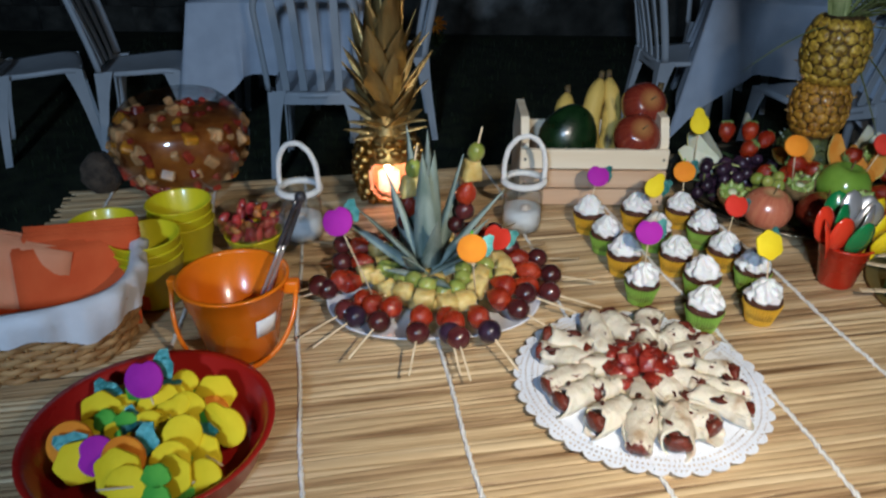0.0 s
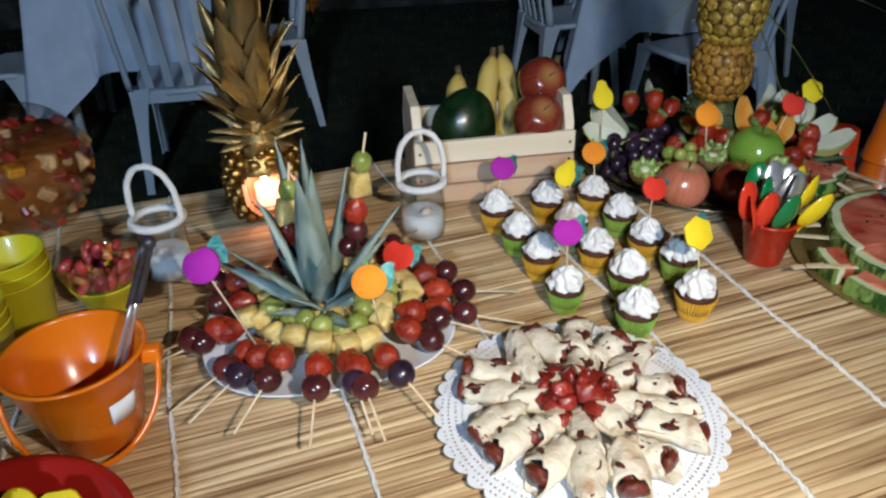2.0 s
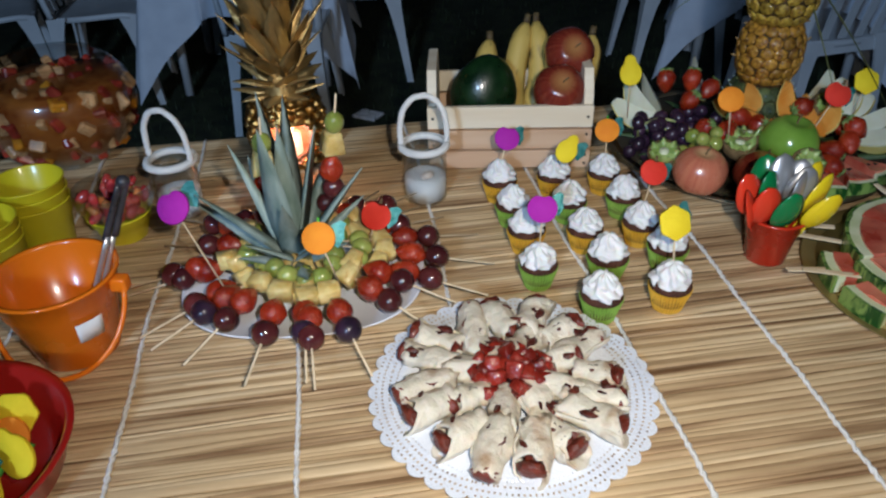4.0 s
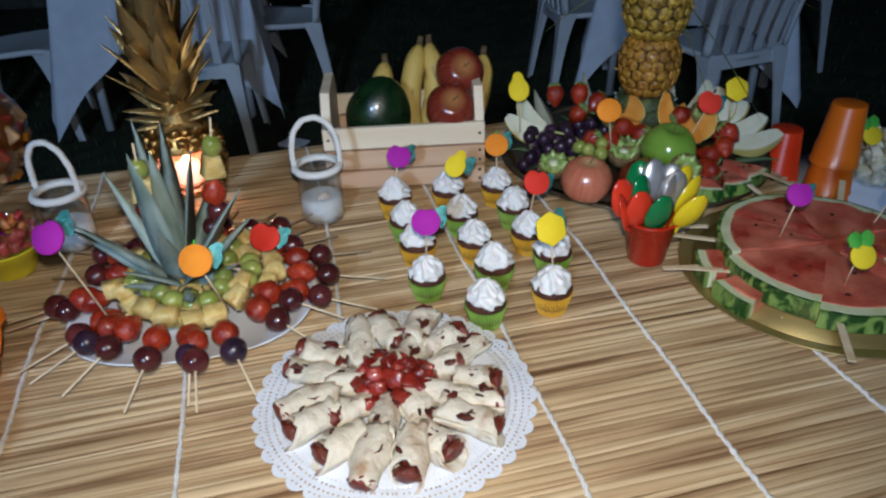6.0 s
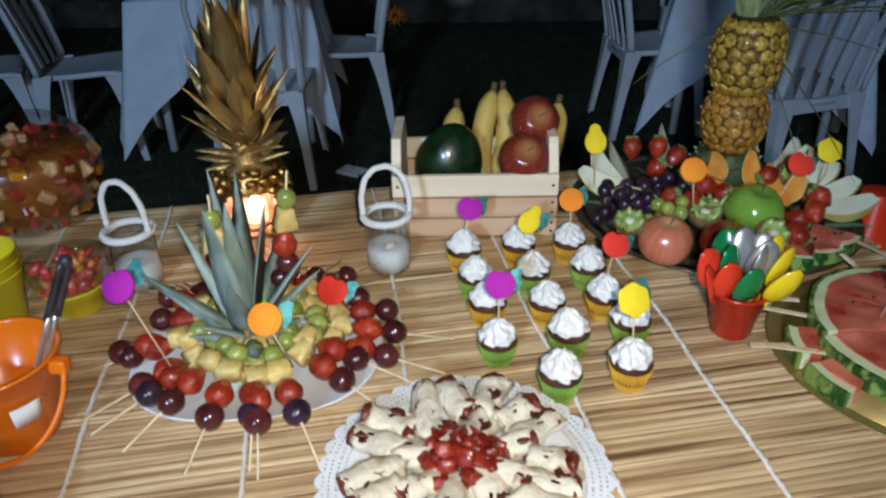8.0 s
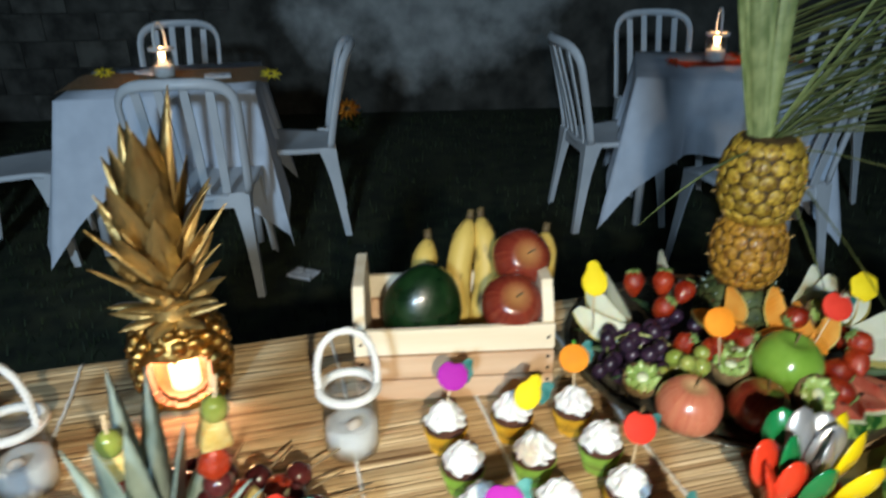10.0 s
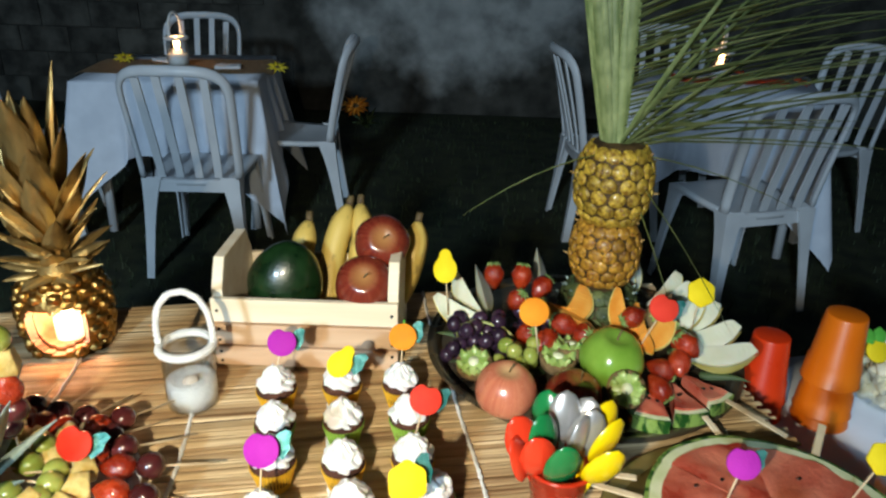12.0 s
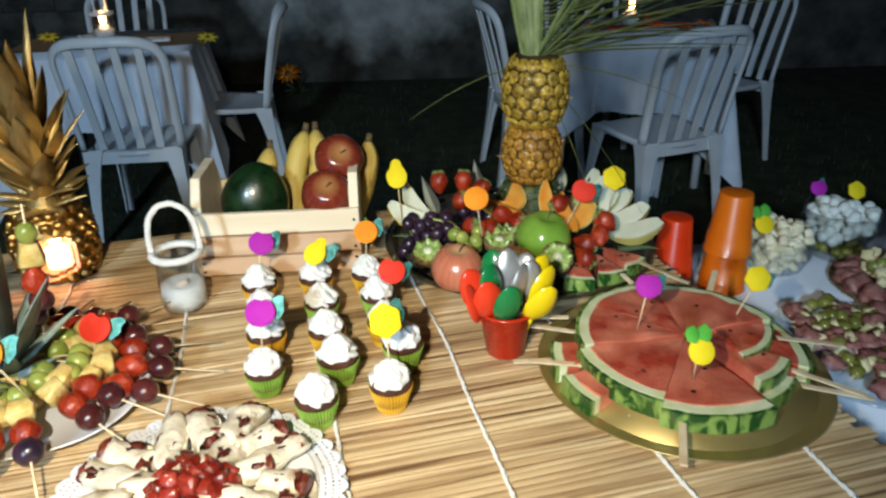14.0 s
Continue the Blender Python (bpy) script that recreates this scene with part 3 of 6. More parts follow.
# ---- plastic chairs ----
def plastic_chair(m):
    """Origin on the ground under the seat's middle; faces +y."""
    c = thing("plastic_chair", m, "white moulded plastic garden chair with slatted back", "chair", "chairs round the guest tables")
    # seat: rounded sheet, dished a little
    bm = bmesh.new()
    n = 14
    g = []
    for j in range(n + 1):
        r = []
        for i in range(n + 1):
            u, v = -1 + 2 * i / n, -1 + 2 * j / n
            w = 0.215 + 0.02 * v
            k = 1 - (0.15 if v < 0 else 0.09) * (abs(u) * abs(v)) ** 2
            r.append(bm.verts.new((u * w * k, v * 0.21 * k, 0.43 - 0.014 * (1 - u * u) * (1 - v * v) - 0.02 * max(0, v) ** 4 + 0.012 * v)))
        g.append(r)
    for a, b in zip(g, g[1:]):
        for i in range(n):
            bm.faces.new((a[i], a[i + 1], b[i + 1], b[i]))
    f = bmesh.ops.extrude_face_region(bm, geom=bm.faces[:])
    for q in f["geom"]:
        if isinstance(q, bmesh.types.BMVert):
            q.co.z -= 0.022
    bmesh.ops.recalc_face_normals(bm, faces=bm.faces[:])
    part("seat", bm, M["plastic_white"], c)

    def back(u, s):
        """A place on the back: u across, s up from the seat."""
        return Vector((u, -0.205 - 0.13 * s ** 1.15 + 0.05 * (u / 0.23) ** 2 * (0.4 + 0.6 * s), 0.43 + 0.44 * s))
    pts = []
    for i in range(33):
        q = i / 32
        a = math.pi * q
        if q < 0.3:
            u, s = 0.215 + 0.012 * (q / 0.3), q / 0.3 * 0.74
        elif q > 0.7:
            u, s = -0.215 - 0.012 * ((1 - q) / 0.3), (1 - q) / 0.3 * 0.74
        else:
            b = math.pi * (q - 0.3) / 0.4
            cs = math.cos(b)
            u, s = 0.227 * math.copysign(abs(cs) ** 0.55, cs), 0.74 + 0.26 * math.sin(b) ** 0.7
        pts.append(back(u, s))
    bf = part("back_frame", tube(pts, 0.021, 10, flat=0.6), M["plastic_white"], c)
    for u in (-0.125, -0.042, 0.042, 0.125):
        top = 0.97 - 0.06 * (u / 0.15) ** 2
        pts = [back(u * (1 + 0.12 * i / 8), top * i / 8) for i in range(9)]
        bm = bmesh.new()
        rows = [[bm.verts.new(p + Vector((dx, dy, 0))) for dx, dy in ((-0.017, 0.005), (0.017, 0.005), (0.017, -0.005), (-0.017, -0.005))] for p in pts]
        for a, b in zip(rows, rows[1:]):
            for i in range(4):
                bm.faces.new((a[i], a[(i + 1) % 4], b[(i + 1) % 4], b[i]))
        part("slat", bm, M["plastic_white"], bf, smooth=False)
    for sx in (-1, 1):
        for y0, y1 in ((-0.19, -0.25), (0.18, 0.23)):
            # legs: angle-shaped, tapering to the foot
            bm = bmesh.new()
            rows = []
            for i in range(7):
                s = i / 6
                z = 0.425 * (1 - s)
                w = 0.042 - 0.014 * s + 0.03 * (1 - s) ** 4
                x, y = sx * (0.195 + 0.035 * s), y0 + (y1 - y0) * s
                sy = 1 if y0 > 0 else -1
                rows.append([bm.verts.new((x + sx * a * w, y + sy * b * w, z)) for a, b in
                             ((0.3, 0.3), (-0.9, 0.3), (-0.9, 0.05), (0.05, 0.05), (0.05, -0.9), (0.3, -0.9))])
            for a, b in zip(rows, rows[1:]):
                for i in range(6):
                    bm.faces.new((a[i], a[(i + 1) % 6], b[(i + 1) % 6], b[i]))
            bm.faces.new(rows[-1])
            bmesh.ops.recalc_face_normals(bm, faces=bm.faces[:])
            part("leg", bm, M["plastic_white"], c, smooth=False)
    for y in (-0.20, 0.195):
        part("apron", slab(0.36, 0.012, 0.05, 0.004, pose(0, y, 0.392)), M["plastic_white"], c, smooth=False)
    return c


CHAIRS = [  # x, y, facing
    (-0.695, 3.14, 3), (-0.425, 3.68, 98), (-1.10, 4.14, 184), (-1.62, 3.42, -78),
    (1.545, 3.0, 18), (1.135, 3.67, -84), (1.53, 4.18, 178), (2.16, 3.80, 116), (-2.14, 3.36, -62)]
for x, y, a in CHAIRS:
    put("chair", pose(x, y, ground_height(x, y), 0, 0, a) @ Matrix.Diagonal((0.92, 0.95, 1.02, 1)), plastic_chair)


# ---- guest tables ----
def draped_cloth(name, half_x, half_y, drop, seed, corner=0.28):
    """A cloth over a rectangular top: flat above, folds below that deepen towards the hem, corners that hang lower."""
    bm = bmesh.new()
    n = 44
    random.seed(seed)
    ph = [rnd(0, 6.28) for _ in range(6)]
    rim = []
    per = []
    for k, (ax, ay, bx, by) in enumerate(((-1, -1, 1, -1), (1, -1, 1, 1), (1, 1, -1, 1), (-1, 1, -1, -1))):
        for i in range(n):
            s = i / n
            per.append(((ax + (bx - ax) * s) * half_x, (ay + (by - ay) * s) * half_y, s, k))
    N = len(per)
    levels = [0.0, 0.012, 0.04, 0.1, 0.2, 0.35, 0.5, 0.65, 0.8, 0.9, 1.0]
    rows = []
    for q in levels:
        r = []
        for i, (x, y, s, k) in enumerate(per):
            c = max(0.0, 1 - 2 * min(s, 1 - s) / 0.55) ** 1.6   # nearness to a corner
            fold = math.sin(s * 24 + ph[k]) * 0.6 + math.sin(s * 41 + ph[(k + 2) % 6]) * 0.4
            d = drop + corner * c
            out = 0.006 + q * (0.045 + 0.035 * fold + 0.11 * c)
            nx, ny = ((0, -1), (1, 0), (0, 1), (-1, 0))[k]
            cl = max(1e-6, math.hypot(x / half_x, y / half_y))
            dx, dy = x / half_x / cl, y / half_y / cl
            vx, vy = nx * (1 - c) + dx * c, ny * (1 - c) + dy * c
            l = math.hypot(vx, vy) or 1
            tang = 0.03 * q * math.sin(s * 24 + ph[k] + 1.3)
            r.append(bm.verts.new((x + vx / l * out + ny * tang * -1, y + vy / l * out + nx * tang, -q * d + 0.003 * (q < 0.001))))
        rows.append(r)
    for a, b in zip(rows, rows[1:]):
        for i in range(N):
            bm.faces.new((a[i], b[i], b[(i + 1) % N], a[(i + 1) % N]))
    bm.faces.new(rows[0])
    bmesh.ops.recalc_face_normals(bm, faces=bm.faces[:])
    return bm


def plain_table(m, hx, hy, label, leg_len=0.72):
    t = thing("table", m, label, "table")
    part("tabletop", slab(hx * 2 - 0.01, hy * 2 - 0.01, 0.025, 0.004, pose(0, 0, -0.018)), M["plastic_white"], t, smooth=False)
    for sx in (-1, 1):
        for sy in (-1, 1):
            part("leg", tube([(sx * (hx - 0.07), sy * (hy - 0.07), -0.03), (sx * (hx - 0.06), sy * (hy - 0.06), -leg_len)], 0.022, 8), M["plastic_white"], t)
    return t


def lantern(m, lit, label):
    """A glass jar with a cord round its neck and a cord handle."""
    j = thing("jar_lantern", m, label, "lantern", "glass jar lanterns")
    prof = [(0.0, 0.0), (0.030, 0.0), (0.036, 0.006), (0.037, 0.03), (0.037, 0.078), (0.033, 0.090), (0.033, 0.108), (0.0315, 0.108),
            (0.0315, 0.090), (0.0352, 0.077), (0.0352, 0.03), (0.034, 0.007), (0.0, 0.004)]
    g = part("jar", lathe(prof, 32), M["glass"], j, "clear glass jar")
    g.visible_shadow = False
    part("rim_cord", rope(ring(0.0365, 0.100, 120), 0.0056, 20, 3, 0.66), M["cord"], g, "white twisted cord round the neck")
    arch = [(0.0375 * math.cos(math.pi * i / 40) * (1 + 0.16 * math.sin(math.pi * i / 40)), 0.0, 0.100 + 0.085 * math.sin(math.pi * i / 40) ** 0.8) for i in range(41)]
    part("handle", rope(arch, 0.0047, 11, 3, 0.66), M["cord"], g, "white twisted cord handle")
    bed = [(0.0, 0.005), (0.0335, 0.0075), (0.0346, 0.02), (0.0346, 0.045), (0.026, 0.048), (0.012, 0.046), (0.0, 0.047)]
    part("salt", lathe(bed, 28), M["salt"], j, "coarse white salt")
    if lit:
        part("candle", lathe([(0, 0.044), (0.016, 0.044), (0.016, 0.060), (0.0, 0.060)], 16), M["wax"], j)
        part("flame", ball(0.011, 0.011, 0.024, 10, 8, m=pose(0, 0, 0.083)), M["flame_far"], j)
    else:
        part("shell", ball(0.011, 0.008, 0.007, 12, 8, 0.2, 20, m=pose(0.003, -0.012, 0.050, 0, 0, 30)), M["shell"], j, "small sea shell")
    return j


def flower(m, petal, label, r=0.055, n=12):
    f = thing("flower", m, label, "flower")
    for i in range(n):
        part("petal", blade(r, r * 0.5, 0.9, 0.25, 5, pose(0, 0, 0.01, 0, 0, 360 * i / n) @ pose(0, 0, 0, 0, 62 + 8 * (i % 2))), petal, f)
    part("heart", ball(r * 0.26, r * 0.26, r * 0.16, 12, 8, 0.3, 20, m=pose(0, 0, 0.012)), M["stem"], f)
    return f


GUEST = [(-0.97, 3.70, 9.0, 0.40, 0.38), (1.66, 3.72, -16.0, 0.40, 0.38)]
for gi, (x, y, a, hx, hy) in enumerate(GUEST):
    base = pose(x, y, T, 0, 0, a)
    plain_table(base @ pose(0, 0, -0.006), hx, hy, "square guest table under a white cloth")
    cl = part("tablecloth", draped_cloth("cloth", hx, hy, 0.33, 3 + gi, 0.36), M["cloth_white"], None)
    cl.matrix_world = base @ pose(0, 0, -0.003)
    tagged(cl, "white tablecloth with hanging corners on a guest table", "tablecloth")
    rn = bmesh.new()
    k = 24
    g = [[rn.verts.new((-hx - 0.05 + (2 * hx + 0.1) * i / k, v, 0.004 + 0.002 * math.sin(i * 0.9) - 0.16 * max(0, abs(-1 + 2 * i / k) - 0.93) )) for i in range(k + 1)] for v in (-0.2, -0.1, 0.0, 0.1, 0.2)]
    for p, q in zip(g, g[1:]):
        for i in range(k):
            rn.faces.new((p[i], p[i + 1], q[i + 1], q[i]))
    r = part("table_runner", rn, M["burlap"] if gi == 0 else M["petal_red"], None)
    r.matrix_world = base @ pose(0, 0, 0.002) if gi == 0 else base @ pose(0.05, 0.05, 0.002, 0, 0, 20) @ Matrix.Diagonal((0.6, 0.35, 1, 1))
    tagged(r, "brown burlap runner across the white cloth" if gi == 0 else "red cloth runner across the white cloth", "table runner")
    lx, ly = ((-0.975, 3.665), (1.63, 3.75))[gi]
    put("lit", pose(lx, ly, T + 0.008, 0, 0, 80) @ Matrix.Diagonal((1.35, 1.35, 1.35, 1)), lantern, True, "lit candle in a glass jar lantern with cord handle")
    lamp("lantern_candle", "POINT", pose(lx, ly, T + 0.13), 1.6, (1.0, 0.5, 0.2), 0.012)
for x, y, pm, lb in ((-0.49, 3.65, "petal_yellow", "yellow flower on the edge of a guest table"), (-1.30, 3.78, "petal_yellow", "small yellow flower on the guest table")):
    flower(pose(x, y, T + 0.01, 20, 10, 0), M[pm], lb)
for x, y in ((1.42, 3.72), (1.86, 3.62), (1.78, 3.86), (2.0, 3.7)):
    flower(pose(x, y, T + 0.008, 15, -10, 40 * x), M["petal_red"], "red flower lying on the guest table", 0.05)


def napkin(m):
    bm = bmesh.new()
    n = 10
    g = [[bm.verts.new((-0.06 + 0.12 * i / n, -0.045 + 0.09 * j / n, 0.012 + 0.012 * noise.noise(Vector((i * 0.4, j * 0.5, 3))))) for i in range(n + 1)] for j in range(n + 1)]
    for p, q in zip(g, g[1:]):
        for i in range(n):
            bm.faces.new((p[i], p[i + 1], q[i + 1], q[i]))
    f = bmesh.ops.extrude_face_region(bm, geom=bm.faces[:])
    for q in f["geom"]:
        if isinstance(q, bmesh.types.BMVert):
            q.co.z = 0.0
    bmesh.ops.recalc_face_normals(bm, faces=bm.faces[:])
    o = part("napkin", bm, M["cloth_liner"], None)
    o.matrix_world = m
    return tagged(o, "crumpled white napkin on a guest table", "napkin", "napkins on the guest tables")


put("napkin", pose(-0.74, 3.68, T + 0.007, 0, 0, 15), napkin)
put("napkin", pose(-1.10, 3.82, T + 0.007, 0, 0, -30), napkin)
lp = put("napkin", pose(-0.335, 3.10, 0.001, 0, 0, -25), napkin)
tagged(lp, "crumpled white paper dropped on the lawn")
gv = flower(pose(-0.2, 4.15, 0.476, 35, 0, 0), M["petal_orange"], "orange gerbera on a thin stem by the lawn", 0.085, 16)
part("stalk", tube([(0, 0, 0), (0.0, 0.09, -0.12), (0.0, 0.22, -0.40)], 0.005, 6), M["leaf_dark"], gv)

for i in range(9):
    a = 40 * i + 11
    part("leaf", blade(0.13 + 0.01 * (i % 4), 0.045, 0.9, 0.2, 6, pose(0.0, 0.215, -0.40, 0, 0, a) @ pose(0, 0, 0, 0, 18 + 5 * (i % 3), 0)), M["leaf_dark"], gv)


# ---- the buffet: two tables, their cloths, the mat ----
def buffet(u0, u1, v0, v1, z, label):
    c = uv((u0 + u1) / 2, (v0 + v1) / 2, z)
    m = pose(c.x, c.y, c.z, 0, 0, 11.3)
    plain_table(m @ pose(0, 0, -0.008), (u1 - u0) / 2, (v1 - v0) / 2, label, 0.735)
    cl = part("tablecloth", draped_cloth("cloth", (u1 - u0) / 2, (v1 - v0) / 2, 0.45, int(u0 * 100) % 17 + 4, 0.12), M["cloth_white"], None)
    cl.matrix_world = m @ pose(0, 0, -0.004)
    tagged(cl, "white cloth over the buffet table", "tablecloth")


buffet(-0.54, 1.06, 0.27, 1.305, T - 0.005, "long buffet table under the reed mat")
SIDE = 0.62  # the side table is lower
sc = Vector((0.9613 * 1.76 - 0.2756 * 0.62, 0.2756 * 1.76 + 0.9613 * 0.62, SIDE))
sm = pose(sc.x, sc.y, SIDE, 0, 0, 16)
plain_table(sm @ pose(0, 0, -0.008), 0.55, 0.47, "low side table with a white cloth beside the buffet", 0.605)
cl = part("tablecloth", draped_cloth("cloth", 0.55, 0.47, 0.40, 9, 0.10), M["cloth_white"], None)
cl.matrix_world = sm @ pose(0, 0, -0.003)
tagged(cl, "white cloth over the low side table", "tablecloth")


# ---- fruit picks ----
def disc_outline(kind):
    n = 28
    if kind == "pear":
        return [((0.0185 - 0.0066 * (1 + math.sin(a)) / 2) * (1 - 0.26 * math.exp(-((math.sin(a) - 0.5) / 0.24) ** 2)) * math.cos(a), 0.0225 * math.sin(a)) for a in (2 * math.pi * i / n for i in range(n))]
    if kind == "lemon":
        return [((0.0186 + 0.0022 * abs(math.cos(3 * a + 1.57)) ** 3) * math.cos(a), (0.0195 + 0.0026 * abs(math.cos(3 * a + 1.57)) ** 3) * math.sin(a)) for a in (2 * math.pi * i / n for i in range(n))]
    dent = {"plum": 0.004, "apple": 0.005, "orange": 0.0}[kind]
    r = 0.0185
    return [(r * 1.04 * math.cos(a), r * math.sin(a) - dent * max(0.0, math.sin(a)) ** 24) for a in (2 * math.pi * i / n for i in range(n))]


FACE = {"plum": ("foam_purple", "purple foam plum"), "pear": ("foam_yellow", "yellow foam pear"), "orange": ("foam_orange", "orange foam orange"),
        "apple": ("foam_red", "red foam apple"), "lemon": ("foam_yellow", "yellow foam lemon"), "pineapple": ("foam_yellow", "yellow foam pineapple")}


def upright(base, head, turn=0.0):
    """A pose at base whose z axis runs to head and whose face looks back over the table's front."""
    z = (Vector(head) - Vector(base)).normalized()
    y = Vector((math.sin(turn), math.cos(turn), 0))
    x = y.cross(z).normalized()
    y = z.cross(x)
    m = Matrix((x, y, z)).transposed().to_4x4()
    return Matrix.Translation(base) @ m, (Vector(head) - Vector(base)).length


def fruit_pick(kind, base, head, where, turn=0.0, size=1.0, leafy=True):
    m, length = upright(base, head, turn)
    p = thing("fruit_pick", m, "%s on a wooden pick in %s" % (FACE[kind][1], where), "party pick", "party picks with foam fruit")
    part("stick", tube([(0, 0, 0), (0, 0, length)], 0.0011, 6), M["stick"], p)
    # the soft head leans back on its stick
    nz = (m.to_3x3().inverted() @ Vector((-0.7 * math.sin(turn), -0.80, 0.52))).normalized()
    ux = Vector((0, 0, 1)).cross(nz).normalized()
    uy = nz.cross(ux)
    st = Matrix.Translation((0, 0, length)) @ Matrix((ux, uy, nz)).transposed().to_4x4() @ pose(0, 0, -0.002) @ Matrix.Scale(size, 4)
    if kind == "pineapple":
        n = 24
        b = outline_plate([(0.017 * math.cos(a), 0.018 * math.sin(a) - 0.010) for a in (2 * math.pi * i / n for i in range(n))], 0.004, 0.0006)
        b.transform(st)
        part("fruit", b, M["foam_yellow"], p)
        for dx in (-0.008, 0.008):
            t = [(dx + 0.0095 * math.cos(a) * (1 + 0.12 * math.sin(7 * a)), 0.013 + 0.0115 * math.sin(a) * (1 + 0.1 * math.cos(5 * a))) for a in (2 * math.pi * i / 20 for i in range(20))]
            b = outline_plate(t, 0.004, 0.0005)
            b.transform(st @ pose(0, 0, 0.0008 + abs(dx) * 0.05))
            part("crown", b, M["foam_green"], p)
        return p
    b = outline_plate(disc_outline(kind), 0.004, 0.0006)
    b.transform(st)
    fr = part("fruit", b, M[FACE[kind][0]], p)
    if not leafy:
        return p
    lf = [(0.004, 0.004), (0.012, 0.016), (0.020, 0.021), (0.027, 0.019), (0.026, 0.010), (0.028, 0.002), (0.022, -0.010), (0.014, -0.006)]
    b = outline_plate([(x * 0.95, y) for x, y in lf], 0.0012)
    b.transform(st @ pose(0.001, 0.002, -0.0035, 0, 14, rnd(-12, 12)))
    part("leaf", b, M["foil_leaf"], fr, "teal glitter leaf", smooth=False)
    if kind in ("apple", "orange"):
        b = outline_plate([(-0.002, 0), (0.002, 0), (0.001, 0.007), (-0.001, 0.007)], 0.003)
        b.transform(st @ pose(0, 0.0165, 0.0005))
        part("stalk", b, M["foam_green"] if kind == "orange" else M["stem"], fr)
    return p


# ---- cupcakes ----
def cupcake(m, colour):
    c = thing("cupcake", m, "chocolate cupcake with white frosting in a %s paper liner" % colour, "cupcake", "cupcakes in rows")
    n = 76
    bm = bmesh.new()
    rows = []
    for s, r in ((0, 0.0185), (0.5, 0.0222), (1.0, 0.0262), (1.0, 0.0250), (0.15, 0.0188)):
        rows.append([bm.verts.new(((r + (0.0009 if i % 2 else -0.0006) * (0.4 + s)) * math.cos(2 * math.pi * i / n), (r + (0.0009 if i % 2 else -0.0006) * (0.4 + s)) * math.sin(2 * math.pi * i / n), s * 0.032)) for i in range(n)])
    for a, b in zip(rows, rows[1:]):
        for i in range(n):
            bm.faces.new((a[i], a[(i + 1) % n], b[(i + 1) % n], b[i]))
    bm.faces.new(rows[0][::-1])
    part("liner", bm, M["liner_green"] if colour == "green" else M["liner_yellow"], c, "pleated %s paper" % colour, smooth=False)
    part("cake", lathe([(0.021, 0.010), (0.0248, 0.030), (0.0262, 0.034), (0.025, 0.039), (0.018, 0.044), (0, 0.046)], 28), M["cake"], c)
    # piped rosette: ridges that wind up to a soft peak
    bm = bmesh.new()
    rows = []
    n, h = 64, 22
    for j in range(h + 1):
        s = j / h
        base = 0.0190 * math.sqrt(max(0.0, 1 - s ** 1.9)) * (1 - 0.22 * s) + 0.0006
        tier = 0.0030 * abs(math.sin(s * math.pi * 2.6)) * (1 - s)
        row = []
        for i in range(n):
            a = 2 * math.pi * i / n
            ridge = 0.0036 * (1 - 0.5 * s) * abs(math.sin(a * 4.0 + s * 4.5 + 1.6 * noise.noise(Vector((math.cos(a) * 1.7, math.sin(a) * 1.7, s * 3 + 4))))) ** 0.8
            w = 0.0044 * noise.noise(Vector((math.cos(a) * 2.4, math.sin(a) * 2.4, s * 4)))
            r = base + tier + ridge * 1.3 + w
            row.append(bm.verts.new((r * math.cos(a), r * math.sin(a), 0.038 + 0.029 * s + 0.0035 * noise.noise(Vector((math.cos(a) * 1.5, math.sin(a) * 1.5, 7 + s))) * (0.3 + s))))
        rows.append(row)
    for a, b in zip(rows, rows[1:]):
        for i in range(n):
            bm.faces.new((a[i], a[(i + 1) % n], b[(i + 1) % n], b[i]))
    bm.faces.new(rows[-1])
    part("frosting", bm, M["frosting"], c, "piped white frosting rosette")
    return c


CUPCAKES = [(0.205, 1.052, "yellow"), (0.292, 1.068, "yellow"), (0.373, 1.078, "yellow"), (0.222, 0.978, "green"), (0.308, 0.990, "green"),
            (0.392, 1.004, "green"), (0.239, 0.907, "yellow"), (0.322, 0.911, "yellow"), (0.403, 0.927, "yellow"), (0.428, 0.865, "green"),
            (0.250, 0.824, "green"), (0.343, 0.840, "green"), (0.323, 0.757, "green"), (0.412, 0.779, "yellow")]
random.seed(8)
for x, y, c in CUPCAKES:
    put("cupcake_" + c, pose(x, y - 0.009, T, 0, 0, rnd(0, 360)) @ Matrix.Scale(rnd(0.96, 1.05), 4), cupcake, c)
for kind, head, b in (("plum", (0.215, 1.051, 0.853), 0), ("pear", (0.306, 1.0, 0.854), 1), ("orange", (0.374, 1.086, 0.849), 2),
                      ("apple", (0.416, 0.939, 0.853), 8), ("plum", (0.252, 0.828, 0.860), 10), ("lemon", (0.409, 0.787, 0.864), 13)):
    x, y, c = CUPCAKES[b]
    if kind == "pear":
        head = (0.304, 1.008, 0.856)
    fruit_pick(kind, (x, y - 0.009, T + 0.055), head, "a cupcake", rnd(-0.25, 0.15), 1.0)


# ---- crepes on a doily ----
def chunk_mesh(w, seed):
    bm = slab(w, w * 0.95, w * 0.7, w * 0.09, seg=1)
    for q in bm.verts:
        q.co += Vector((noise.noise(q.co * 90 + Vector((seed, 0, 0))), noise.noise(q.co * 90 + Vector((0, seed, 9))), noise.noise(q.co * 90 + Vector((5, 0, seed))))) * w * 0.14
        if q.co.y > 0:
            q.co.x *= 0.72
    return bm


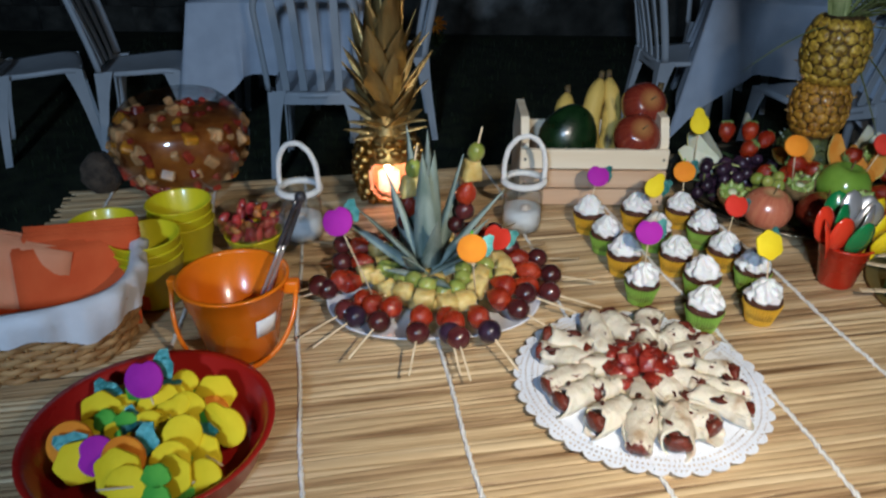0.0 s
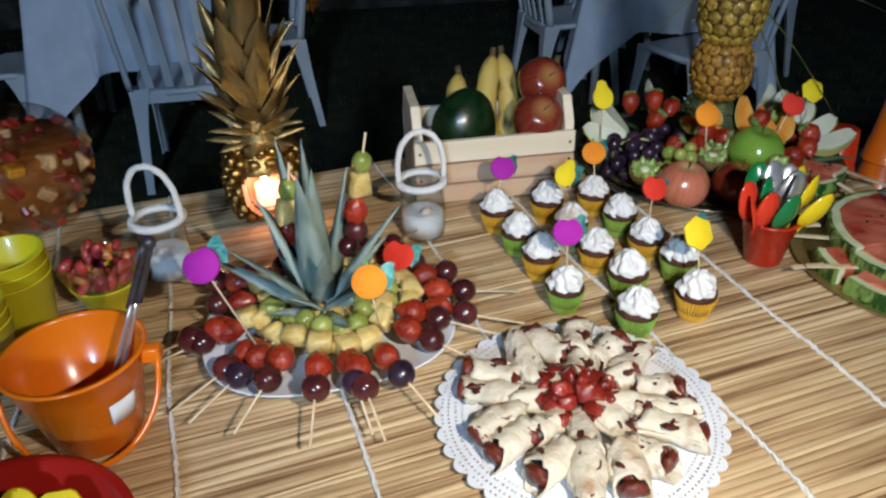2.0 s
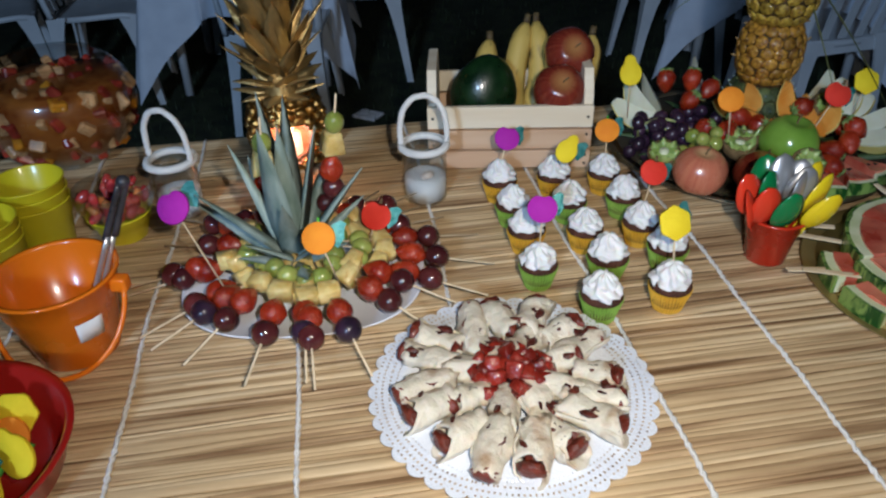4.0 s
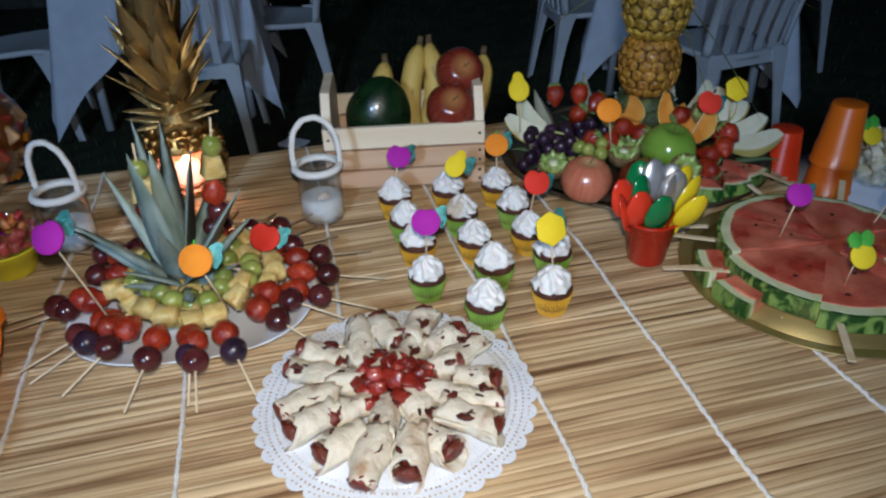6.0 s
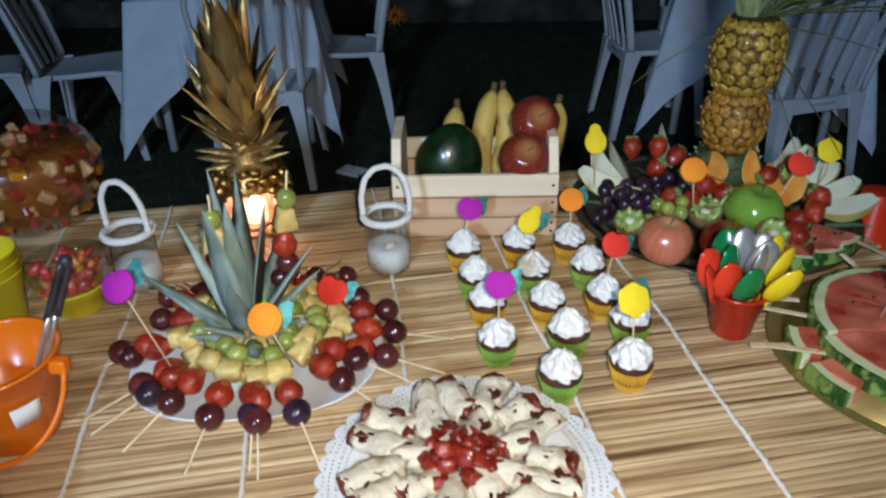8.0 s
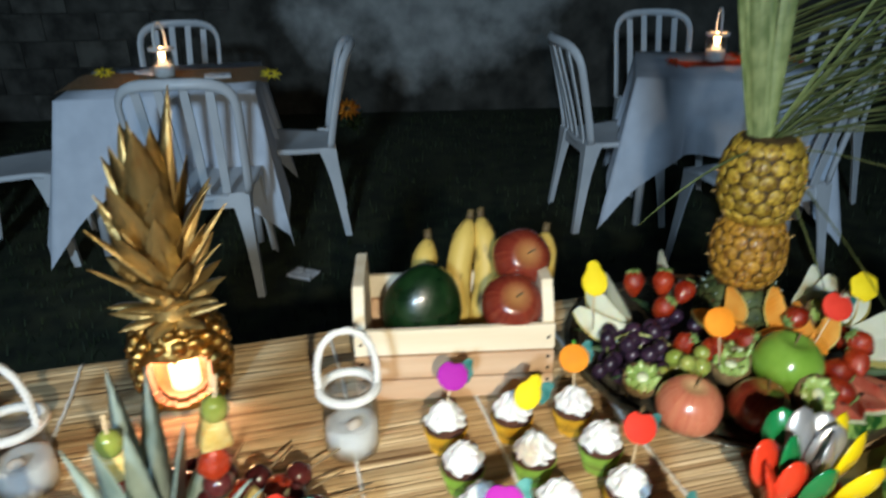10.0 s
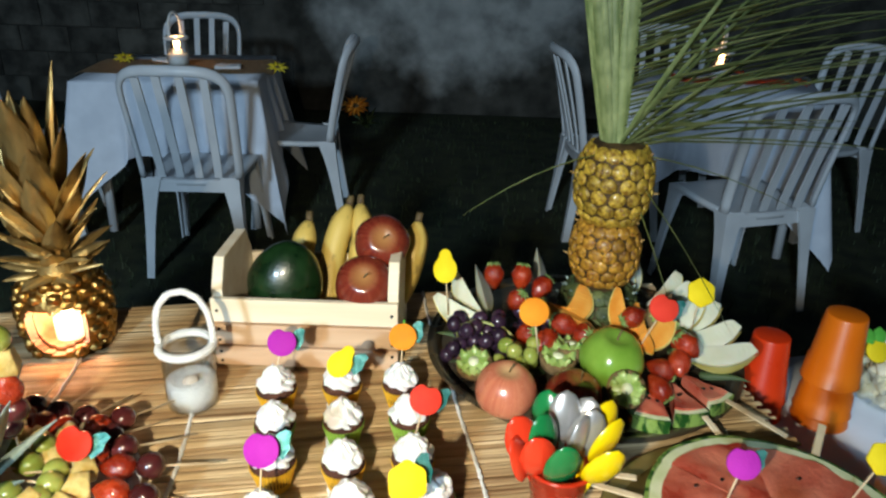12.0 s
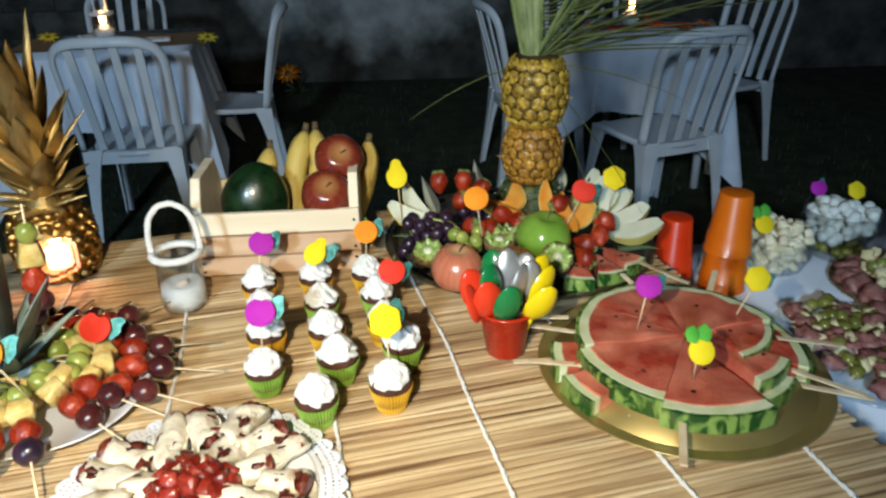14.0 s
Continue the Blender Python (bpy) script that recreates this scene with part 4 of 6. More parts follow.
D = Vector((0.207, 0.616, T))
tray = thing("doily_plate", pose(*D), "round paper doily with scalloped lace rim on a white plate", "plate")
part("plate", lathe([(0, 0), (0.105, 0.0), (0.128, 0.006), (0.128, 0.0075), (0.105, 0.003), (0, 0.003)], 64), M["china"], tray)
bm = bmesh.new()
N, SC = 480, 40
radii = [0.0, 0.06, 0.118, 0.127, 0.1296, 0.1345, 0.1370, 0.1425, 0.1450, 0.1495, 0.1515, 1.0]
rows = []
for r in radii:
    row = []
    for i in range(N):
        a = 2 * math.pi * i / N
        edge = 0.152 + 0.0075 * abs(math.sin(a * SC / 2)) ** 0.7
        q = edge if r == 1.0 else r
        row.append(bm.verts.new((q * math.cos(a), q * math.sin(a), 0.0042 + 0.004 * min(1, q / 0.125) + 0.0012 * math.sin(a * 7 + 1) * (q > 0.13))))
    rows.append(row)
for j, (a, b) in enumerate(zip(rows, rows[1:])):
    for i in range(N):
        k = i % 12
        # the lace: small openings staggered ring by ring
        if (j == 3 and k in (0, 3, 6, 9)) or (j == 5 and k in (1, 5, 8, 11)) or (j == 7 and k in (0, 3, 6, 9)) or (j == 9 and k in (3, 6, 9)):
            continue
        bm.faces.new((a[i], a[(i + 1) % N], b[(i + 1) % N], b[i]))
bmesh.ops.remove_doubles(bm, verts=rows[0], dist=1e-5)
part("doily", bm, M["paper"], tray, "white lace paper doily")


def crepe(m, length, seed, fat):
    c = thing("crepe_roll", m, "rolled crepe piece filled with dark chocolate and strawberry", "crepe", "crepe rolls on the doily")
    random.seed(seed)
    bm = bmesh.new()
    n, k = 22, 9
    rows = []
    for j in range(k + 1):
        s = j / k
        row = []
        for i in range(n + 1):
            a = 2 * math.pi * i / n * 1.06
            r = fat * (1 + 0.08 * math.sin(a * 2 + seed) + 0.10 * math.sin(s * 5 + seed) + 0.30 * noise.noise(Vector((a * 1.3, s * 4, seed))) + 0.14 * i / n)
            row.append(bm.verts.new((r * 1.16 * math.cos(a) * (1 - 0.10 * s), length * (s - 0.5) - (0.010 * math.sin(a) * max(0.0, s - 0.6)) + (0.007 * math.sin(a + seed) + 0.006 * noise.noise(Vector((a * 2.5, seed, s * 2)))) * (s - 0.5) * 2, fat * 0.9 + r * 0.86 * math.sin(a))))
        rows.append(row)
    for a, b in zip(rows, rows[1:]):
        for i in range(n):
            bm.faces.new((a[i], a[i + 1], b[i + 1], b[i]))
    f = bmesh.ops.extrude_face_region(bm, geom=bm.faces[:])
    for q in f["geom"]:
        if isinstance(q, bmesh.types.BMVert):
            d = Vector((q.co.x, 0, q.co.z - fat * 0.9))
            q.co -= d.normalized() * 0.0022
    bmesh.ops.recalc_face_normals(bm, faces=bm.faces[:])
    part("pancake", bm, M["crepe"], c, "soft pale pancake")
    # the cut end towards the rim shows a fat oval of filling; a little shows at the inner end too
    fl = merge(ball(fat * 0.98, fat * 0.50, fat * 0.84, 16, 12, 0.30, 9, seed, pose(0, length * 0.45, fat * 0.90, -22, 0, 0)),
               ball(fat * 0.72, length * 0.46, fat * 0.66, 14, 10, 0.22, 7, seed + 4, pose(0, -length * 0.06, fat * 0.92)))
    part("filling", fl, M["choc"], c, "dark chocolate and strawberry filling")
    st = merge(*[ball(rnd(0.0025, 0.0060), rnd(0.004, 0.009), 0.0022, 9, 6, 1.0, 6, seed * 3 + q, pose(fat * rnd(-0.75, 0.75), length * rnd(-0.45, 0.30), fat * rnd(1.50, 1.66), 0, rnd(-25, 25), rnd(0, 180))) for q in range(3)])
    part("smear", st, M["choc"], c, "smear of chocolate")
    return c


random.seed(31)
kinds = [(0.058, 1, 0.0140), (0.064, 2, 0.0152), (0.054, 3, 0.0146), (0.060, 4, 0.0160), (0.056, 5, 0.0136), (0.062, 6, 0.0148)]
spots = [(0.098, 360 * i / 16 + 8, 16) for i in range(16)] + [(0.054, 360 * i / 8 + 30, 8) for i in range(8)]
state = random.getstate()
for i, (r, a, n) in enumerate(spots):
    random.setstate(state)
    r += rnd(-0.007, 0.007)
    a += rnd(-5, 5)
    k = kinds[int(rnd(0, 5.99))]
    tilt, twist, lift = rnd(-8, 8), rnd(-24, 24), rnd(0, 0.003)
    state = random.getstate()
    put("crepe%d" % k[1], pose(D.x + r * math.cos(radians(a)), D.y + r * math.sin(radians(a)), T + 0.0068 + lift, tilt, 0, a - 90 + twist), crepe, *k)
random.seed(33)
cs = thing("strawberry_heap", pose(D.x + 0.0, D.y + 0.005, T + 0.008), "heap of cut red strawberries in the middle of the crepes", "strawberries", "")
for i in range(38):
    a, r = rnd(0, 6.28), 0.042 * math.sqrt(random.random())
    b = chunk_mesh(rnd(0.016, 0.022), i * 1.7)
    b.transform(pose(r * math.cos(a), r * math.sin(a), 0.016 + 0.024 * (1 - r / 0.042) * (0.4 + 0.6 * (i % 3) / 2), rnd(-60, 60), rnd(-60, 60), rnd(0, 360)))
    part("strawberry_piece", b, M["jam"], cs)


# ---- fruit pieces shared by several dishes ----
def strawberry_mesh(r, seed):
    """Tip towards +x."""
    bm = ball(r * 1.25, r, r, 16, 12, 0.12, 6, seed)
    for q in bm.verts:
        s = max(0.0, (q.co.x / (r * 1.25) + 1) / 2)
        k = 1.02 - 0.55 * s ** 2.2
        q.co.y *= k
        q.co.z *= k
    return bm


random.seed(77)


def skewer(m, seed, dark):
    s = thing("fruit_skewer", m, "skewer of grape, strawberry, pineapple and green grape on a plate", "fruit skewer", "fruit skewers on the white plate")
    part("stick", tube([(0.012, 0, 0), (0.225, 0, 0)], 0.0014, 6), M["stick"], s, "thin wooden stick")
    part("green_grape", ball(0.0145, 0.0135, 0.0135, 14, 10, 0.05, 6, seed, pose(0.044, 0, 0.001)), M["grape_green"], s)
    b = chunk_mesh(0.029, seed)
    b.transform(pose(0.073, 0, 0.001, seed * 50 % 60 - 30, 0, seed * 40 % 50 - 25))
    part("pineapple_chunk", b, M["chunk"], s)
    b = strawberry_mesh(0.0170, seed)
    b.transform(pose(0.109, 0, 0.001, seed * 77, 0, 180 if int(seed) % 2 else 0))
    part("strawberry", b, M["strawberry"], s)
    part("grape", ball(0.0172, 0.0162, 0.0162, 16, 12, 0.04, 6, seed, pose(0.146, 0, 0.001)), M["grape_black"] if dark else M["grape_red"], s)
    return s


# ---- plate of skewers round a pineapple crown ----
P = Vector((-0.063, 0.818, T))
bm = bmesh.new()
n = 96
rows = []
for k, (q, z) in enumerate(((0.0, 0.004), (0.55, 0.004), (0.72, 0.006), (0.98, 0.018), (1.0, 0.019), (1.0, 0.017), (0.74, 0.002), (0.6, 0.0), (0.0, 0.0))):
    row = []
    for i in range(n):
        a = 2 * math.pi * i / n
        c, s = math.cos(a), math.sin(a)
        rr = (abs(c) ** 2.6 + abs(s) ** 2.6) ** (-1 / 2.6)
        row.append(bm.verts.new((0.160 * q * rr * c, 0.136 * q * rr * s, z)))
    rows.append(row)
for a, b in zip(rows, rows[1:]):
    for i in range(n):
        bm.faces.new((a[i], a[(i + 1) % n], b[(i + 1) % n], b[i]))
bmesh.ops.remove_doubles(bm, verts=rows[0] + rows[-1], dist=1e-5)
pl = part("serving_plate", bm, M["china"], None)
pl.matrix_world = pose(*P, 0, 0, 6)
tagged(pl, "white oval china plate under the fruit skewers", "plate")

random.seed(42)
crown = thing("cut_pineapple_top", pose(P.x - 0.008, P.y - 0.010, T + 0.004), "cut pineapple top with grey-green leaves on the plate", "pineapple crown")
part("flesh", lathe([(0, 0), (0.044, 0), (0.046, 0.012), (0.036, 0.038), (0.02, 0.050), (0, 0.050)], 28), M["chunk"], crown, "yellow pineapple slice")
LEAVES = ((5, 64, 0.075, 0.030, 0.3), (5, 52, 0.130, 0.033, 0.15), (5, 33, 0.150, 0.037, 0.12), (4, 18, 0.172, 0.036, 0.10), (2, 9, 0.170, 0.032, 0.10))
for k, (cnt, tilt, ln, wd, bend) in enumerate(LEAVES):
    for i in range(cnt):
        a = 360 * i / cnt + k * 31 + rnd(-10, 10)
        part("leaf", blade(ln * rnd(0.82, 1.15), wd * rnd(0.85, 1.1), bend * rnd(0.6, 1.3), 0.42, 9,
                           pose(0, 0, 0.044 + 0.006 * k, 0, 0, a) @ pose(0.012 - 0.002 * k, 0, 0, 0, tilt + rnd(-6, 6), 0), full=2.2), M["crown"], crown)

state = random.getstate()
for i in range(25):
    random.setstate(state)
    a = 360 * i / 25 + rnd(-8, 8)
    e = 1 - 0.08 * abs(math.sin(radians(a)))
    k = int(rnd(0, 3.99))
    roll = rnd(-20, 20)
    z = T + 0.056 + rnd(-0.004, 0.006)
    r0 = rnd(0.004, 0.036)
    state = random.getstate()
    put("skewer%d" % k, pose(P.x + r0 * math.cos(radians(a)), P.y + 0.006 + r0 * e * math.sin(radians(a)), z, 0, 0, a) @ pose(0, 0, 0, 0, 9.5, 0) @ pose(0, 0, 0, roll, 0, 0) @ Matrix.Diagonal((e, 1, 1, 1)), skewer, 1.0 + k * 2.3, k == 3)
for (x, y, z), (tx, ty, tz), lab in (((-0.120, 0.86, T + 0.035), (-0.083, 0.80, 1.000), 5), ((-0.040, 0.862, T + 0.035), (0.004, 0.825, 1.018), 6)):
    m, ln = upright((x, y, z), (tx, ty, tz))
    s = thing("fruit_skewer", m, "upright skewer of grapes, strawberry and pineapple beside the crown", "fruit skewer", "fruit skewers on the white plate")
    part("stick", tube([(0, 0, 0), (0, 0, ln)], 0.0014, 6), M["stick"], s)
    part("green_grape", ball(0.012, 0.012, 0.0145, 14, 10, m=pose(0, 0, ln - 0.040)), M["grape_green"], s)
    b = chunk_mesh(0.030, lab)
    b.transform(pose(0, 0, ln - 0.070, 80, 0, 30))
    part("pineapple_chunk", b, M["chunk"], s)
    b = strawberry_mesh(0.0165, lab)
    b.transform(pose(0, 0, ln - 0.108, 0, -90, 0))
    part("strawberry", b, M["strawberry"], s)
    part("grape", ball(0.015, 0.014, 0.015, 14, 10, m=pose(0.004, 0, ln - 0.140)), M["grape_red"], s)
    part("grape", ball(0.014, 0.014, 0.014, 14, 10, m=pose(-0.004, -0.002, ln - 0.166)), M["grape_red"], s)
fruit_pick("orange", (0.0, 0.745, T + 0.045), (-0.008, 0.701, 0.898), "the fruit skewers", 0.1, 1.0)
fruit_pick("apple", (0.018, 0.86, T + 0.03), (0.033, 0.855, 0.833), "the fruit skewers", 0, 1.05)
fruit_pick("plum", (-0.145, 0.735, T + 0.055), (-0.188, 0.75, 0.909), "the fruit skewers", 0.3, 1.1)

# ---- jar lanterns on the buffet ----
put("jar", pose(0.086, 1.046, T, 0, 0, 8) @ Matrix.Scale(0.95, 4), lantern, False, "glass jar lantern with salt and white cord handle")
put("jar", pose(-0.298, 0.998, T, 0, 0, -14) @ Matrix.Scale(0.95, 4), lantern, False, "")


# ---- gold pineapple lantern ----
GP = Vector((-0.166, 1.192, T))
gold = thing("gold_pineapple", pose(*GP), "gold-painted pineapple lantern with a lit candle inside", "lantern")


def pineapple_radius(s, r):
    return r * (0.80 + 0.20 * math.sin(math.pi * min(1, max(0, s * 0.92 + 0.06)))) * (1 - 0.16 * max(0, s - 0.78) / 0.22)


def hole(a, s):
    """Is this place of the shell cut away for the window?"""
    d = (a + math.pi / 2 + math.pi) % (2 * math.pi) - math.pi
    return ((d - 0.20) / 0.74) ** 4 + ((s - 0.38) / 0.29) ** 4 < 1 + 0.25 * math.sin(d * 7 + s * 5)


bm = bmesh.new()
n, h = 72, 30
rows = [[bm.verts.new((pineapple_radius(j / h, 0.064) * math.cos(2 * math.pi * i / n), pineapple_radius(j / h, 0.064) * math.sin(2 * math.pi * i / n), 0.128 * j / h)) for i in range(n)] for j in range(h + 1)]
inn = [[bm.verts.new(((pineapple_radius(j / h, 0.064) - 0.012) * math.cos(2 * math.pi * i / n), (pineapple_radius(j / h, 0.064) - 0.012) * math.sin(2 * math.pi * i / n), 0.006 + 0.118 * j / h)) for i in range(n)] for j in range(h + 1)]
for j in range(h):
    for i in range(n):
        k = (i + 1) % n
        if hole(2 * math.pi * (i + 0.5) / n, (j + 0.5) / h):
            continue
        bm.faces.new((rows[j][i], rows[j][k], rows[j + 1][k], rows[j + 1][i]))
        bm.faces.new((inn[j][i], inn[j + 1][i], inn[j + 1][k], inn[j][k]))
bm.faces.new(rows[-1])
bm.faces.new(rows[0][::-1])
part("shell", bm, M["gold"], gold, "hollowed gold-painted shell")
# flesh of the hollow, seen in the window's thickness
bm = bmesh.new()
for j in range(h):
    for i in range(n):
        a = 2 * math.pi * (i + 0.5) / n
        if not hole(a, (j + 0.5) / h):
            continue
        for di, dj, p, q in ((1, 0, (i + 1, j), (i + 1, j + 1)), (-1, 0, (i, j + 1), (i, j)), (0, 1, (i + 1, j + 1), (i, j + 1)), (0, -1, (i, j), (i + 1, j))):
            if not hole(2 * math.pi * (i + di + 0.5) / n, (j + dj + 0.5) / h):
                quad = []
                for (ii, jj), src in ((p, 0.0635), (q, 0.0635), (q, 0.0515), (p, 0.0515)):
                    rr = pineapple_radius(jj / h, 0.064) - (0.0635 - src)
                    t = 2 * math.pi * ii / n
                    quad.append(bm.verts.new((rr * math.cos(t), rr * math.sin(t), 0.128 * jj / h)))
                bm.faces.new(quad)
part("window_rim", bm, M["lit_flesh"], gold, "cut flesh round the window", smooth=False)
bm = bmesh.new()
hol = [[bm.verts.new(((pineapple_radius(k / h, 0.064) - 0.0135) * math.cos(2 * math.pi * i / n), (pineapple_radius(k / h, 0.064) - 0.0135) * math.sin(2 * math.pi * i / n), 0.008 + 0.114 * k / h)) for i in range(n)] for k in range(h + 1)]
for j in range(h):
    for i in range(n):
        if not hole(2 * math.pi * (i + 0.5) / n, (j + 0.5) / h):
            bm.faces.new((hol[j][i], hol[j + 1][i], hol[j + 1][(i + 1) % n], hol[j][(i + 1) % n]))
bm.faces.new(hol[0])
bm.faces.new(hol[-1][::-1])
part("hollow", bm, M["lit_flesh"], gold, "pale flesh inside the hollow")
random.seed(4)
for j in range(8):
    s = (j + 0.5) / 8
    cnt = 15
    for i in range(cnt):
        a = 2 * math.pi * (i + 0.5 * (j % 2)) / cnt + rnd(-0.04, 0.04)
        if hole(a, s - 0.04) or hole(a, s + 0.04) or hole(a + 0.12, s) or hole(a - 0.12, s):
            continue
        r = pineapple_radius(s, 0.064)
        b = ball(0.0085, 0.011, 0.0095, 9, 7, 0.45, 9, i + j * 3.1)
        b.transform(pose(r * math.cos(a), r * math.sin(a), 0.128 * s, 0, 0, math.degrees(a)))
        part("eye", b, M["gold"], gold)
part("candle", lathe([(0, 0.012), (0.021, 0.012), (0.021, 0.046), (0.0, 0.044)], 20), M["wax"], gold, "small white candle")
part("flame", ball(0.010, 0.010, 0.021, 12, 8, m=pose(0, 0.0, 0.066)), M["flame"], gold)
lamp("gold_lantern_candle", "POINT", pose(GP.x + 0.008, GP.y - 0.026, T + 0.070), 0.34, (1.0, 0.62, 0.40), 0.012)
for k, (cnt, tilt, ln, wd, bend, z) in enumerate(((8, 72, 0.066, 0.034, 0.4, 0.126), (8, 58, 0.080, 0.038, 0.4, 0.142), (8, 42, 0.098, 0.043, 0.3, 0.160), (8, 29, 0.120, 0.047, 0.3, 0.182), (7, 20, 0.140, 0.050, 0.3, 0.205), (6, 12, 0.165, 0.050, 0.22, 0.228), (4, 5, 0.175, 0.044, 0.16, 0.245))):
    for i in range(cnt):
        a = 360 * i / cnt + k * 23 + rnd(-9, 9)
        part("leaf", blade(ln * rnd(0.8, 1.15), wd * rnd(0.85, 1.15), bend * rnd(0.2, 1.5), 0.18, 8,
                           pose(0, 0, z, 0, 0, a) @ pose(0.017 - 0.001 * k, 0, 0, 0, tilt + rnd(-7, 7), 0), full=3.2), M["gold_leaf"], gold)
part("core", lathe([(0.03, 0.12), (0.022, 0.15), (0.017, 0.21), (0.006, 0.29), (0, 0.30)], 14), M["gold_leaf"], gold)


# ---- wooden crate with fruit ----
CR = Vector((0.2235, 1.142, T))
crate = thing("wooden_crate", pose(CR.x, CR.y, T, 0, 0, 1.0), "small pale pine crate with nailed slats", "crate")
W, DP = 0.275, 0.180
for z0, z1, mt in ((0.004, 0.036, "pine"), (0.040, 0.074, "pine"), (0.078, 0.116, "pine_pale")):
    part("front_slat", slab(W, 0.010, z1 - z0, 0.0012, pose(0, 0.005, (z0 + z1) / 2), 1), M[mt], crate, smooth=False)
    part("back_slat", slab(W, 0.010, z1 - z0, 0.0012, pose(0, DP - 0.005, (z0 + z1) / 2), 1), M[mt], crate, smooth=False)
part("floor_board", slab(W - 0.03, DP - 0.022, 0.008, 0.001, pose(0, DP / 2, 0.006), 1), M["pine"], crate, smooth=False)
for sx in (-1, 1):
    o = [(0.0115, 0.003), (DP - 0.0115, 0.003), (DP - 0.0115, 0.128), (DP - 0.035, 0.168), (0.035, 0.168), (0.0115, 0.128)]
    b = outline_plate(o, 0.016, 0.0012)
    b.transform(pose(sx * (W / 2 - 0.008) + 0.008, 0, 0, 90, 0, 90) @ pose(0, 0, -0.016))
    part("end_board", b, M["pine_pale"], crate, smooth=False)
    for z in (0.012, 0.028, 0.048, 0.066, 0.097):
        part("nail", lathe([(0.0024, 0), (0.0024, 0.0012), (0, 0.0014)], 8, m=pose(sx * (W / 2 - 0.009), 0, z, 90, 0, 0)), M["nail"], crate)


def apple(m, material, label, r=0.040):
    a = thing("apple", m, label, "apple")
    prof = []
    for i in range(22):
        t = math.pi * i / 21
        q = r * (1.0 + 0.10 * math.cos(t - 0.5)) * math.sin(t) ** 0.85 + (0.0 if 0 < i < 21 else -1)
        z = -r * 0.90 * math.cos(t) - 0.10 * r * math.exp(-((t - math.pi) / 0.32) ** 2) * -1.0
        z -= 0.30 * r * math.exp(-((math.pi - t) / 0.34) ** 2) - 0.12 * r * math.exp(-(t / 0.3) ** 2)
        prof.append((max(0.0, q), z))
    bm = lathe(prof, 30)
    for q in bm.verts:
        an = math.atan2(q.co.y, q.co.x)
        q.co.x *= 1 + 0.02 * math.cos(5 * an)
        q.co.y *= 1 + 0.02 * math.cos(5 * an)
        q.co.z += r * 0.9
    part("skin", bm, material, a)
    part("stalk", tube([(0, 0, r * 1.50), (0.002, 0.001, r * 1.72), (0.006, 0.002, r * 1.95)], 0.0014, 6), M["stem"], a, "short woody stalk")
    return a


av = thing("avocado", pose(0.166, 1.206, 0.803, 0, 14, 10), "large glossy dark green avocado in the crate", "avocado")
b = ball(0.058, 0.048, 0.068, 32, 24, 0.03, 4)
for q in b.verts:
    s = max(0.0, q.co.z / 0.068)
    q.co.x *= 1 - 0.10 * s
    q.co.y *= 1 - 0.10 * s
    q.co.z += 0.062
part("skin", b, M["avocado"], av)
apple(pose(0.304, 1.212, 0.853, 46, 6, 0), M["apple_dark"], "shiny dark red apple in the crate", 0.042)
apple(pose(0.320, 1.272, 0.902, 56, 0, 12), M["apple_dark"], "shiny dark red apple on top of another", 0.041)


def banana(m, bend, ln=0.17, label="ripe spotted yellow banana standing in the crate"):
    f = thing("banana", m, label, "banana", "bananas in the crate")
    pts = [(bend * math.sin(math.pi * i / 20) * 0.6, 0, ln * i / 20) for i in range(21)]
    part("peel", tube(pts, 0.0205, 7, taper=lambda s: 0.35 + 0.65 * min(1, s * 5, (1 - s) * 6) ** 0.7), M["banana"], f)
    part("tip", tube([pts[-1], (pts[-1][0] - bend * 0.06, 0, ln + 0.016)], 0.0062, 7), M["banana_tip"], f)
    return f


for b0, t0, bend in (((0.215, 1.262, 0.785), (0.192, 1.335, 0.915), -0.03), ((0.238, 1.25, 0.785), (0.258, 1.345, 0.942), -0.02), ((0.262, 1.262, 0.785), (0.276, 1.352, 0.942), 0.02), ((0.330, 1.27, 0.785), (0.375, 1.325, 0.925), 0.02)):
    bmx, bln = upright(b0, t0)
    banana(bmx, bend, bln)

# ---- fruit platter ----
F = Vector((0.645, 1.232, T))
ft = thing("fruit_tray", pose(*F), "large round dark mirrored tray under the fruit", "tray")
part("base", lathe([(0, 0.0), (0.17, 0.0), (0.2248, 0.010), (0.2218, 0.013), (0.168, 0.004), (0, 0.004)], 72), M["dark_tray"], ft)
part("rim", lathe([(0.225, 0.010), (0.246, 0.014), (0.246, 0.017), (0.222, 0.013), (0.225, 0.010)], 72), M["dark_tray"], ft, "shiny raised rim")


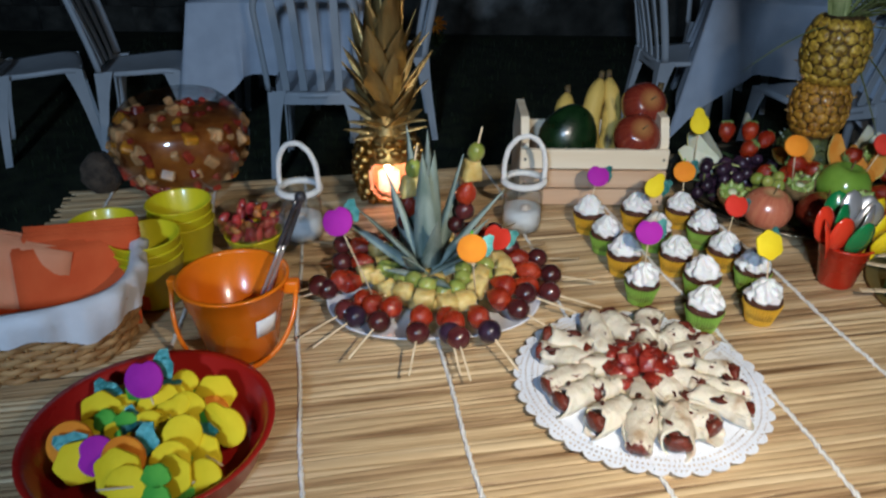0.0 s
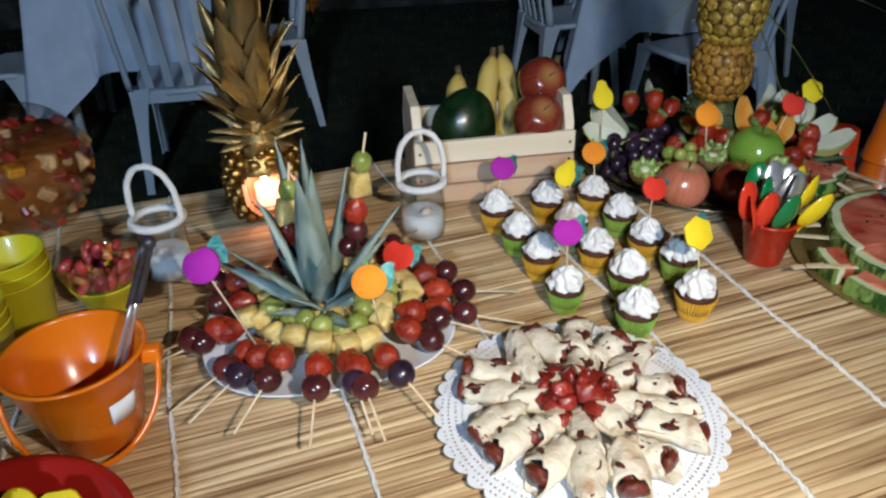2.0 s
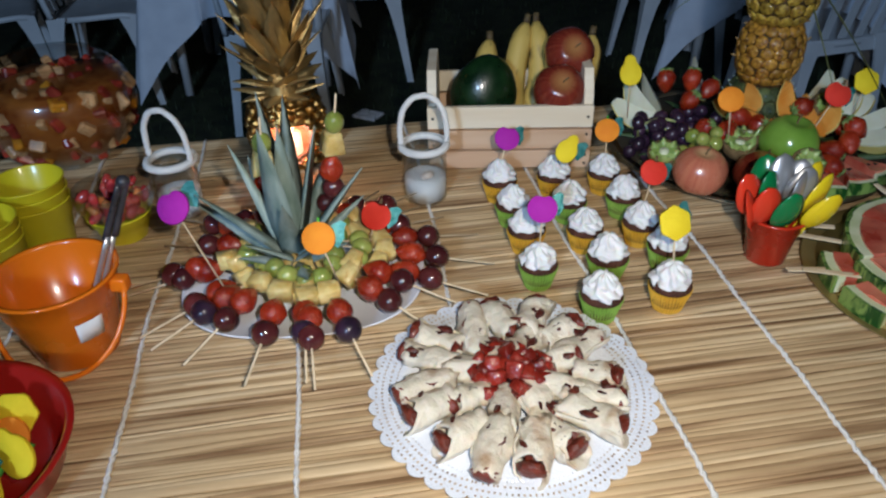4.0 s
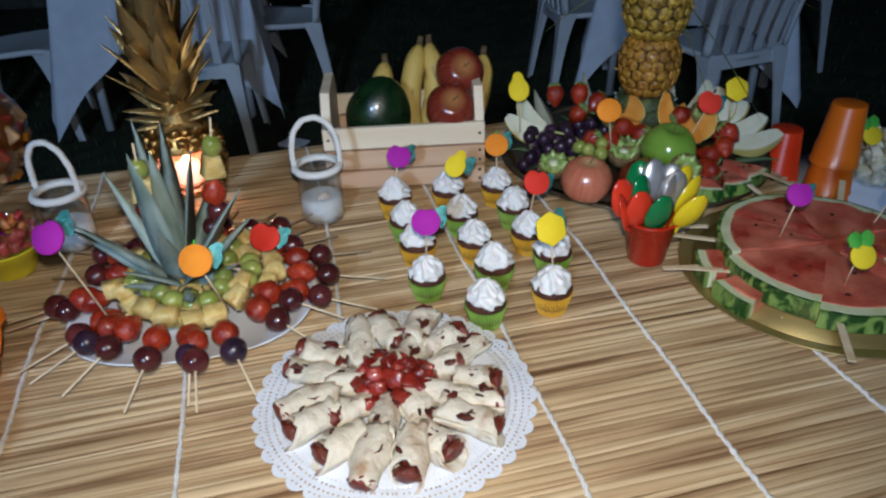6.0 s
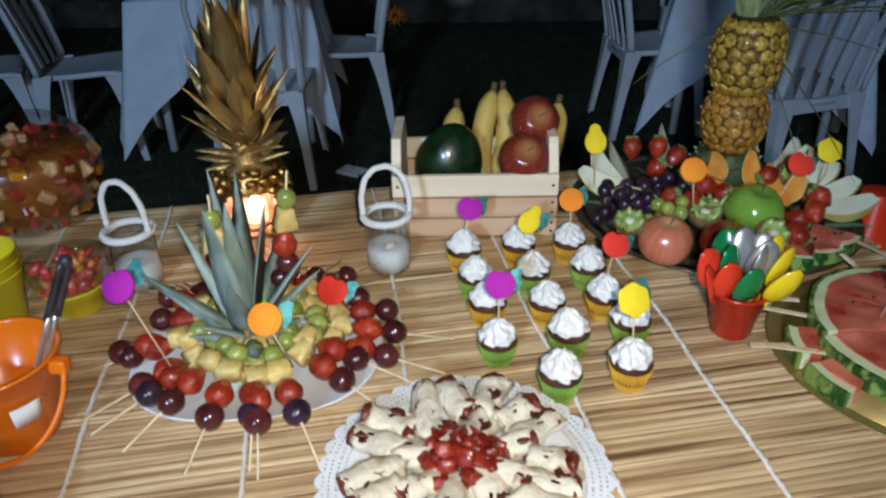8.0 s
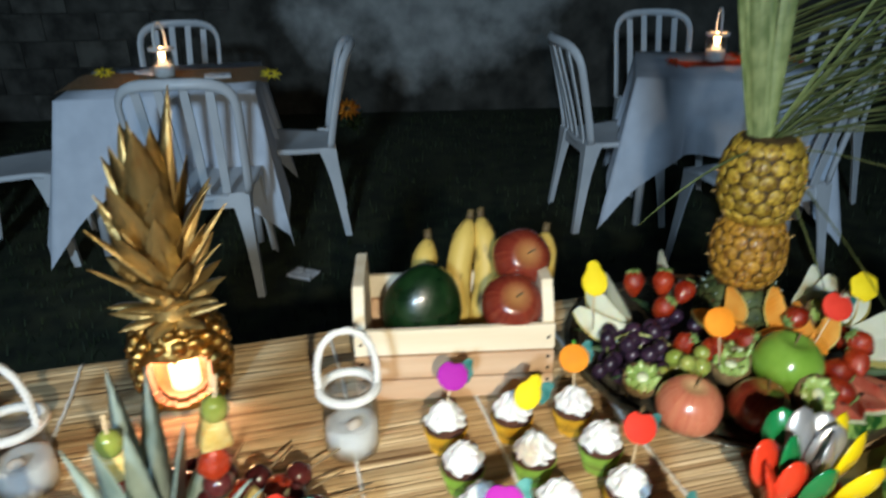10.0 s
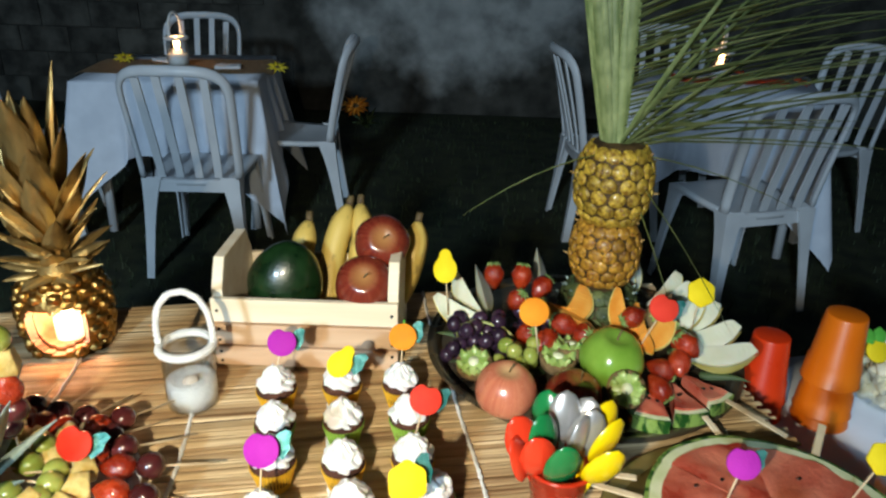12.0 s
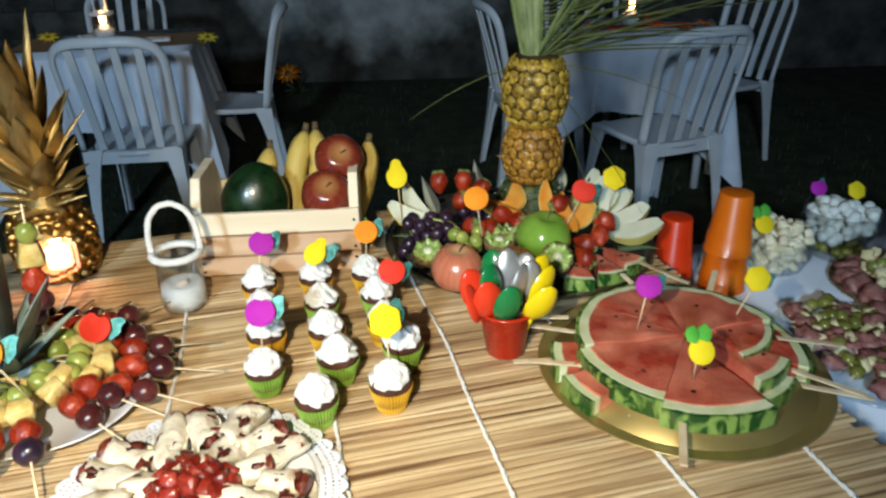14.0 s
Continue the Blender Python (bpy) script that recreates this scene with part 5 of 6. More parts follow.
def pineapple(m, height, r, skin, label, taper=0.0):
    p = thing("pineapple", m, label, "pineapple", "stacked pineapples")
    def rad(s):
        return r * (1.03 - 0.36 * abs(2 * s - 1) ** 2.6) * (1 - taper * s)
    part("core", lathe([(0, 0)] + [(rad(s / 16) - 0.0012, height * s / 16) for s in range(17)] + [(0, height)], 32), M["pa_gap"], p, "brown grooves between the eyes")
    cnt = 14
    rowsn = max(3, round(height / (2 * math.pi * r / cnt * 0.80)))
    meshes = []
    for v in range(4):
        b = ball(0.0034, 0.0136 * r / 0.06, 0.0128 * r / 0.06, 12, 5, 0.16, 6, v * 2.0, None)
        for q in b.verts:
            d = math.hypot(q.co.y, q.co.z) / 0.0125
            q.co.x += 0.0010 * max(0, 1 - d * 2.2)
        me = bpy.data.meshes.new("eye")
        for f in b.faces:
            f.smooth = True
        b.to_mesh(me)
        b.free()
        me.materials.append(skin)
        meshes.append(me)
    spike = bpy.data.meshes.new("spine")
    b = blade(0.007, 0.005, 1.2, 0.3, 3)
    b.to_mesh(spike)
    b.free()
    spike.materials.append(M["spine"] if skin is not M["pa_green"] else M["crown"])
    for j in range(rowsn):
        s = (j + 0.5) / rowsn
        for i in range(cnt):
            a = 2 * math.pi * (i + 0.5 * (j % 2)) / cnt + rnd(-0.03, 0.03)
            q = rad(s)
            lean = math.degrees(math.atan2(rad(s - 0.04) - rad(s + 0.04), 0.08 * height))
            o = new("eye", meshes[int(rnd(0, 3.99))])
            o.parent = p
            o.matrix_local = pose(q * math.cos(a), q * math.sin(a), height * s, rnd(-8, 8), 0, math.degrees(a)) @ pose(0, 0, 0, 0, -lean, 0)
            if skin is not M["pa_green"] and (i * 3 + j) % 5:
                continue
            o = new("spine", spike)
            o.parent = p
            o.matrix_local = pose((q + 0.005) * math.cos(a), (q + 0.005) * math.sin(a), height * s - 0.002, 0, 0, math.degrees(a)) @ pose(0, 0, 0, 0, 20 + rnd(-15, 15), rnd(-30, 30))
    return p


random.seed(14)
TX, TY = 0.672, 1.268
pineapple(pose(TX, TY, T + 0.004), 0.108, 0.063, M["pa_green"], "dark green pineapple base standing on the fruit tray", 0.08)
pineapple(pose(TX, TY, T + 0.112, 0, 0, 25), 0.104, 0.0510, M["pa_rind"], "ripe brown-gold pineapple stacked in a tower", 0.0)
pineapple(pose(TX, TY, T + 0.214, 1, 0, 60), 0.122, 0.0550, M["pa_ripe"], "ripe yellow pineapple on top of the stack", 0.0)
frond = thing("palm_frond", pose(TX - 0.005, TY, T + 0.328), "green palm leaf with many thin leaflets in the pineapple", "palm leaf")


def leaflet(p0, d, ln, wd, droop):
    bm = bmesh.new()
    d = d.normalized()
    side = d.cross(Vector((0, 0.35, 1))).normalized()
    up = side.cross(d)
    rows = []
    for i in range(8):
        s = i / 7
        p = p0 + d * ln * s + Vector((0, 0, -droop * s * s * ln))
        w = wd * (0.5 + 0.5 * min(1, 5 * s)) * (1 - s ** 2.2) + 0.0004
        rows.append([bm.verts.new(p + side * w + up * w * 0.5), bm.verts.new(p), bm.verts.new(p - side * w + up * w * 0.5)])
    for a, b in zip(rows, rows[1:]):
        for i in range(2):
            bm.faces.new((a[i], a[i + 1], b[i + 1], b[i]))
    return bm


random.seed(19)
# the closed side of the leaf: long stiff leaflets side by side, rising with the rib
for i in range(18):
    x = -0.034 + 0.068 * i / 17
    part("leaflet", leaflet(Vector((x * 0.35, rnd(-0.01, 0.01), -0.015)), Vector((x * 1.3 - 0.045, rnd(-0.02, 0.02), 0.42)), rnd(0.42, 0.52), 0.0072, 0.0), M["palm"], frond)
part("rib", tube([(0, 0, -0.02), (-0.012, 0.004, 0.15), (-0.035, 0.008, 0.34), (-0.06, 0.01, 0.50)], 0.0055, 7, taper=lambda s: 1 - 0.7 * s), M["palm"], frond, "stiff middle rib")
# the open side: leaflets that leave the rib one above the other
for i in range(92):
    s = i / 91
    a = radians(10 + 34 * s + rnd(-6, 6))
    part("leaflet", leaflet(Vector((-0.004 - 0.03 * s * s, 0.004, 0.005 + 0.34 * s)), Vector((math.cos(a), rnd(-0.25, 0.25), math.sin(a))), rnd(0.32, 0.50), rnd(0.0042, 0.0062), rnd(0.02, 0.14)), M["palm"], frond)
for i in range(16):
    a = radians(14 + 3.4 * i)
    part("leaflet", leaflet(Vector((0.004, rnd(-0.008, 0.008), -0.005)), Vector((math.cos(a), rnd(-0.2, 0.2), math.sin(a))), rnd(0.30, 0.42), 0.0075, rnd(0.02, 0.10)), M["palm"], frond)
for d, ln in ((Vector((-1.0, -0.66, 0.02)), 0.26), (Vector((0.45, -0.3, -0.45)), 0.28), (Vector((0.75, -0.2, 0.0)), 0.26), (Vector((0.5, -0.4, -0.9)), 0.22)):
    part("leaflet", leaflet(Vector((0, -0.01, -0.005)), d, ln, 0.0036, 0.22), M["palm"], frond)


def grape_bunch(m, skin, n, spread, label, seed, stem=True):
    g = thing("grape_bunch", m, label, "grapes")
    random.seed(seed)
    done = []
    tries = 0
    while len(done) < n and tries < 4000:
        tries += 1
        p = Vector((rnd(-1, 1) * spread[0], rnd(-1, 1) * spread[1], 0.011 + rnd(0, 1) * spread[2]))
        if (p.x / spread[0]) ** 2 + (p.y / spread[1]) ** 2 > 1 - 0.5 * p.z / (spread[2] + 0.02):
            continue
        if all((p - q).length > 0.0195 for q in done):
            done.append(p)
    for i, p in enumerate(done):
        b = ball(0.0112, 0.0112, 0.0128, 14, 10, 0.03, 5, i)
        b.transform(pose(*p, rnd(-40, 40), rnd(-40, 40), 0))
        part("grape", b, skin, g)
    if stem:
        c = [(-0.02, 0.03, 0.02), (-0.03, 0.02, 0.055), (-0.005, 0.0, 0.075), (0.03, -0.02, 0.068), (0.055, -0.03, 0.045), (0.06, -0.03, 0.015)]
        part("stem", tube(c, 0.0022, 6), M["grape_stem"], g, "pale green stem")
        part("stem", tube([c[2], (0.0, -0.025, 0.055), (0.004, -0.04, 0.02)], 0.0017, 6), M["grape_stem"], g)
    return g


grape_bunch(pose(0.480, 1.172, T + 0.008, 0, 0, 20), M["grape_black"], 34, (0.050, 0.052, 0.062), "bunch of black grapes on the fruit tray", 3, True)
grape_bunch(pose(0.535, 1.120, T + 0.008), M["grape_green"], 15, (0.034, 0.036, 0.060), "bunch of green grapes on the fruit tray", 6, False)
grape_bunch(pose(0.575, 1.235, T + 0.008), M["grape_black"], 14, (0.04, 0.05, 0.05), "dark grapes at the foot of the pineapple", 9, False)


def strawberry(m, seed=1):
    s = thing("strawberry", m, "whole red strawberry with green leaves on the fruit tray", "strawberry", "strawberries on the fruit tray")
    b = strawberry_mesh(0.0175, seed)
    b.transform(pose(0, 0, 0, 0, 90, 0))
    part("flesh", b, M["strawberry"], s)
    for i in range(8):
        part("sepal", blade(0.013, 0.006, 1.3, 0.2, 4, pose(0, 0, 0.0195, 0, 0, 45 * i) @ pose(0, 0, 0, 0, 60, 0)), M["calyx"], s)
    return s


for x, y, z, rx, ry in ((0.502, 1.262, 0.862, 10, 0), (0.546, 1.258, 0.864, -8, 10), (0.538, 1.228, 0.838, 20, 30), (0.577, 1.252, 0.850, 60, -20),
                        (0.575, 1.130, 0.826, 80, 20), (0.606, 1.158, 0.838, 70, -30), (0.630, 1.150, 0.828, 50, 40), (0.705, 1.160, 0.856, 100, 20),
                        (0.735, 1.098, 0.808, 95, 10), (0.758, 1.092, 0.822, 60, 30), (0.772, 1.112, 0.838, 30, 40), (0.728, 1.072, 0.795, 120, -10), (0.775, 1.150, 0.82, 40, -30), (0.55, 1.165, 0.815, 50, 0)):
    put("strawberry", pose(x, y, z, rx, ry, x * 4000 % 360), strawberry)


def kiwi_flower(m):
    k = thing("kiwi", m, "kiwi cut into a flower showing green flesh", "kiwi", "kiwi flowers on the fruit tray")
    part("skin", lathe([(0, -0.026), (0.014, -0.024), (0.024, -0.012), (0.0265, 0.0), (0.025, 0.003), (0, 0.002)], 24), M["kiwi_skin"], k, "brown furry skin")
    part("core", lathe([(0.0, 0.004), (0.008, 0.0035), (0.0075, 0.006), (0, 0.0075)], 16), M["kiwi_core"], k, "pale core")
    part("flesh", lathe([(0.024, 0.0), (0.018, 0.0045), (0, 0.005)], 24), M["kiwi_flesh"], k)
    for i in range(7):
        b = blade(0.015, 0.020, 0.3, 0.25, 6, pose(0, 0, -0.002, 0, 0, 360 * i / 7) @ pose(0.019, 0, 0, 0, 14, 0), thick=0.005)
        part("petal", b, M["kiwi_flesh"], k)
    return k


for x, y, z, rx, rz in ((0.676, 1.040, 0.812, 52, 0), (0.474, 1.105, 0.800, 30, -20), (0.592, 1.105, 0.815, 12, 0), (0.612, 1.13, 0.82, -10, 40), (0.752, 1.18, 0.846, 40, 20)):
    put("kiwi", pose(x, y, z, rx, 0, rz), kiwi_flower)

apple(pose(0.515, 1.052, T + 0.014, 8, 4, 0), M["apple_pink"], "pink striped apple on the fruit tray", 0.040)
apple(pose(0.604, 1.050, T + 0.010, 12, -6, 90), M["apple_dark"], "red apple on the fruit tray", 0.038)
apple(pose(0.662, 1.102, T + 0.038, 10, 0, 30), M["apple_green"], "bright green apple among the cut fruit", 0.043)


def wedge(m, flesh, skin, label, cat, ln=0.11, w=0.034, tk=0.012):
    """A boat-shaped slice, skin below, point towards +x."""
    s = thing("%s_slice" % cat, m, label, cat, "%s slices on the fruit tray" % cat)
    for nm, mt, k, dz in (("flesh", flesh, 1.0, 0.0), ("rind", skin, 1.03, -0.0035)):
        bm = bmesh.new()
        rows = []
        n = 14
        for i in range(n + 1):
            t = -1 + 2 * i / n
            hw = w * 0.5 * math.sqrt(max(0.0, 1 - abs(t) ** 2.2)) * k + 0.0004
            x, bow = t * ln * 0.5, 0.022 * t * t
            rows.append([bm.verts.new(c) for c in ((x, -tk / 2 * (1 - t * t) - 0.0004, bow + dz), (x, tk / 2 * (1 - t * t) + 0.0004, bow + dz), (x, 0.0, bow + hw * (1.6 if nm == "flesh" else 0.15) + dz))])
        for a, b in zip(rows, rows[1:]):
            for i in range(3):
                bm.faces.new((a[i], a[(i + 1) % 3], b[(i + 1) % 3], b[i]))
        bmesh.ops.recalc_face_normals(bm, faces=bm.faces[:])
        part(nm, bm, mt, s, smooth=False)
    return s


random.seed(23)
for x, y, z, rz, ry, rx in ((0.455, 1.262, 0.808, 125, -30, 20), (0.447, 1.222, 0.800, 150, -12, 10), (0.490, 1.290, 0.812, 105, -25, 0), (0.585, 1.345, 0.82, 95, -30, 10),
                            (0.745, 1.345, 0.82, 70, -30, 0), (0.725, 1.31, 0.82, 60, -30, 0), (0.800, 1.245, 0.818, 30, -24, -20), (0.820, 1.205, 0.812, 18, -20, -30), (0.832, 1.165, 0.802, 6, -20, -30), (0.835, 1.128, 0.795, -8, -14, -35), (0.79, 1.275, 0.818, 45, -28, 0), (0.79, 1.19, 0.82, 20, -20, -20)):
    put("melon", pose(x, y, z, 0, 0, rz) @ pose(0, 0, 0, rx - 20, ry, 0), wedge, M["melon_white"], M["melon_skin"], "pale white melon slice fanned out on the tray", "melon", 0.100, 0.044, 0.024)
for x, y, z, rz, ry, rx in ((0.620, 1.185, 0.832, 150, -15, -50), (0.640, 1.195, 0.836, 60, -20, -50), (0.600, 1.205, 0.830, 190, -15, -40), (0.695, 1.150, 0.824, 20, -20, -60), (0.715, 1.155, 0.826, 100, -25, 0), (0.688, 1.185, 0.836, 110, -45, 0), (0.745, 1.145, 0.828, 40, -30, -20)):
    put("papaya", pose(x, y, z, 0, 0, rz) @ pose(0, 0, 0, rx, ry, 0), wedge, M["papaya"], M["melon_skin"], "orange papaya slice curled like a petal", "papaya", 0.090, 0.036, 0.026)
# a bed of leaves and cut melon under the heap
for i in range(22):
    a = rnd(0, 6.28)
    r = rnd(0.10, 0.19)
    b = blade(0.07, 0.035, 0.5, 0.2, 5, pose(F.x + r * math.cos(a), F.y + r * math.sin(a), T + 0.022, 0, 0, math.degrees(a)) @ pose(0, 0, 0, 0, 70, 0))
    o = part("garnish_leaf", b, M["leaf_dark"], None)
    tagged(o, "dark green leaf under the cut fruit", "leaf", "leaves under the fruit")


def melon_block(m, r, a0, a1, thick, label):
    """A sector of a watermelon disc: flesh, pith and rind."""
    s = thing("watermelon_slice", m, label, "watermelon", "watermelon slices")
    n = max(4, int((a1 - a0) / 5))
    for nm, r0, r1, mt, dz in (("flesh", 0.0, r * 0.875, "wm_flesh", 0.0015), ("pith", r * 0.875, r * 0.965, "wm_white", 0.0), ("rind", r * 0.965, r, "wm_rind", -0.0006)):
        bm = bmesh.new()
        lo, hi = [], []
        for i in range(n + 1):
            t = radians(a0 + (a1 - a0) * i / n)
            for lst, z in ((lo, 0.0), (hi, thick + dz)):
                lst.append([bm.verts.new((q * math.cos(t), q * math.sin(t), z + (0.0016 * noise.noise(Vector((q * 40 * math.cos(t), q * 40 * math.sin(t), a0))) if z else 0)))
                            for q in ([r1] if r0 == 0 else [r0, r1])])
        if r0 == 0:
            # flesh in rings, so that its top is uneven
            bm.free()
            bm = bmesh.new()
            rings = [[[bm.verts.new((r1 * k / 6 * math.cos(radians(a0 + (a1 - a0) * i / n)), r1 * k / 6 * math.sin(radians(a0 + (a1 - a0) * i / n)),
                       z + (0.0048 * noise.noise(Vector((r1 * k * 9 * math.cos(radians(a0 + (a1 - a0) * i / n)), r1 * k * 9 * math.sin(radians(a0 + (a1 - a0) * i / n)), a0))) if z else 0)))
                      for i in range(n + 1)] for k in range(0, 7)] for z in (0.0, thick + dz)]
            for g in rings:
                for a, b in zip(g, g[1:]):
                    for i in range(n):
                        bm.faces.new((a[i], b[i], b[i + 1], a[i + 1]))
            for i in range(n):
                bm.faces.new((rings[0][6][i], rings[0][6][i + 1], rings[1][6][i + 1], rings[1][6][i]))
            for k in range(6):
                for i in (0, n):
                    bm.faces.new((rings[0][k][i], rings[0][k + 1][i], rings[1][k + 1][i], rings[1][k][i]))
            bmesh.ops.remove_doubles(bm, verts=bm.verts[:], dist=1e-5)
        else:
            for i in range(n):
                for f in ((lo[i][0], lo[i + 1][0], lo[i + 1][1], lo[i][1]), (hi[i][0], hi[i][1], hi[i + 1][1], hi[i + 1][0]),
                          (lo[i][1], lo[i + 1][1], hi[i + 1][1], hi[i][1]), (lo[i][0], hi[i][0], hi[i + 1][0], lo[i + 1][0])):
                    bm.faces.new(f)
            for i in (0, n):
                bm.faces.new((lo[i][0], lo[i][1], hi[i][1], hi[i][0]))
        bmesh.ops.recalc_face_normals(bm, faces=bm.faces[:])
        for e in bm.edges:
            e.smooth = e.calc_face_angle(3.0) < 0.6
        part(nm, bm, M[mt], s)
    for i in range(2):
        t, q = radians(rnd(a0 + 6, a1 - 6)), r * rnd(0.3, 0.75)
        b = ball(0.0035, 0.0023, 0.0014, 8, 6)
        b.transform(pose(q * math.cos(t), q * math.sin(t), thick + 0.0022, 0, 0, rnd(0, 360)))
        part("seed", b, M["seed"], s)
    return s


def stick_in(m, ln=0.085):
    o = part("wooden_stick", slab(ln, 0.0095, 0.0022, 0.001, seg=1), M["stick"], None, smooth=False)
    o.matrix_world = m
    return tagged(o, "flat wooden ice-lolly stick in a watermelon wedge", "stick", "sticks in the watermelon")


for x, y, rz, z in ((0.712, 1.030, -105, 0.764), (0.762, 1.045, -80, 0.764), (0.806, 1.075, -55, 0.764)):
    melon_block(pose(x - 0.055 * math.cos(radians(rz)), y - 0.055 * math.sin(radians(rz)), z), 0.074, rz - 19, rz + 19, 0.022, "watermelon wedge leaning on the fruit tray")
put("wstick", pose(0.792, 0.985, 0.779, 0, 10, -70), stick_in)
put("wstick", pose(0.850, 1.035, 0.779, 0, 10, -40), stick_in)
fruit_pick("pear", (0.432, 1.214, 0.815), (0.426, 1.208, 0.902), "the cut melon", 0.1, 1.15, False)
fruit_pick("orange", (0.560, 1.072, 0.84), (0.549, 1.067, 0.907), "the fruit tray", 0, 1.02, False)
fruit_pick("apple", (0.705, 1.115, 0.83), (0.734, 1.125, 0.890), "the fruit tray", 0, 1.05)
fruit_pick("lemon", (0.795, 1.175, 0.83), (0.798, 1.172, 0.893), "the cut melon", 0, 1.0, False)


# ---- watermelon on a gold tray ----
WM = Vector((0.800, 0.822, T))
wt = thing("gold_tray", pose(*WM), "round gold tray under the watermelon", "tray")
part("base", lathe([(0, 0.0), (0.17, 0.0), (0.17, 0.003), (0, 0.003)], 72), M["gold_tray"], wt)
part("rim", lathe([(0.1702, 0.0), (0.188, 0.004), (0.190, 0.0055), (0.188, 0.0062), (0.1702, 0.003)], 72), M["gold_tray"], wt, "shiny raised gold rim")
random.seed(3)
for a0, a1, dy, rad in ((12, 88, 0.0, 0.143), (88, 140, 0.001, 0.144), (140, 186, 0.0, 0.142), (186, 240, -0.006, 0.150), (240, 290, -0.007, 0.157)):
    melon_block(pose(WM.x + 0.003, WM.y + 0.010 + dy, T + 0.018 + 0.4 * dy, rnd(-0.8, 0.8), rnd(-0.8, 0.8), 0), rad, a0, a1, 0.026 + rnd(-0.001, 0.001), "red watermelon wedge with striped green rind on a gold tray")
# one wedge turned in the gap, two thin ones under it, others round the foot
for dx, dy, dz, rad, a0, a1, th in ((0.042, 0.046, 0.0185, 0.094, 283, 346, 0.024), (0.026, 0.004, 0.004, 0.122, 285, 324, 0.0175), (0.030, 0.012, 0.022, 0.112, 288, 326, 0.0165),
                                    (0.024, 0.004, 0.004, 0.140, 334, 380, 0.024), (-0.056, -0.026, 0.004, 0.118, 190, 220, 0.024), (-0.059, -0.010, 0.005, 0.118, 160, 190, 0.024), (0.01, 0.05, 0.004, 0.11, 60, 110, 0.013)):
    melon_block(pose(WM.x + dx, WM.y + dy, T + dz), rad, a0, a1, th, "small watermelon wedge with green rind at the tray's edge")
for x, y, z, rz, ry in ((0.622, 0.905, 0.787, -14, -4), (0.628, 0.890, 0.778, -20, 0), (0.630, 0.800, 0.780, -8, 3), (0.614, 0.815, 0.775, 4, 3), (0.735, 0.645, 0.777, 70, 4), (0.955, 0.792, 0.800, -8, 6), (0.945, 0.725, 0.785, -30, 8), (0.95, 0.712, 0.78, -12, 8), (0.90, 0.97, 0.79, 60, -6)):
    put("wstick", pose(x, y, z, 0, ry, rz), stick_in)
for kind, b, hd in (("plum", (0.746, 0.850, 0.790), (0.747, 0.830, 0.872)), ("lemon", (0.890, 0.872, 0.785), (0.918, 0.878, 0.848)), ("pineapple", (0.780, 0.738, 0.786), (0.771, 0.716, 0.857))):
    fruit_pick(kind, b, hd, "the watermelon", 0.1, 0.88)


# ---- pails, cups, spoons ----
def pail(m, h, r0, r1, material, name, label, cat):
    p = thing(name, m, label, cat)
    part("body", lathe([(0, 0.0), (r0 - 0.002, 0.0), (r0, 0.002), (r0 + (r1 - r0) * 0.72, h * 0.72), (r0 + (r1 - r0) * 0.74 + 0.0015, h * 0.735), (r1, h - 0.004), (r1 + 0.0035, h - 0.003), (r1 + 0.0035, h),
                        (r1 - 0.001, h + 0.0005), (r1 - 0.002, h - 0.004), (r0 - 0.0015, 0.004), (0, 0.004)], 48), material, p)
    return p


pail(pose(0.571, 0.880, T), 0.072, 0.0265, 0.0375, M["bucket_red"], "red_pail", "small red plastic pail full of coloured spoons", "pail")


def spoon(m, material, colour):
    s = thing("plastic_spoon", m, "%s plastic spoon standing bowl-up in the red pail" % colour, "spoon", "spoons in the red pail")
    bm = bmesh.new()
    n = 12
    g = []
    for j in range(n + 1):
        t = -1 + 2 * j / n
        w = 0.0205 * math.sqrt(max(0.0, 1 - t * t)) * (1 - 0.16 * t) + 0.0024 * (t < -0.9) + 0.0002
        g.append([bm.verts.new((w * k, -0.008 * (1 - t * t) * (1 - k * k), 0.103 + 0.032 * t)) for k in (-1, -0.6, 0, 0.6, 1)])
    for a, b in zip(g, g[1:]):
        for i in range(4):
            bm.faces.new((a[i], a[i + 1], b[i + 1], b[i]))
    f = bmesh.ops.extrude_face_region(bm, geom=bm.faces[:])
    for q in f["geom"]:
        if isinstance(q, bmesh.types.BMVert):
            q.co.y -= 0.0012
    bmesh.ops.recalc_face_normals(bm, faces=bm.faces[:])
    part("bowl", bm, material, s)
    part("handle", slab(0.0065, 0.002, 0.082, 0.0008, pose(0, 0, 0.037), 1), material, s)
    return s


SP = (("red", -32, 6, 20, 0), ("red", -24, -14, 10, -0.006), ("red", -36, 20, 60, -0.008), ("green", -14, 14, -15, 0.004), ("green", -6, -20, 10, -0.012), ("green", -18, 2, 30, 0.002),
      ("silver", 4, 14, 5, 0.006), ("silver", 12, 20, -20, 0.0), ("silver", 8, -8, 40, -0.004), ("silver", 20, 6, 0, -0.004), ("yellow", 34, -12, 30, -0.004), ("yellow", 40, 8, 20, 0.0), ("yellow", 26, -24, 10, -0.008))
for c, tx, ty, rz, dz in SP:
    put("spoon_" + c, pose(0.571 + 0.0003 * tx, 0.880 + 0.0003 * ty, T + 0.008 + dz, 0, 0, 0) @ pose(0, 0, 0, -ty * 0.75, tx * 0.62, rz * 1.2), spoon, {"red": M["spoon_red"], "green": M["spoon_green"], "yellow": M["spoon_yellow"], "silver": M["steel"]}[c], c)


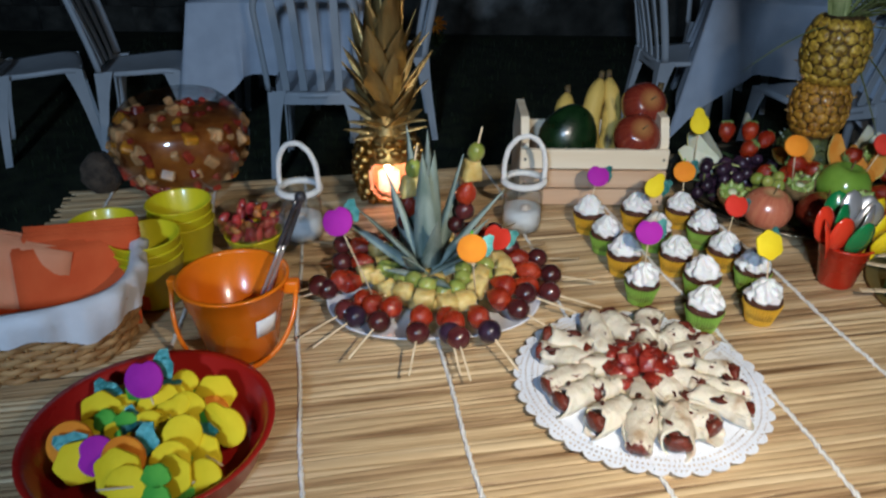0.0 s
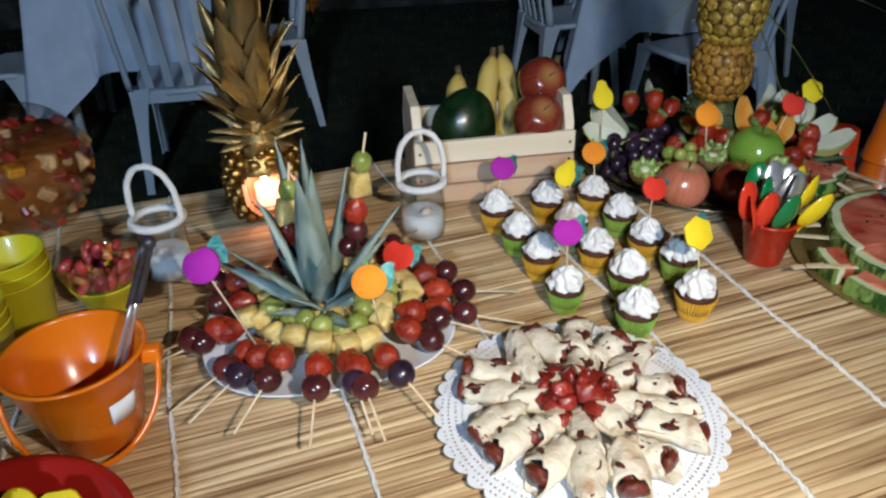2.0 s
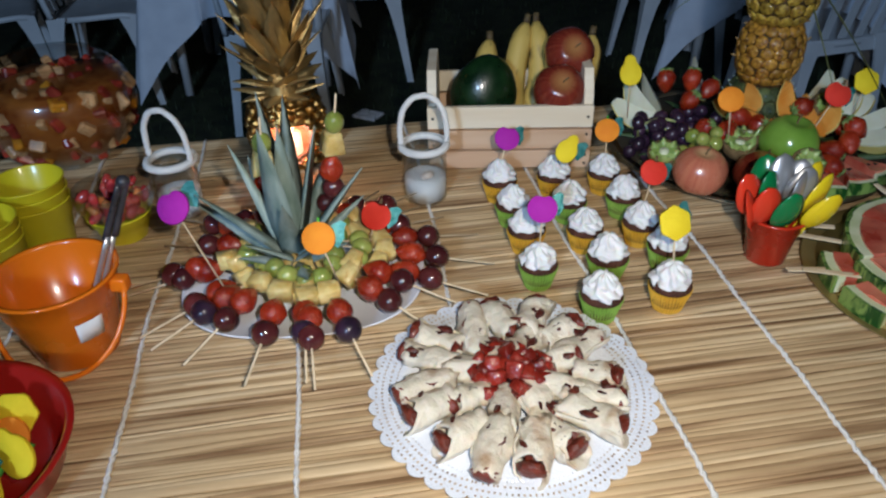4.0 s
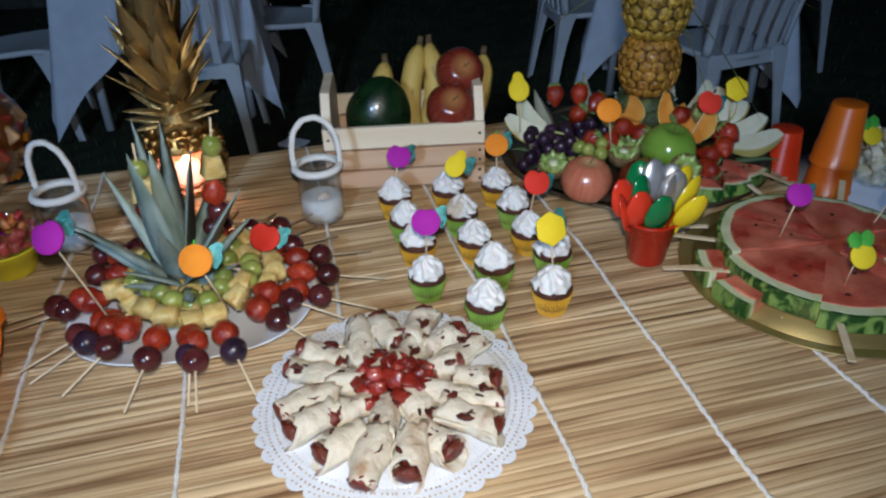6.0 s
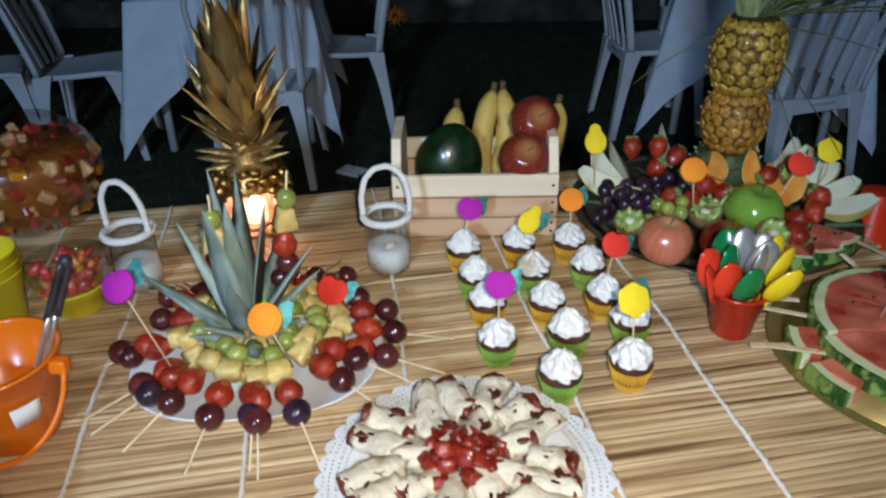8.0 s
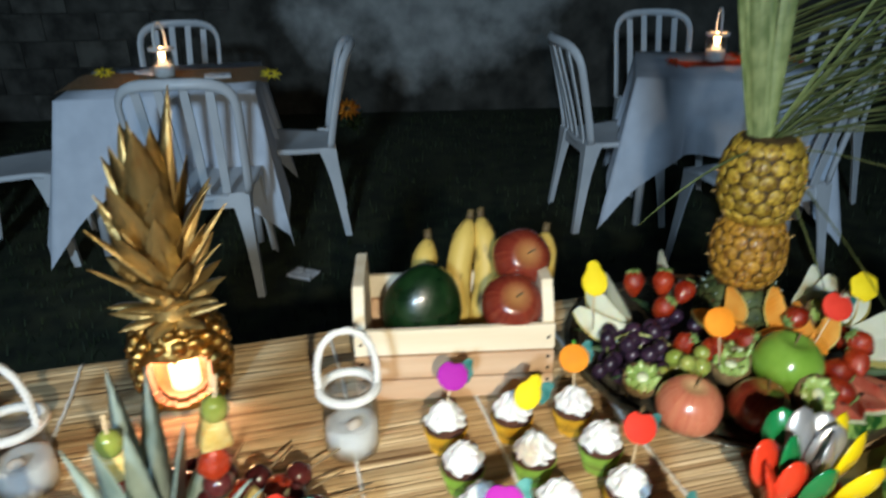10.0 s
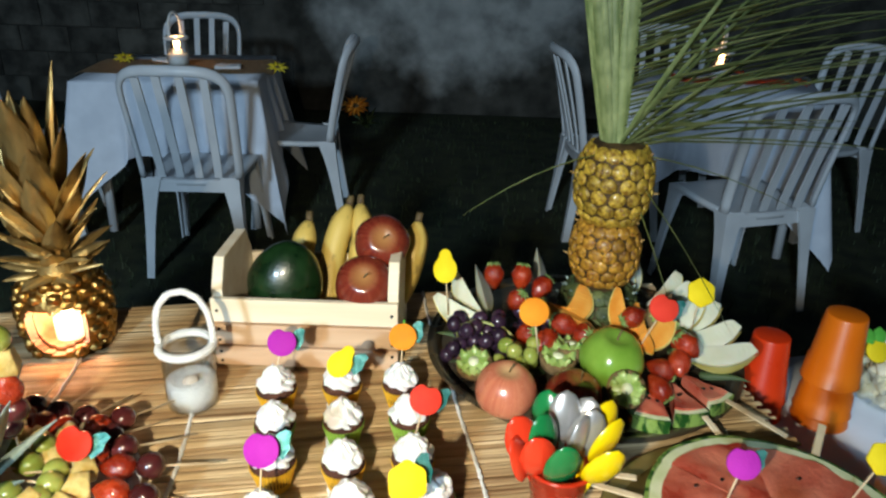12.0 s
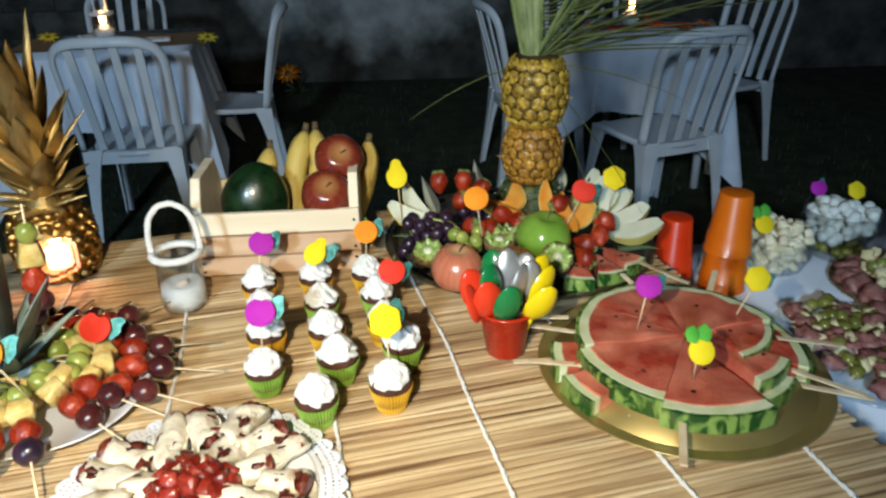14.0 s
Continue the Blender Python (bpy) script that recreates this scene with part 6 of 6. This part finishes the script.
def cup(m, material, colour, up, cat="cup", h=0.085, r0=0.0255, r1=0.036):
    c = thing("plastic_cup", m, "%s plastic cup stacked %s on the buffet" % (colour, "upright" if up else "upside down"), "cup", "%s plastic cups" % colour)
    prof = [(0, 0.0), (r0 - 0.0025, 0.0), (r0 - 0.0008, 0.0006), (r0, 0.002), (r0 + (r1 - r0) * 0.62, h * 0.66), (r0 + (r1 - r0) * 0.64 + 0.002, h * 0.69), (r1, h - 0.003), (r1 + 0.0016, h - 0.0015), (r1, h), (r1 - 0.0014, h - 0.002), (r0 - 0.0015, 0.006), (0, 0.006)]
    bm = lathe(prof, 48)
    if not up:
        bm.transform(pose(0, 0, h, 180, 0, 0))
    part("body", bm, material, c)
    return c


for dz in (0.0, 0.034):
    put("cup_red", pose(0.962, 1.272, SIDE + dz), cup, M["cup_red"], "red", False, "cup", 0.118, 0.0290, 0.0410)
for dz in (0.0, 0.020, 0.080):
    put("cup_orange", pose(1.066, 1.262, SIDE + dz), cup, M["cup_orange"], "orange", False, "cup", 0.122, 0.0310, 0.0440)


# ---- bowls of sweets on the side table ----
def glass_bowl(m, r, h, label):
    g = part("glass_bowl", lathe([(0, 0), (r * 0.5, 0), (r * 0.78, h * 0.18), (r * 0.98, h * 0.55), (r, h), (r - 0.0022, h), (r * 0.98 - 0.0022, h * 0.55), (r * 0.77, h * 0.2), (r * 0.48, 0.003), (0, 0.003)], 44), M["glass"], None)
    g.matrix_world = m
    g.visible_shadow = False
    return tagged(g, label, "bowl")


def heap(name, m, label, cat, r, h, n, build, seed, top=0.02):
    t = thing(name, m, label, cat)
    random.seed(seed)
    for i in range(n):
        z = h * random.random() ** 0.7
        q = r * math.sqrt(random.random()) * (0.72 + 0.26 * min(1, z / (h * 0.5)))
        zz = 0.010 + z + top * max(0.0, 1 - (q / r) ** 2) * (z / h)
        a = rnd(0, 6.28)
        b, mt, nm = build(i)
        b.transform(pose(q * math.cos(a), q * math.sin(a), zz, rnd(0, 360), rnd(0, 360), rnd(0, 360)))
        part(nm, b, mt, t)
    return t


PX, PY = 1.200, 1.316
glass_bowl(pose(PX, PY, SIDE), 0.068, 0.085, "round glass bowl full of pale cream cubes")
heap("cream_cubes", pose(PX, PY, SIDE), "heap of pale cream-coloured cubes in a glass bowl", "snack", 0.058, 0.082, 130, lambda i: (chunk_mesh(rnd(0.017, 0.023), i * 0.7), M["popcorn"], "cube"), 5, 0.030)
WX, WY = 1.362, 1.372
glass_bowl(pose(WX, WY, SIDE), 0.062, 0.030, "low glass dish of green olives")
heap("olives", pose(WX, WY, SIDE), "green olives in a low glass dish", "olives", 0.05, 0.018, 26, lambda i: (ball(0.011, 0.010, 0.010, 10, 8), M["olive"], "olive"), 6, 0.0)
glass_bowl(pose(WX, WY, SIDE + 0.031), 0.076, 0.080, "glass bowl full of round white sweets")
heap("white_sweets", pose(WX, WY, SIDE + 0.031), "heap of round white sweets in a glass bowl", "sweets", 0.062, 0.068, 110, lambda i: (ball(0.0125, 0.0125, 0.0115, 10, 8, 0.1, 5, i), M["marsh"], "sweet"), 7, 0.022)
fruit_pick("plum", (WX - 0.055, WY - 0.02, 0.72), (1.296, 1.372, 0.780), "the white sweets", 0, 0.9)
fruit_pick("lemon", (WX - 0.005, WY - 0.03, 0.72), (1.364, 1.350, 0.780), "the white sweets", 0, 0.9, False)
fruit_pick("pineapple", (PX - 0.05, PY - 0.02, 0.70), (1.142, 1.290, 0.752), "the cream cubes", 0, 1.1)
OX, OY = 1.215, 1.000
op = thing("oval_dish", pose(OX, OY, SIDE + 0.001), "clear oval dish under the savoury skewers", "dish")
dg = part("dish", lathe([(0, 0), (0.13, 0), (0.168, 0.010), (0.170, 0.012), (0.130, 0.003), (0, 0.003)], 56), M["glass"], op)
dg.visible_shadow = False
random.seed(9)


def savoury(m, seed):
    s = thing("olive_skewer", m, "wooden stick with cheese, cured ham and green olive", "savoury skewer", "savoury skewers on the clear dish")
    part("stick", tube([(-0.055, 0, 0.012), (0.055, 0, 0.014)], 0.0014, 6), M["stick"], s)
    part("olive", ball(0.0135, 0.0118, 0.0118, 12, 9, 0.03, 5, seed, pose(0.026, 0, 0.013)), M["olive"], s)
    b = chunk_mesh(0.021, seed)
    b.transform(pose(-0.003, 0, 0.012, seed * 30, 0, 0))
    part("cheese", b, M["cheese"], s)
    part("ham", ball(0.018, 0.019, 0.011, 12, 8, 0.8, 6, seed, pose(-0.027, 0, 0.011)), M["ham"], s)
    return s


state = random.getstate()
for i in range(44):
    random.setstate(state)
    a, q = rnd(0, 6.28), 0.135 * math.sqrt(random.random())
    x, y, z, rz, k = OX + q * math.cos(a), OY + 1.08 * q * math.sin(a), SIDE + 0.005 + 0.014 * (1 - q / 0.135) + rnd(0, 0.008), rnd(0, 360), int(rnd(0, 2.99))
    rx, ry = rnd(-8, 8), rnd(-8, 8)
    state = random.getstate()
    put("savoury%d" % k, pose(x, y, z, rx, ry, rz), savoury, 2.0 + k)
BX3, BY3 = 1.412, 1.205
bt = thing("meat_platter", pose(BX3, BY3, SIDE), "round platter ringed with folded cured ham", "platter")
part("platter", lathe([(0, 0), (0.10, 0), (0.135, 0.012), (0.137, 0.014), (0.10, 0.004), (0, 0.004)], 44), M["stem"], bt)
for i in range(16):
    a = 2 * math.pi * i / 16
    b = ball(0.030, 0.024, 0.016, 14, 9, 0.7, 6, i * 1.3)
    b.transform(pose(0.100 * math.cos(a), 0.100 * math.sin(a), 0.020, 0, 10, math.degrees(a)))
    part("ham_fold", b, M["ham"], bt)
heap("cheese_cubes", pose(BX3, BY3, SIDE + 0.008), "heap of pale cheese cubes and green grapes on a platter", "snack", 0.085, 0.036, 80, lambda i: (chunk_mesh(0.022, i), M["cheese"], "cube") if i % 3 else (ball(0.012, 0.011, 0.011, 10, 8), M["grape_green"], "grape"), 15, 0.016)


# ---- fruit salad bowl, cups, sweets ----
FB = Vector((-0.574, 1.205, T))
prof = [(0, 0.0), (0.060, 0.0)] + [(0.132 * math.sin(t) ** 0.9, 0.104 - 0.104 * math.cos(t)) for t in [0.55 + 1.95 * i / 16 for i in range(17)]]
inner = [(max(0.0, r - 0.0035), z + (0.004 if z < 0.01 else 0)) for r, z in prof[::-1]]
g = part("fish_bowl", lathe(prof + inner, 56), M["glass"], None)
g.matrix_world = pose(*FB)
g.visible_shadow = False
tagged(g, "large round glass bowl of fruit salad", "bowl")
sal = thing("fruit_salad", pose(*FB), "juicy fruit salad of diced apple, orange and red fruit", "fruit salad")
fill = [(0, 0.006), (0.056, 0.006)] + [(0.126 * math.sin(t) ** 0.9 - 0.003, 0.104 - 0.104 * math.cos(t)) for t in [0.55 + 1.45 * i / 12 for i in range(13)]] + [(0.06, 0.152), (0, 0.156)]
part("juice", lathe(fill, 48), M["syrup"], sal, "red-brown fruit juice")
random.seed(61)
for i in range(180):
    z = rnd(0.02, 0.160)
    t = math.acos(max(-1, min(1, (0.104 - z) / 0.104)))
    r = 0.1235 * math.sin(t) ** 0.9 - 0.004 if z < 0.146 else rnd(0, 0.1)
    a = rnd(0, 6.28)
    w = rnd(0.015, 0.030)
    b = slab(w, w * rnd(0.6, 1), w * rnd(0.5, 0.9), w * 0.12, seg=1)
    b.transform(pose(r * math.cos(a), r * math.sin(a), z, rnd(0, 90), rnd(0, 90), rnd(0, 90)))
    k = random.random()
    part("fruit_piece", b, M["apple_cube"] if k < 0.36 else M["orange_cube"] if k < 0.54 else M["red_cube"], sal, smooth=False)
co = part("coconut", ball(0.042, 0.040, 0.042, 24, 16, 0.12, 8, m=pose(0, 0, 0.038)), M["coconut"], None)
co.matrix_world = pose(-0.735, 1.185, T)
tagged(co, "dry brown coconut beside the fruit salad", "coconut")

for x, y, zs in ((-0.480, 0.796, (0.0, 0.014, 0.028)), (-0.468, 0.902, (0.0, 0.016, 0.032)), (-0.574, 0.858, (0.0, 0.016))):
    for dz in zs:
        put("cup_yellow", pose(x, y, T + dz, 0, 0, 0), cup, M["cup_yellow"], "yellow", True, "cup", 0.082, 0.036, 0.049)

put("cup_short", pose(-0.366, 0.935, T), cup, M["cup_yellow"], "short yellow", True, "cup", 0.045, 0.032, 0.046)
glass_bowl(pose(-0.366, 0.935, T + 0.030), 0.056, 0.056, "small glass bowl of jelly sweets on a yellow cup")
heap("jelly_sweets", pose(-0.366, 0.935, T + 0.030), "red and orange jelly sweets in a small glass bowl", "sweets", 0.047, 0.032, 46,
     lambda i: (ball(0.013, 0.008, 0.006, 10, 7, 0.3, 5, i), M["jelly_red"] if i % 3 else M["jelly_orange"], "jelly") if i != 9 else (ball(0.010, 0.010, 0.010, 10, 7), M["foam_purple"], "jelly"), 12, 0.014)

# ---- orange pail with tongs ----
OB = Vector((-0.318, 0.684, T))
op = pail(pose(*OB), 0.112, 0.047, 0.069, M["bucket_orange"], "orange_pail", "orange plastic pail with a hanging handle", "pail")
for sx in (-1, 1):
    part("ear", slab(0.020, 0.016, 0.018, 0.003, pose(sx * 0.076, 0, 0.098)), M["bucket_orange"], op)
hp = []
for i in range(37):
    a = math.pi * i / 36
    hp.append((0.082 * math.cos(a), -0.004 - 0.062 * math.sin(a), 0.098 - 0.092 * math.sin(a) ** 0.75))
part("handle", tube(hp, 0.0032, 8), M["bucket_orange"], op, "thin orange handle hanging down")
b = bmesh.new()
lab = [[b.verts.new((0.0608 * math.cos(a) * k, 0.0608 * math.sin(a) * k, z)) for a in [radians(-52 + 28 * i / 6) for i in range(7)]] for z, k in ((0.046, 0.96), (0.074, 1.055))]
for i in range(6):
    b.faces.new((lab[0][i], lab[0][i + 1], lab[1][i + 1], lab[1][i]))
f = bmesh.ops.extrude_face_region(b, geom=b.faces[:])
for q in f["geom"]:
    if isinstance(q, bmesh.types.BMVert):
        q.co.x *= 1.018
        q.co.y *= 1.018
part("sticker", b, M["label_white"], op, "small white price sticker")
tg = thing("tongs", pose(0, 0, 0), "silver serving tongs with dark handles leaning in the pail", "tongs")
a, e = Vector((-0.300, 0.700, 0.785)), Vector((-0.232, 0.738, 0.950))
for k, (mt, q0, q1, lb) in enumerate((("steel", 0.0, 0.62, "bright metal arm"), ("dark_handle", 0.60, 1.0, "dark handle grip"))):
    for off in (-0.004, 0.004):
        pts = [a.lerp(e, q0 + (q1 - q0) * i / 6) + Vector((off * (1 - 0.5 * i / 6), off, 0)) for i in range(7)]
        part("arm" if k == 0 else "grip", tube(pts, 0.0034 if k == 0 else 0.0046, 8, flat=0.5), M[mt], tg, lb)
part("hinge", ball(0.008, 0.008, 0.008, 12, 8, m=Matrix.Translation(e)), M["dark_handle"], tg)

# ---- wicker basket with napkins ----
BK = Vector((-0.600, 0.685, T))
bk = thing("wicker_basket", pose(*BK, 0, 0, 20), "woven brown wicker basket with a white cloth lining", "basket")
random.seed(2)
BX, BY, BH = 0.142, 0.112, 0.105


def basket_point(a, s, out=0.0):
    k = 0.86 + 0.14 * s
    c, q = math.cos(a), math.sin(a)
    rr = (abs(c) ** 3 + abs(q) ** 3) ** (-1 / 3)
    return ((BX * k * rr + out) * c, (BY * k * rr + out) * q, 0.004 + BH * s)


for j in range(13):
    s = (j + 0.5) / 13
    pts = [basket_point(2 * math.pi * i / 144, s, 0.0035 * math.sin(2 * math.pi * i / 144 * 18 + math.pi * (j % 2))) for i in range(145)]
    part("weave", tube(pts, 0.0048, 6, flat=0.8), M["wicker"], bk)
for i in range(36):
    a = 2 * math.pi * (i + 0.5) / 36
    part("stake", tube([basket_point(a, 0.0), basket_point(a, 0.5), basket_point(a, 1.0)], 0.0024, 6), M["wicker"], bk)
b = bmesh.new()
lo = [b.verts.new(basket_point(2 * math.pi * i / 48, 0.0)) for i in range(48)]
b.faces.new(lo)
part("bottom", b, M["wicker"], bk)
b = bmesh.new()
n = 96
rows = []
for k, (s, out) in enumerate(((0.15, -0.012), (0.7, -0.010), (1.02, -0.007), (1.06, 0.004), (1.00, 0.012), (0.82, 0.013), (0.60, 0.012))):
    row = []
    for i in range(n):
        a = 2 * math.pi * i / n
        w = (0.004 * math.sin(a * 11 + k) + 0.003 * math.sin(a * 23)) * (k > 3)
        p = Vector(basket_point(a, s + (0.10 * math.sin(a * 3 + 1) + 0.05 * math.sin(a * 8)) * (k > 4), out + w))
        row.append(b.verts.new(p))
    rows.append(row)
for p, q in zip(rows, rows[1:]):
    for i in range(n):
        b.faces.new((p[i], p[(i + 1) % n], q[(i + 1) % n], q[i]))
part("lining", b, M["cloth_liner"], bk, "white cloth lining folded over the rim")


def folded_napkin(m, material, label):
    t = thing("paper_napkin", m, label, "napkin", "napkins in the basket")
    for k in range(4):
        bm = bmesh.new()
        n = 8
        g = [[bm.verts.new((-0.075 + 0.15 * i / n, 0.004 * k + 0.004 * math.sin(i * 0.7 + k) * j / n, 0.125 * j / n + 0.004 * k)) for i in range(n + 1)] for j in range(n + 1)]
        for p, q in zip(g, g[1:]):
            for i in range(n):
                bm.faces.new((p[i], p[i + 1], q[i + 1], q[i]))
        f = bmesh.ops.extrude_face_region(bm, geom=bm.faces[:])
        for q in f["geom"]:
            if isinstance(q, bmesh.types.BMVert):
                q.co.y += 0.0016
        bmesh.ops.recalc_face_normals(bm, faces=bm.faces[:])
        part("ply", bm, material, t)
    return t


put("napkin_o", pose(-0.545, 0.735, T + 0.008, -12, 0, 14), folded_napkin, M["napkin"], "orange paper napkin standing in the basket")
put("napkin_o", pose(-0.545, 0.700, T + 0.004, -26, 0, 20), folded_napkin, M["napkin"], "")
put("napkin_o", pose(-0.600, 0.655, T + 0.008, -62, 0, 24), folded_napkin, M["napkin"], "")
put("napkin_o", pose(-0.620, 0.640, T + 0.020, -78, 0, 14), folded_napkin, M["napkin"], "")
put("napkin_s", pose(-0.655, 0.690, T + 0.012, -22, 14, 6), folded_napkin, M["napkin_pale"], "salmon paper napkin standing in the basket")

# ---- red bowl full of picks ----
RB = Vector((-0.352, 0.470, T))
b = lathe([(0, 0.0), (0.095, 0.0), (0.112, 0.012), (0.126, 0.048), (0.131, 0.052), (0.131, 0.054), (0.122, 0.051), (0.108, 0.014), (0.093, 0.004), (0, 0.004)], 64)
o = part("red_bowl", b, M["bowl_red"], None)
o.matrix_world = pose(*RB)
tagged(o, "shallow round red plastic bowl full of picks", "bowl")
random.seed(52)
kinds = ["lemon", "pineapple", "lemon", "pear", "lemon", "pineapple", "lemon", "orange", "pineapple"]
for i in range(28):
    a, q = 2.4 * i + rnd(-0.3, 0.3), 0.086 * math.sqrt((i + 0.5) / 28)
    head = Vector((RB.x + q * math.cos(a), RB.y + q * math.sin(a), T + 0.024 + rnd(0, 0.022) + 0.010 * (1 - q / 0.086)))
    d = Vector((rnd(-1, 1), rnd(-0.9, 0.9), rnd(-0.25, 0.35))).normalized()
    base = head - d * rnd(0.03, 0.05)
    base.z = max(base.z, T + 0.007)
    off = Vector((base.x - RB.x, base.y - RB.y))
    if off.length > 0.096:
        base.x, base.y = RB.x + off.x * 0.09 / off.length, RB.y + off.y * 0.09 / off.length
    fruit_pick(kinds[i % 9] if i != 12 else "plum", base, head, "the red bowl", rnd(-0.4, 0.4), rnd(1.05, 1.3), i % 3 != 0)
fruit_pick("plum", (-0.36, 0.505, T + 0.02), (-0.372, 0.515, T + 0.078), "the red bowl", 0.1, 1.15)


# ---- reed mat, the pieces last ----
mc = uv(0.265, 0.79, T)
MAT = thing("reed_mat", pose(mc.x, mc.y, T - 0.0045, 0, 0, 11.3), "natural dried reed mat bound with white cord on the buffet", "table mat")
part("backing", slab(1.62, 1.05, 0.002, 0, pose(0, 0, 0.0)), M["reed_dark"], MAT)
random.seed(21)
REEDS = []
for k in range(16):
    bm = bmesh.new()
    n = 36
    prof = [(-0.5, 0.0), (-0.3, 0.75), (0.05, 1.0), (0.35, 0.7), (0.5, 0.0)]
    ph, ph2 = rnd(0, 6.28), rnd(0, 6.28)
    w0, h0 = rnd(0.0060, 0.0110), rnd(0.0012, 0.0024)
    rows = []
    for i in range(n + 1):
        x = -0.82 + 1.64 * i / n
        y = 0.0030 * math.sin(x * 4 + ph) + 0.0014 * math.sin(x * 13 + ph2)
        w = w0 * (1 + 0.25 * math.sin(x * 4 + ph2))
        h = h0 * (1 + 0.3 * math.sin(x * 6 + ph))
        rows.append([bm.verts.new((x, y + a * w, 0.0006 + b * h)) for a, b in prof])
    for a, b in zip(rows, rows[1:]):
        for i in range(4):
            bm.faces.new((a[i], b[i], b[i + 1], a[i + 1]))
    for f in bm.faces:
        f.smooth = True
    me = bpy.data.meshes.new("reed")
    bm.to_mesh(me)
    bm.free()
    me.materials.append(M["reed"])
    REEDS.append(me)
v = -0.525
while v < 0.525:
    o = new("reed", random.choice(REEDS))
    o.parent = MAT
    o.location = (rnd(-0.012, 0.012), v, rnd(-0.0003, 0.0008))
    o.rotation_euler = (0, 0, rnd(-0.004, 0.004) + (math.pi if random.random() < 0.5 else 0))
    v += rnd(0.0030, 0.0046)
for u in (-0.48, -0.272, -0.10, 0.092, 0.287, 0.478, 0.652, 0.83, 1.0):
    pts = []
    ph = rnd(0, 6.28)
    for i in range(121):
        w = -0.525 + 1.05 * i / 120
        pts.append((u - 0.265 + 0.005 * math.sin(w * 7 + ph) + 0.0015 * math.sin(w * 23 + ph), w, 0.0036 + 0.0008 * math.sin(i * 1.3)))
    part("cord", rope(pts, 0.0030, 44, n=2, strand=0.7, seg=5), M["cord"], MAT, "white twisted cord binding the reeds")
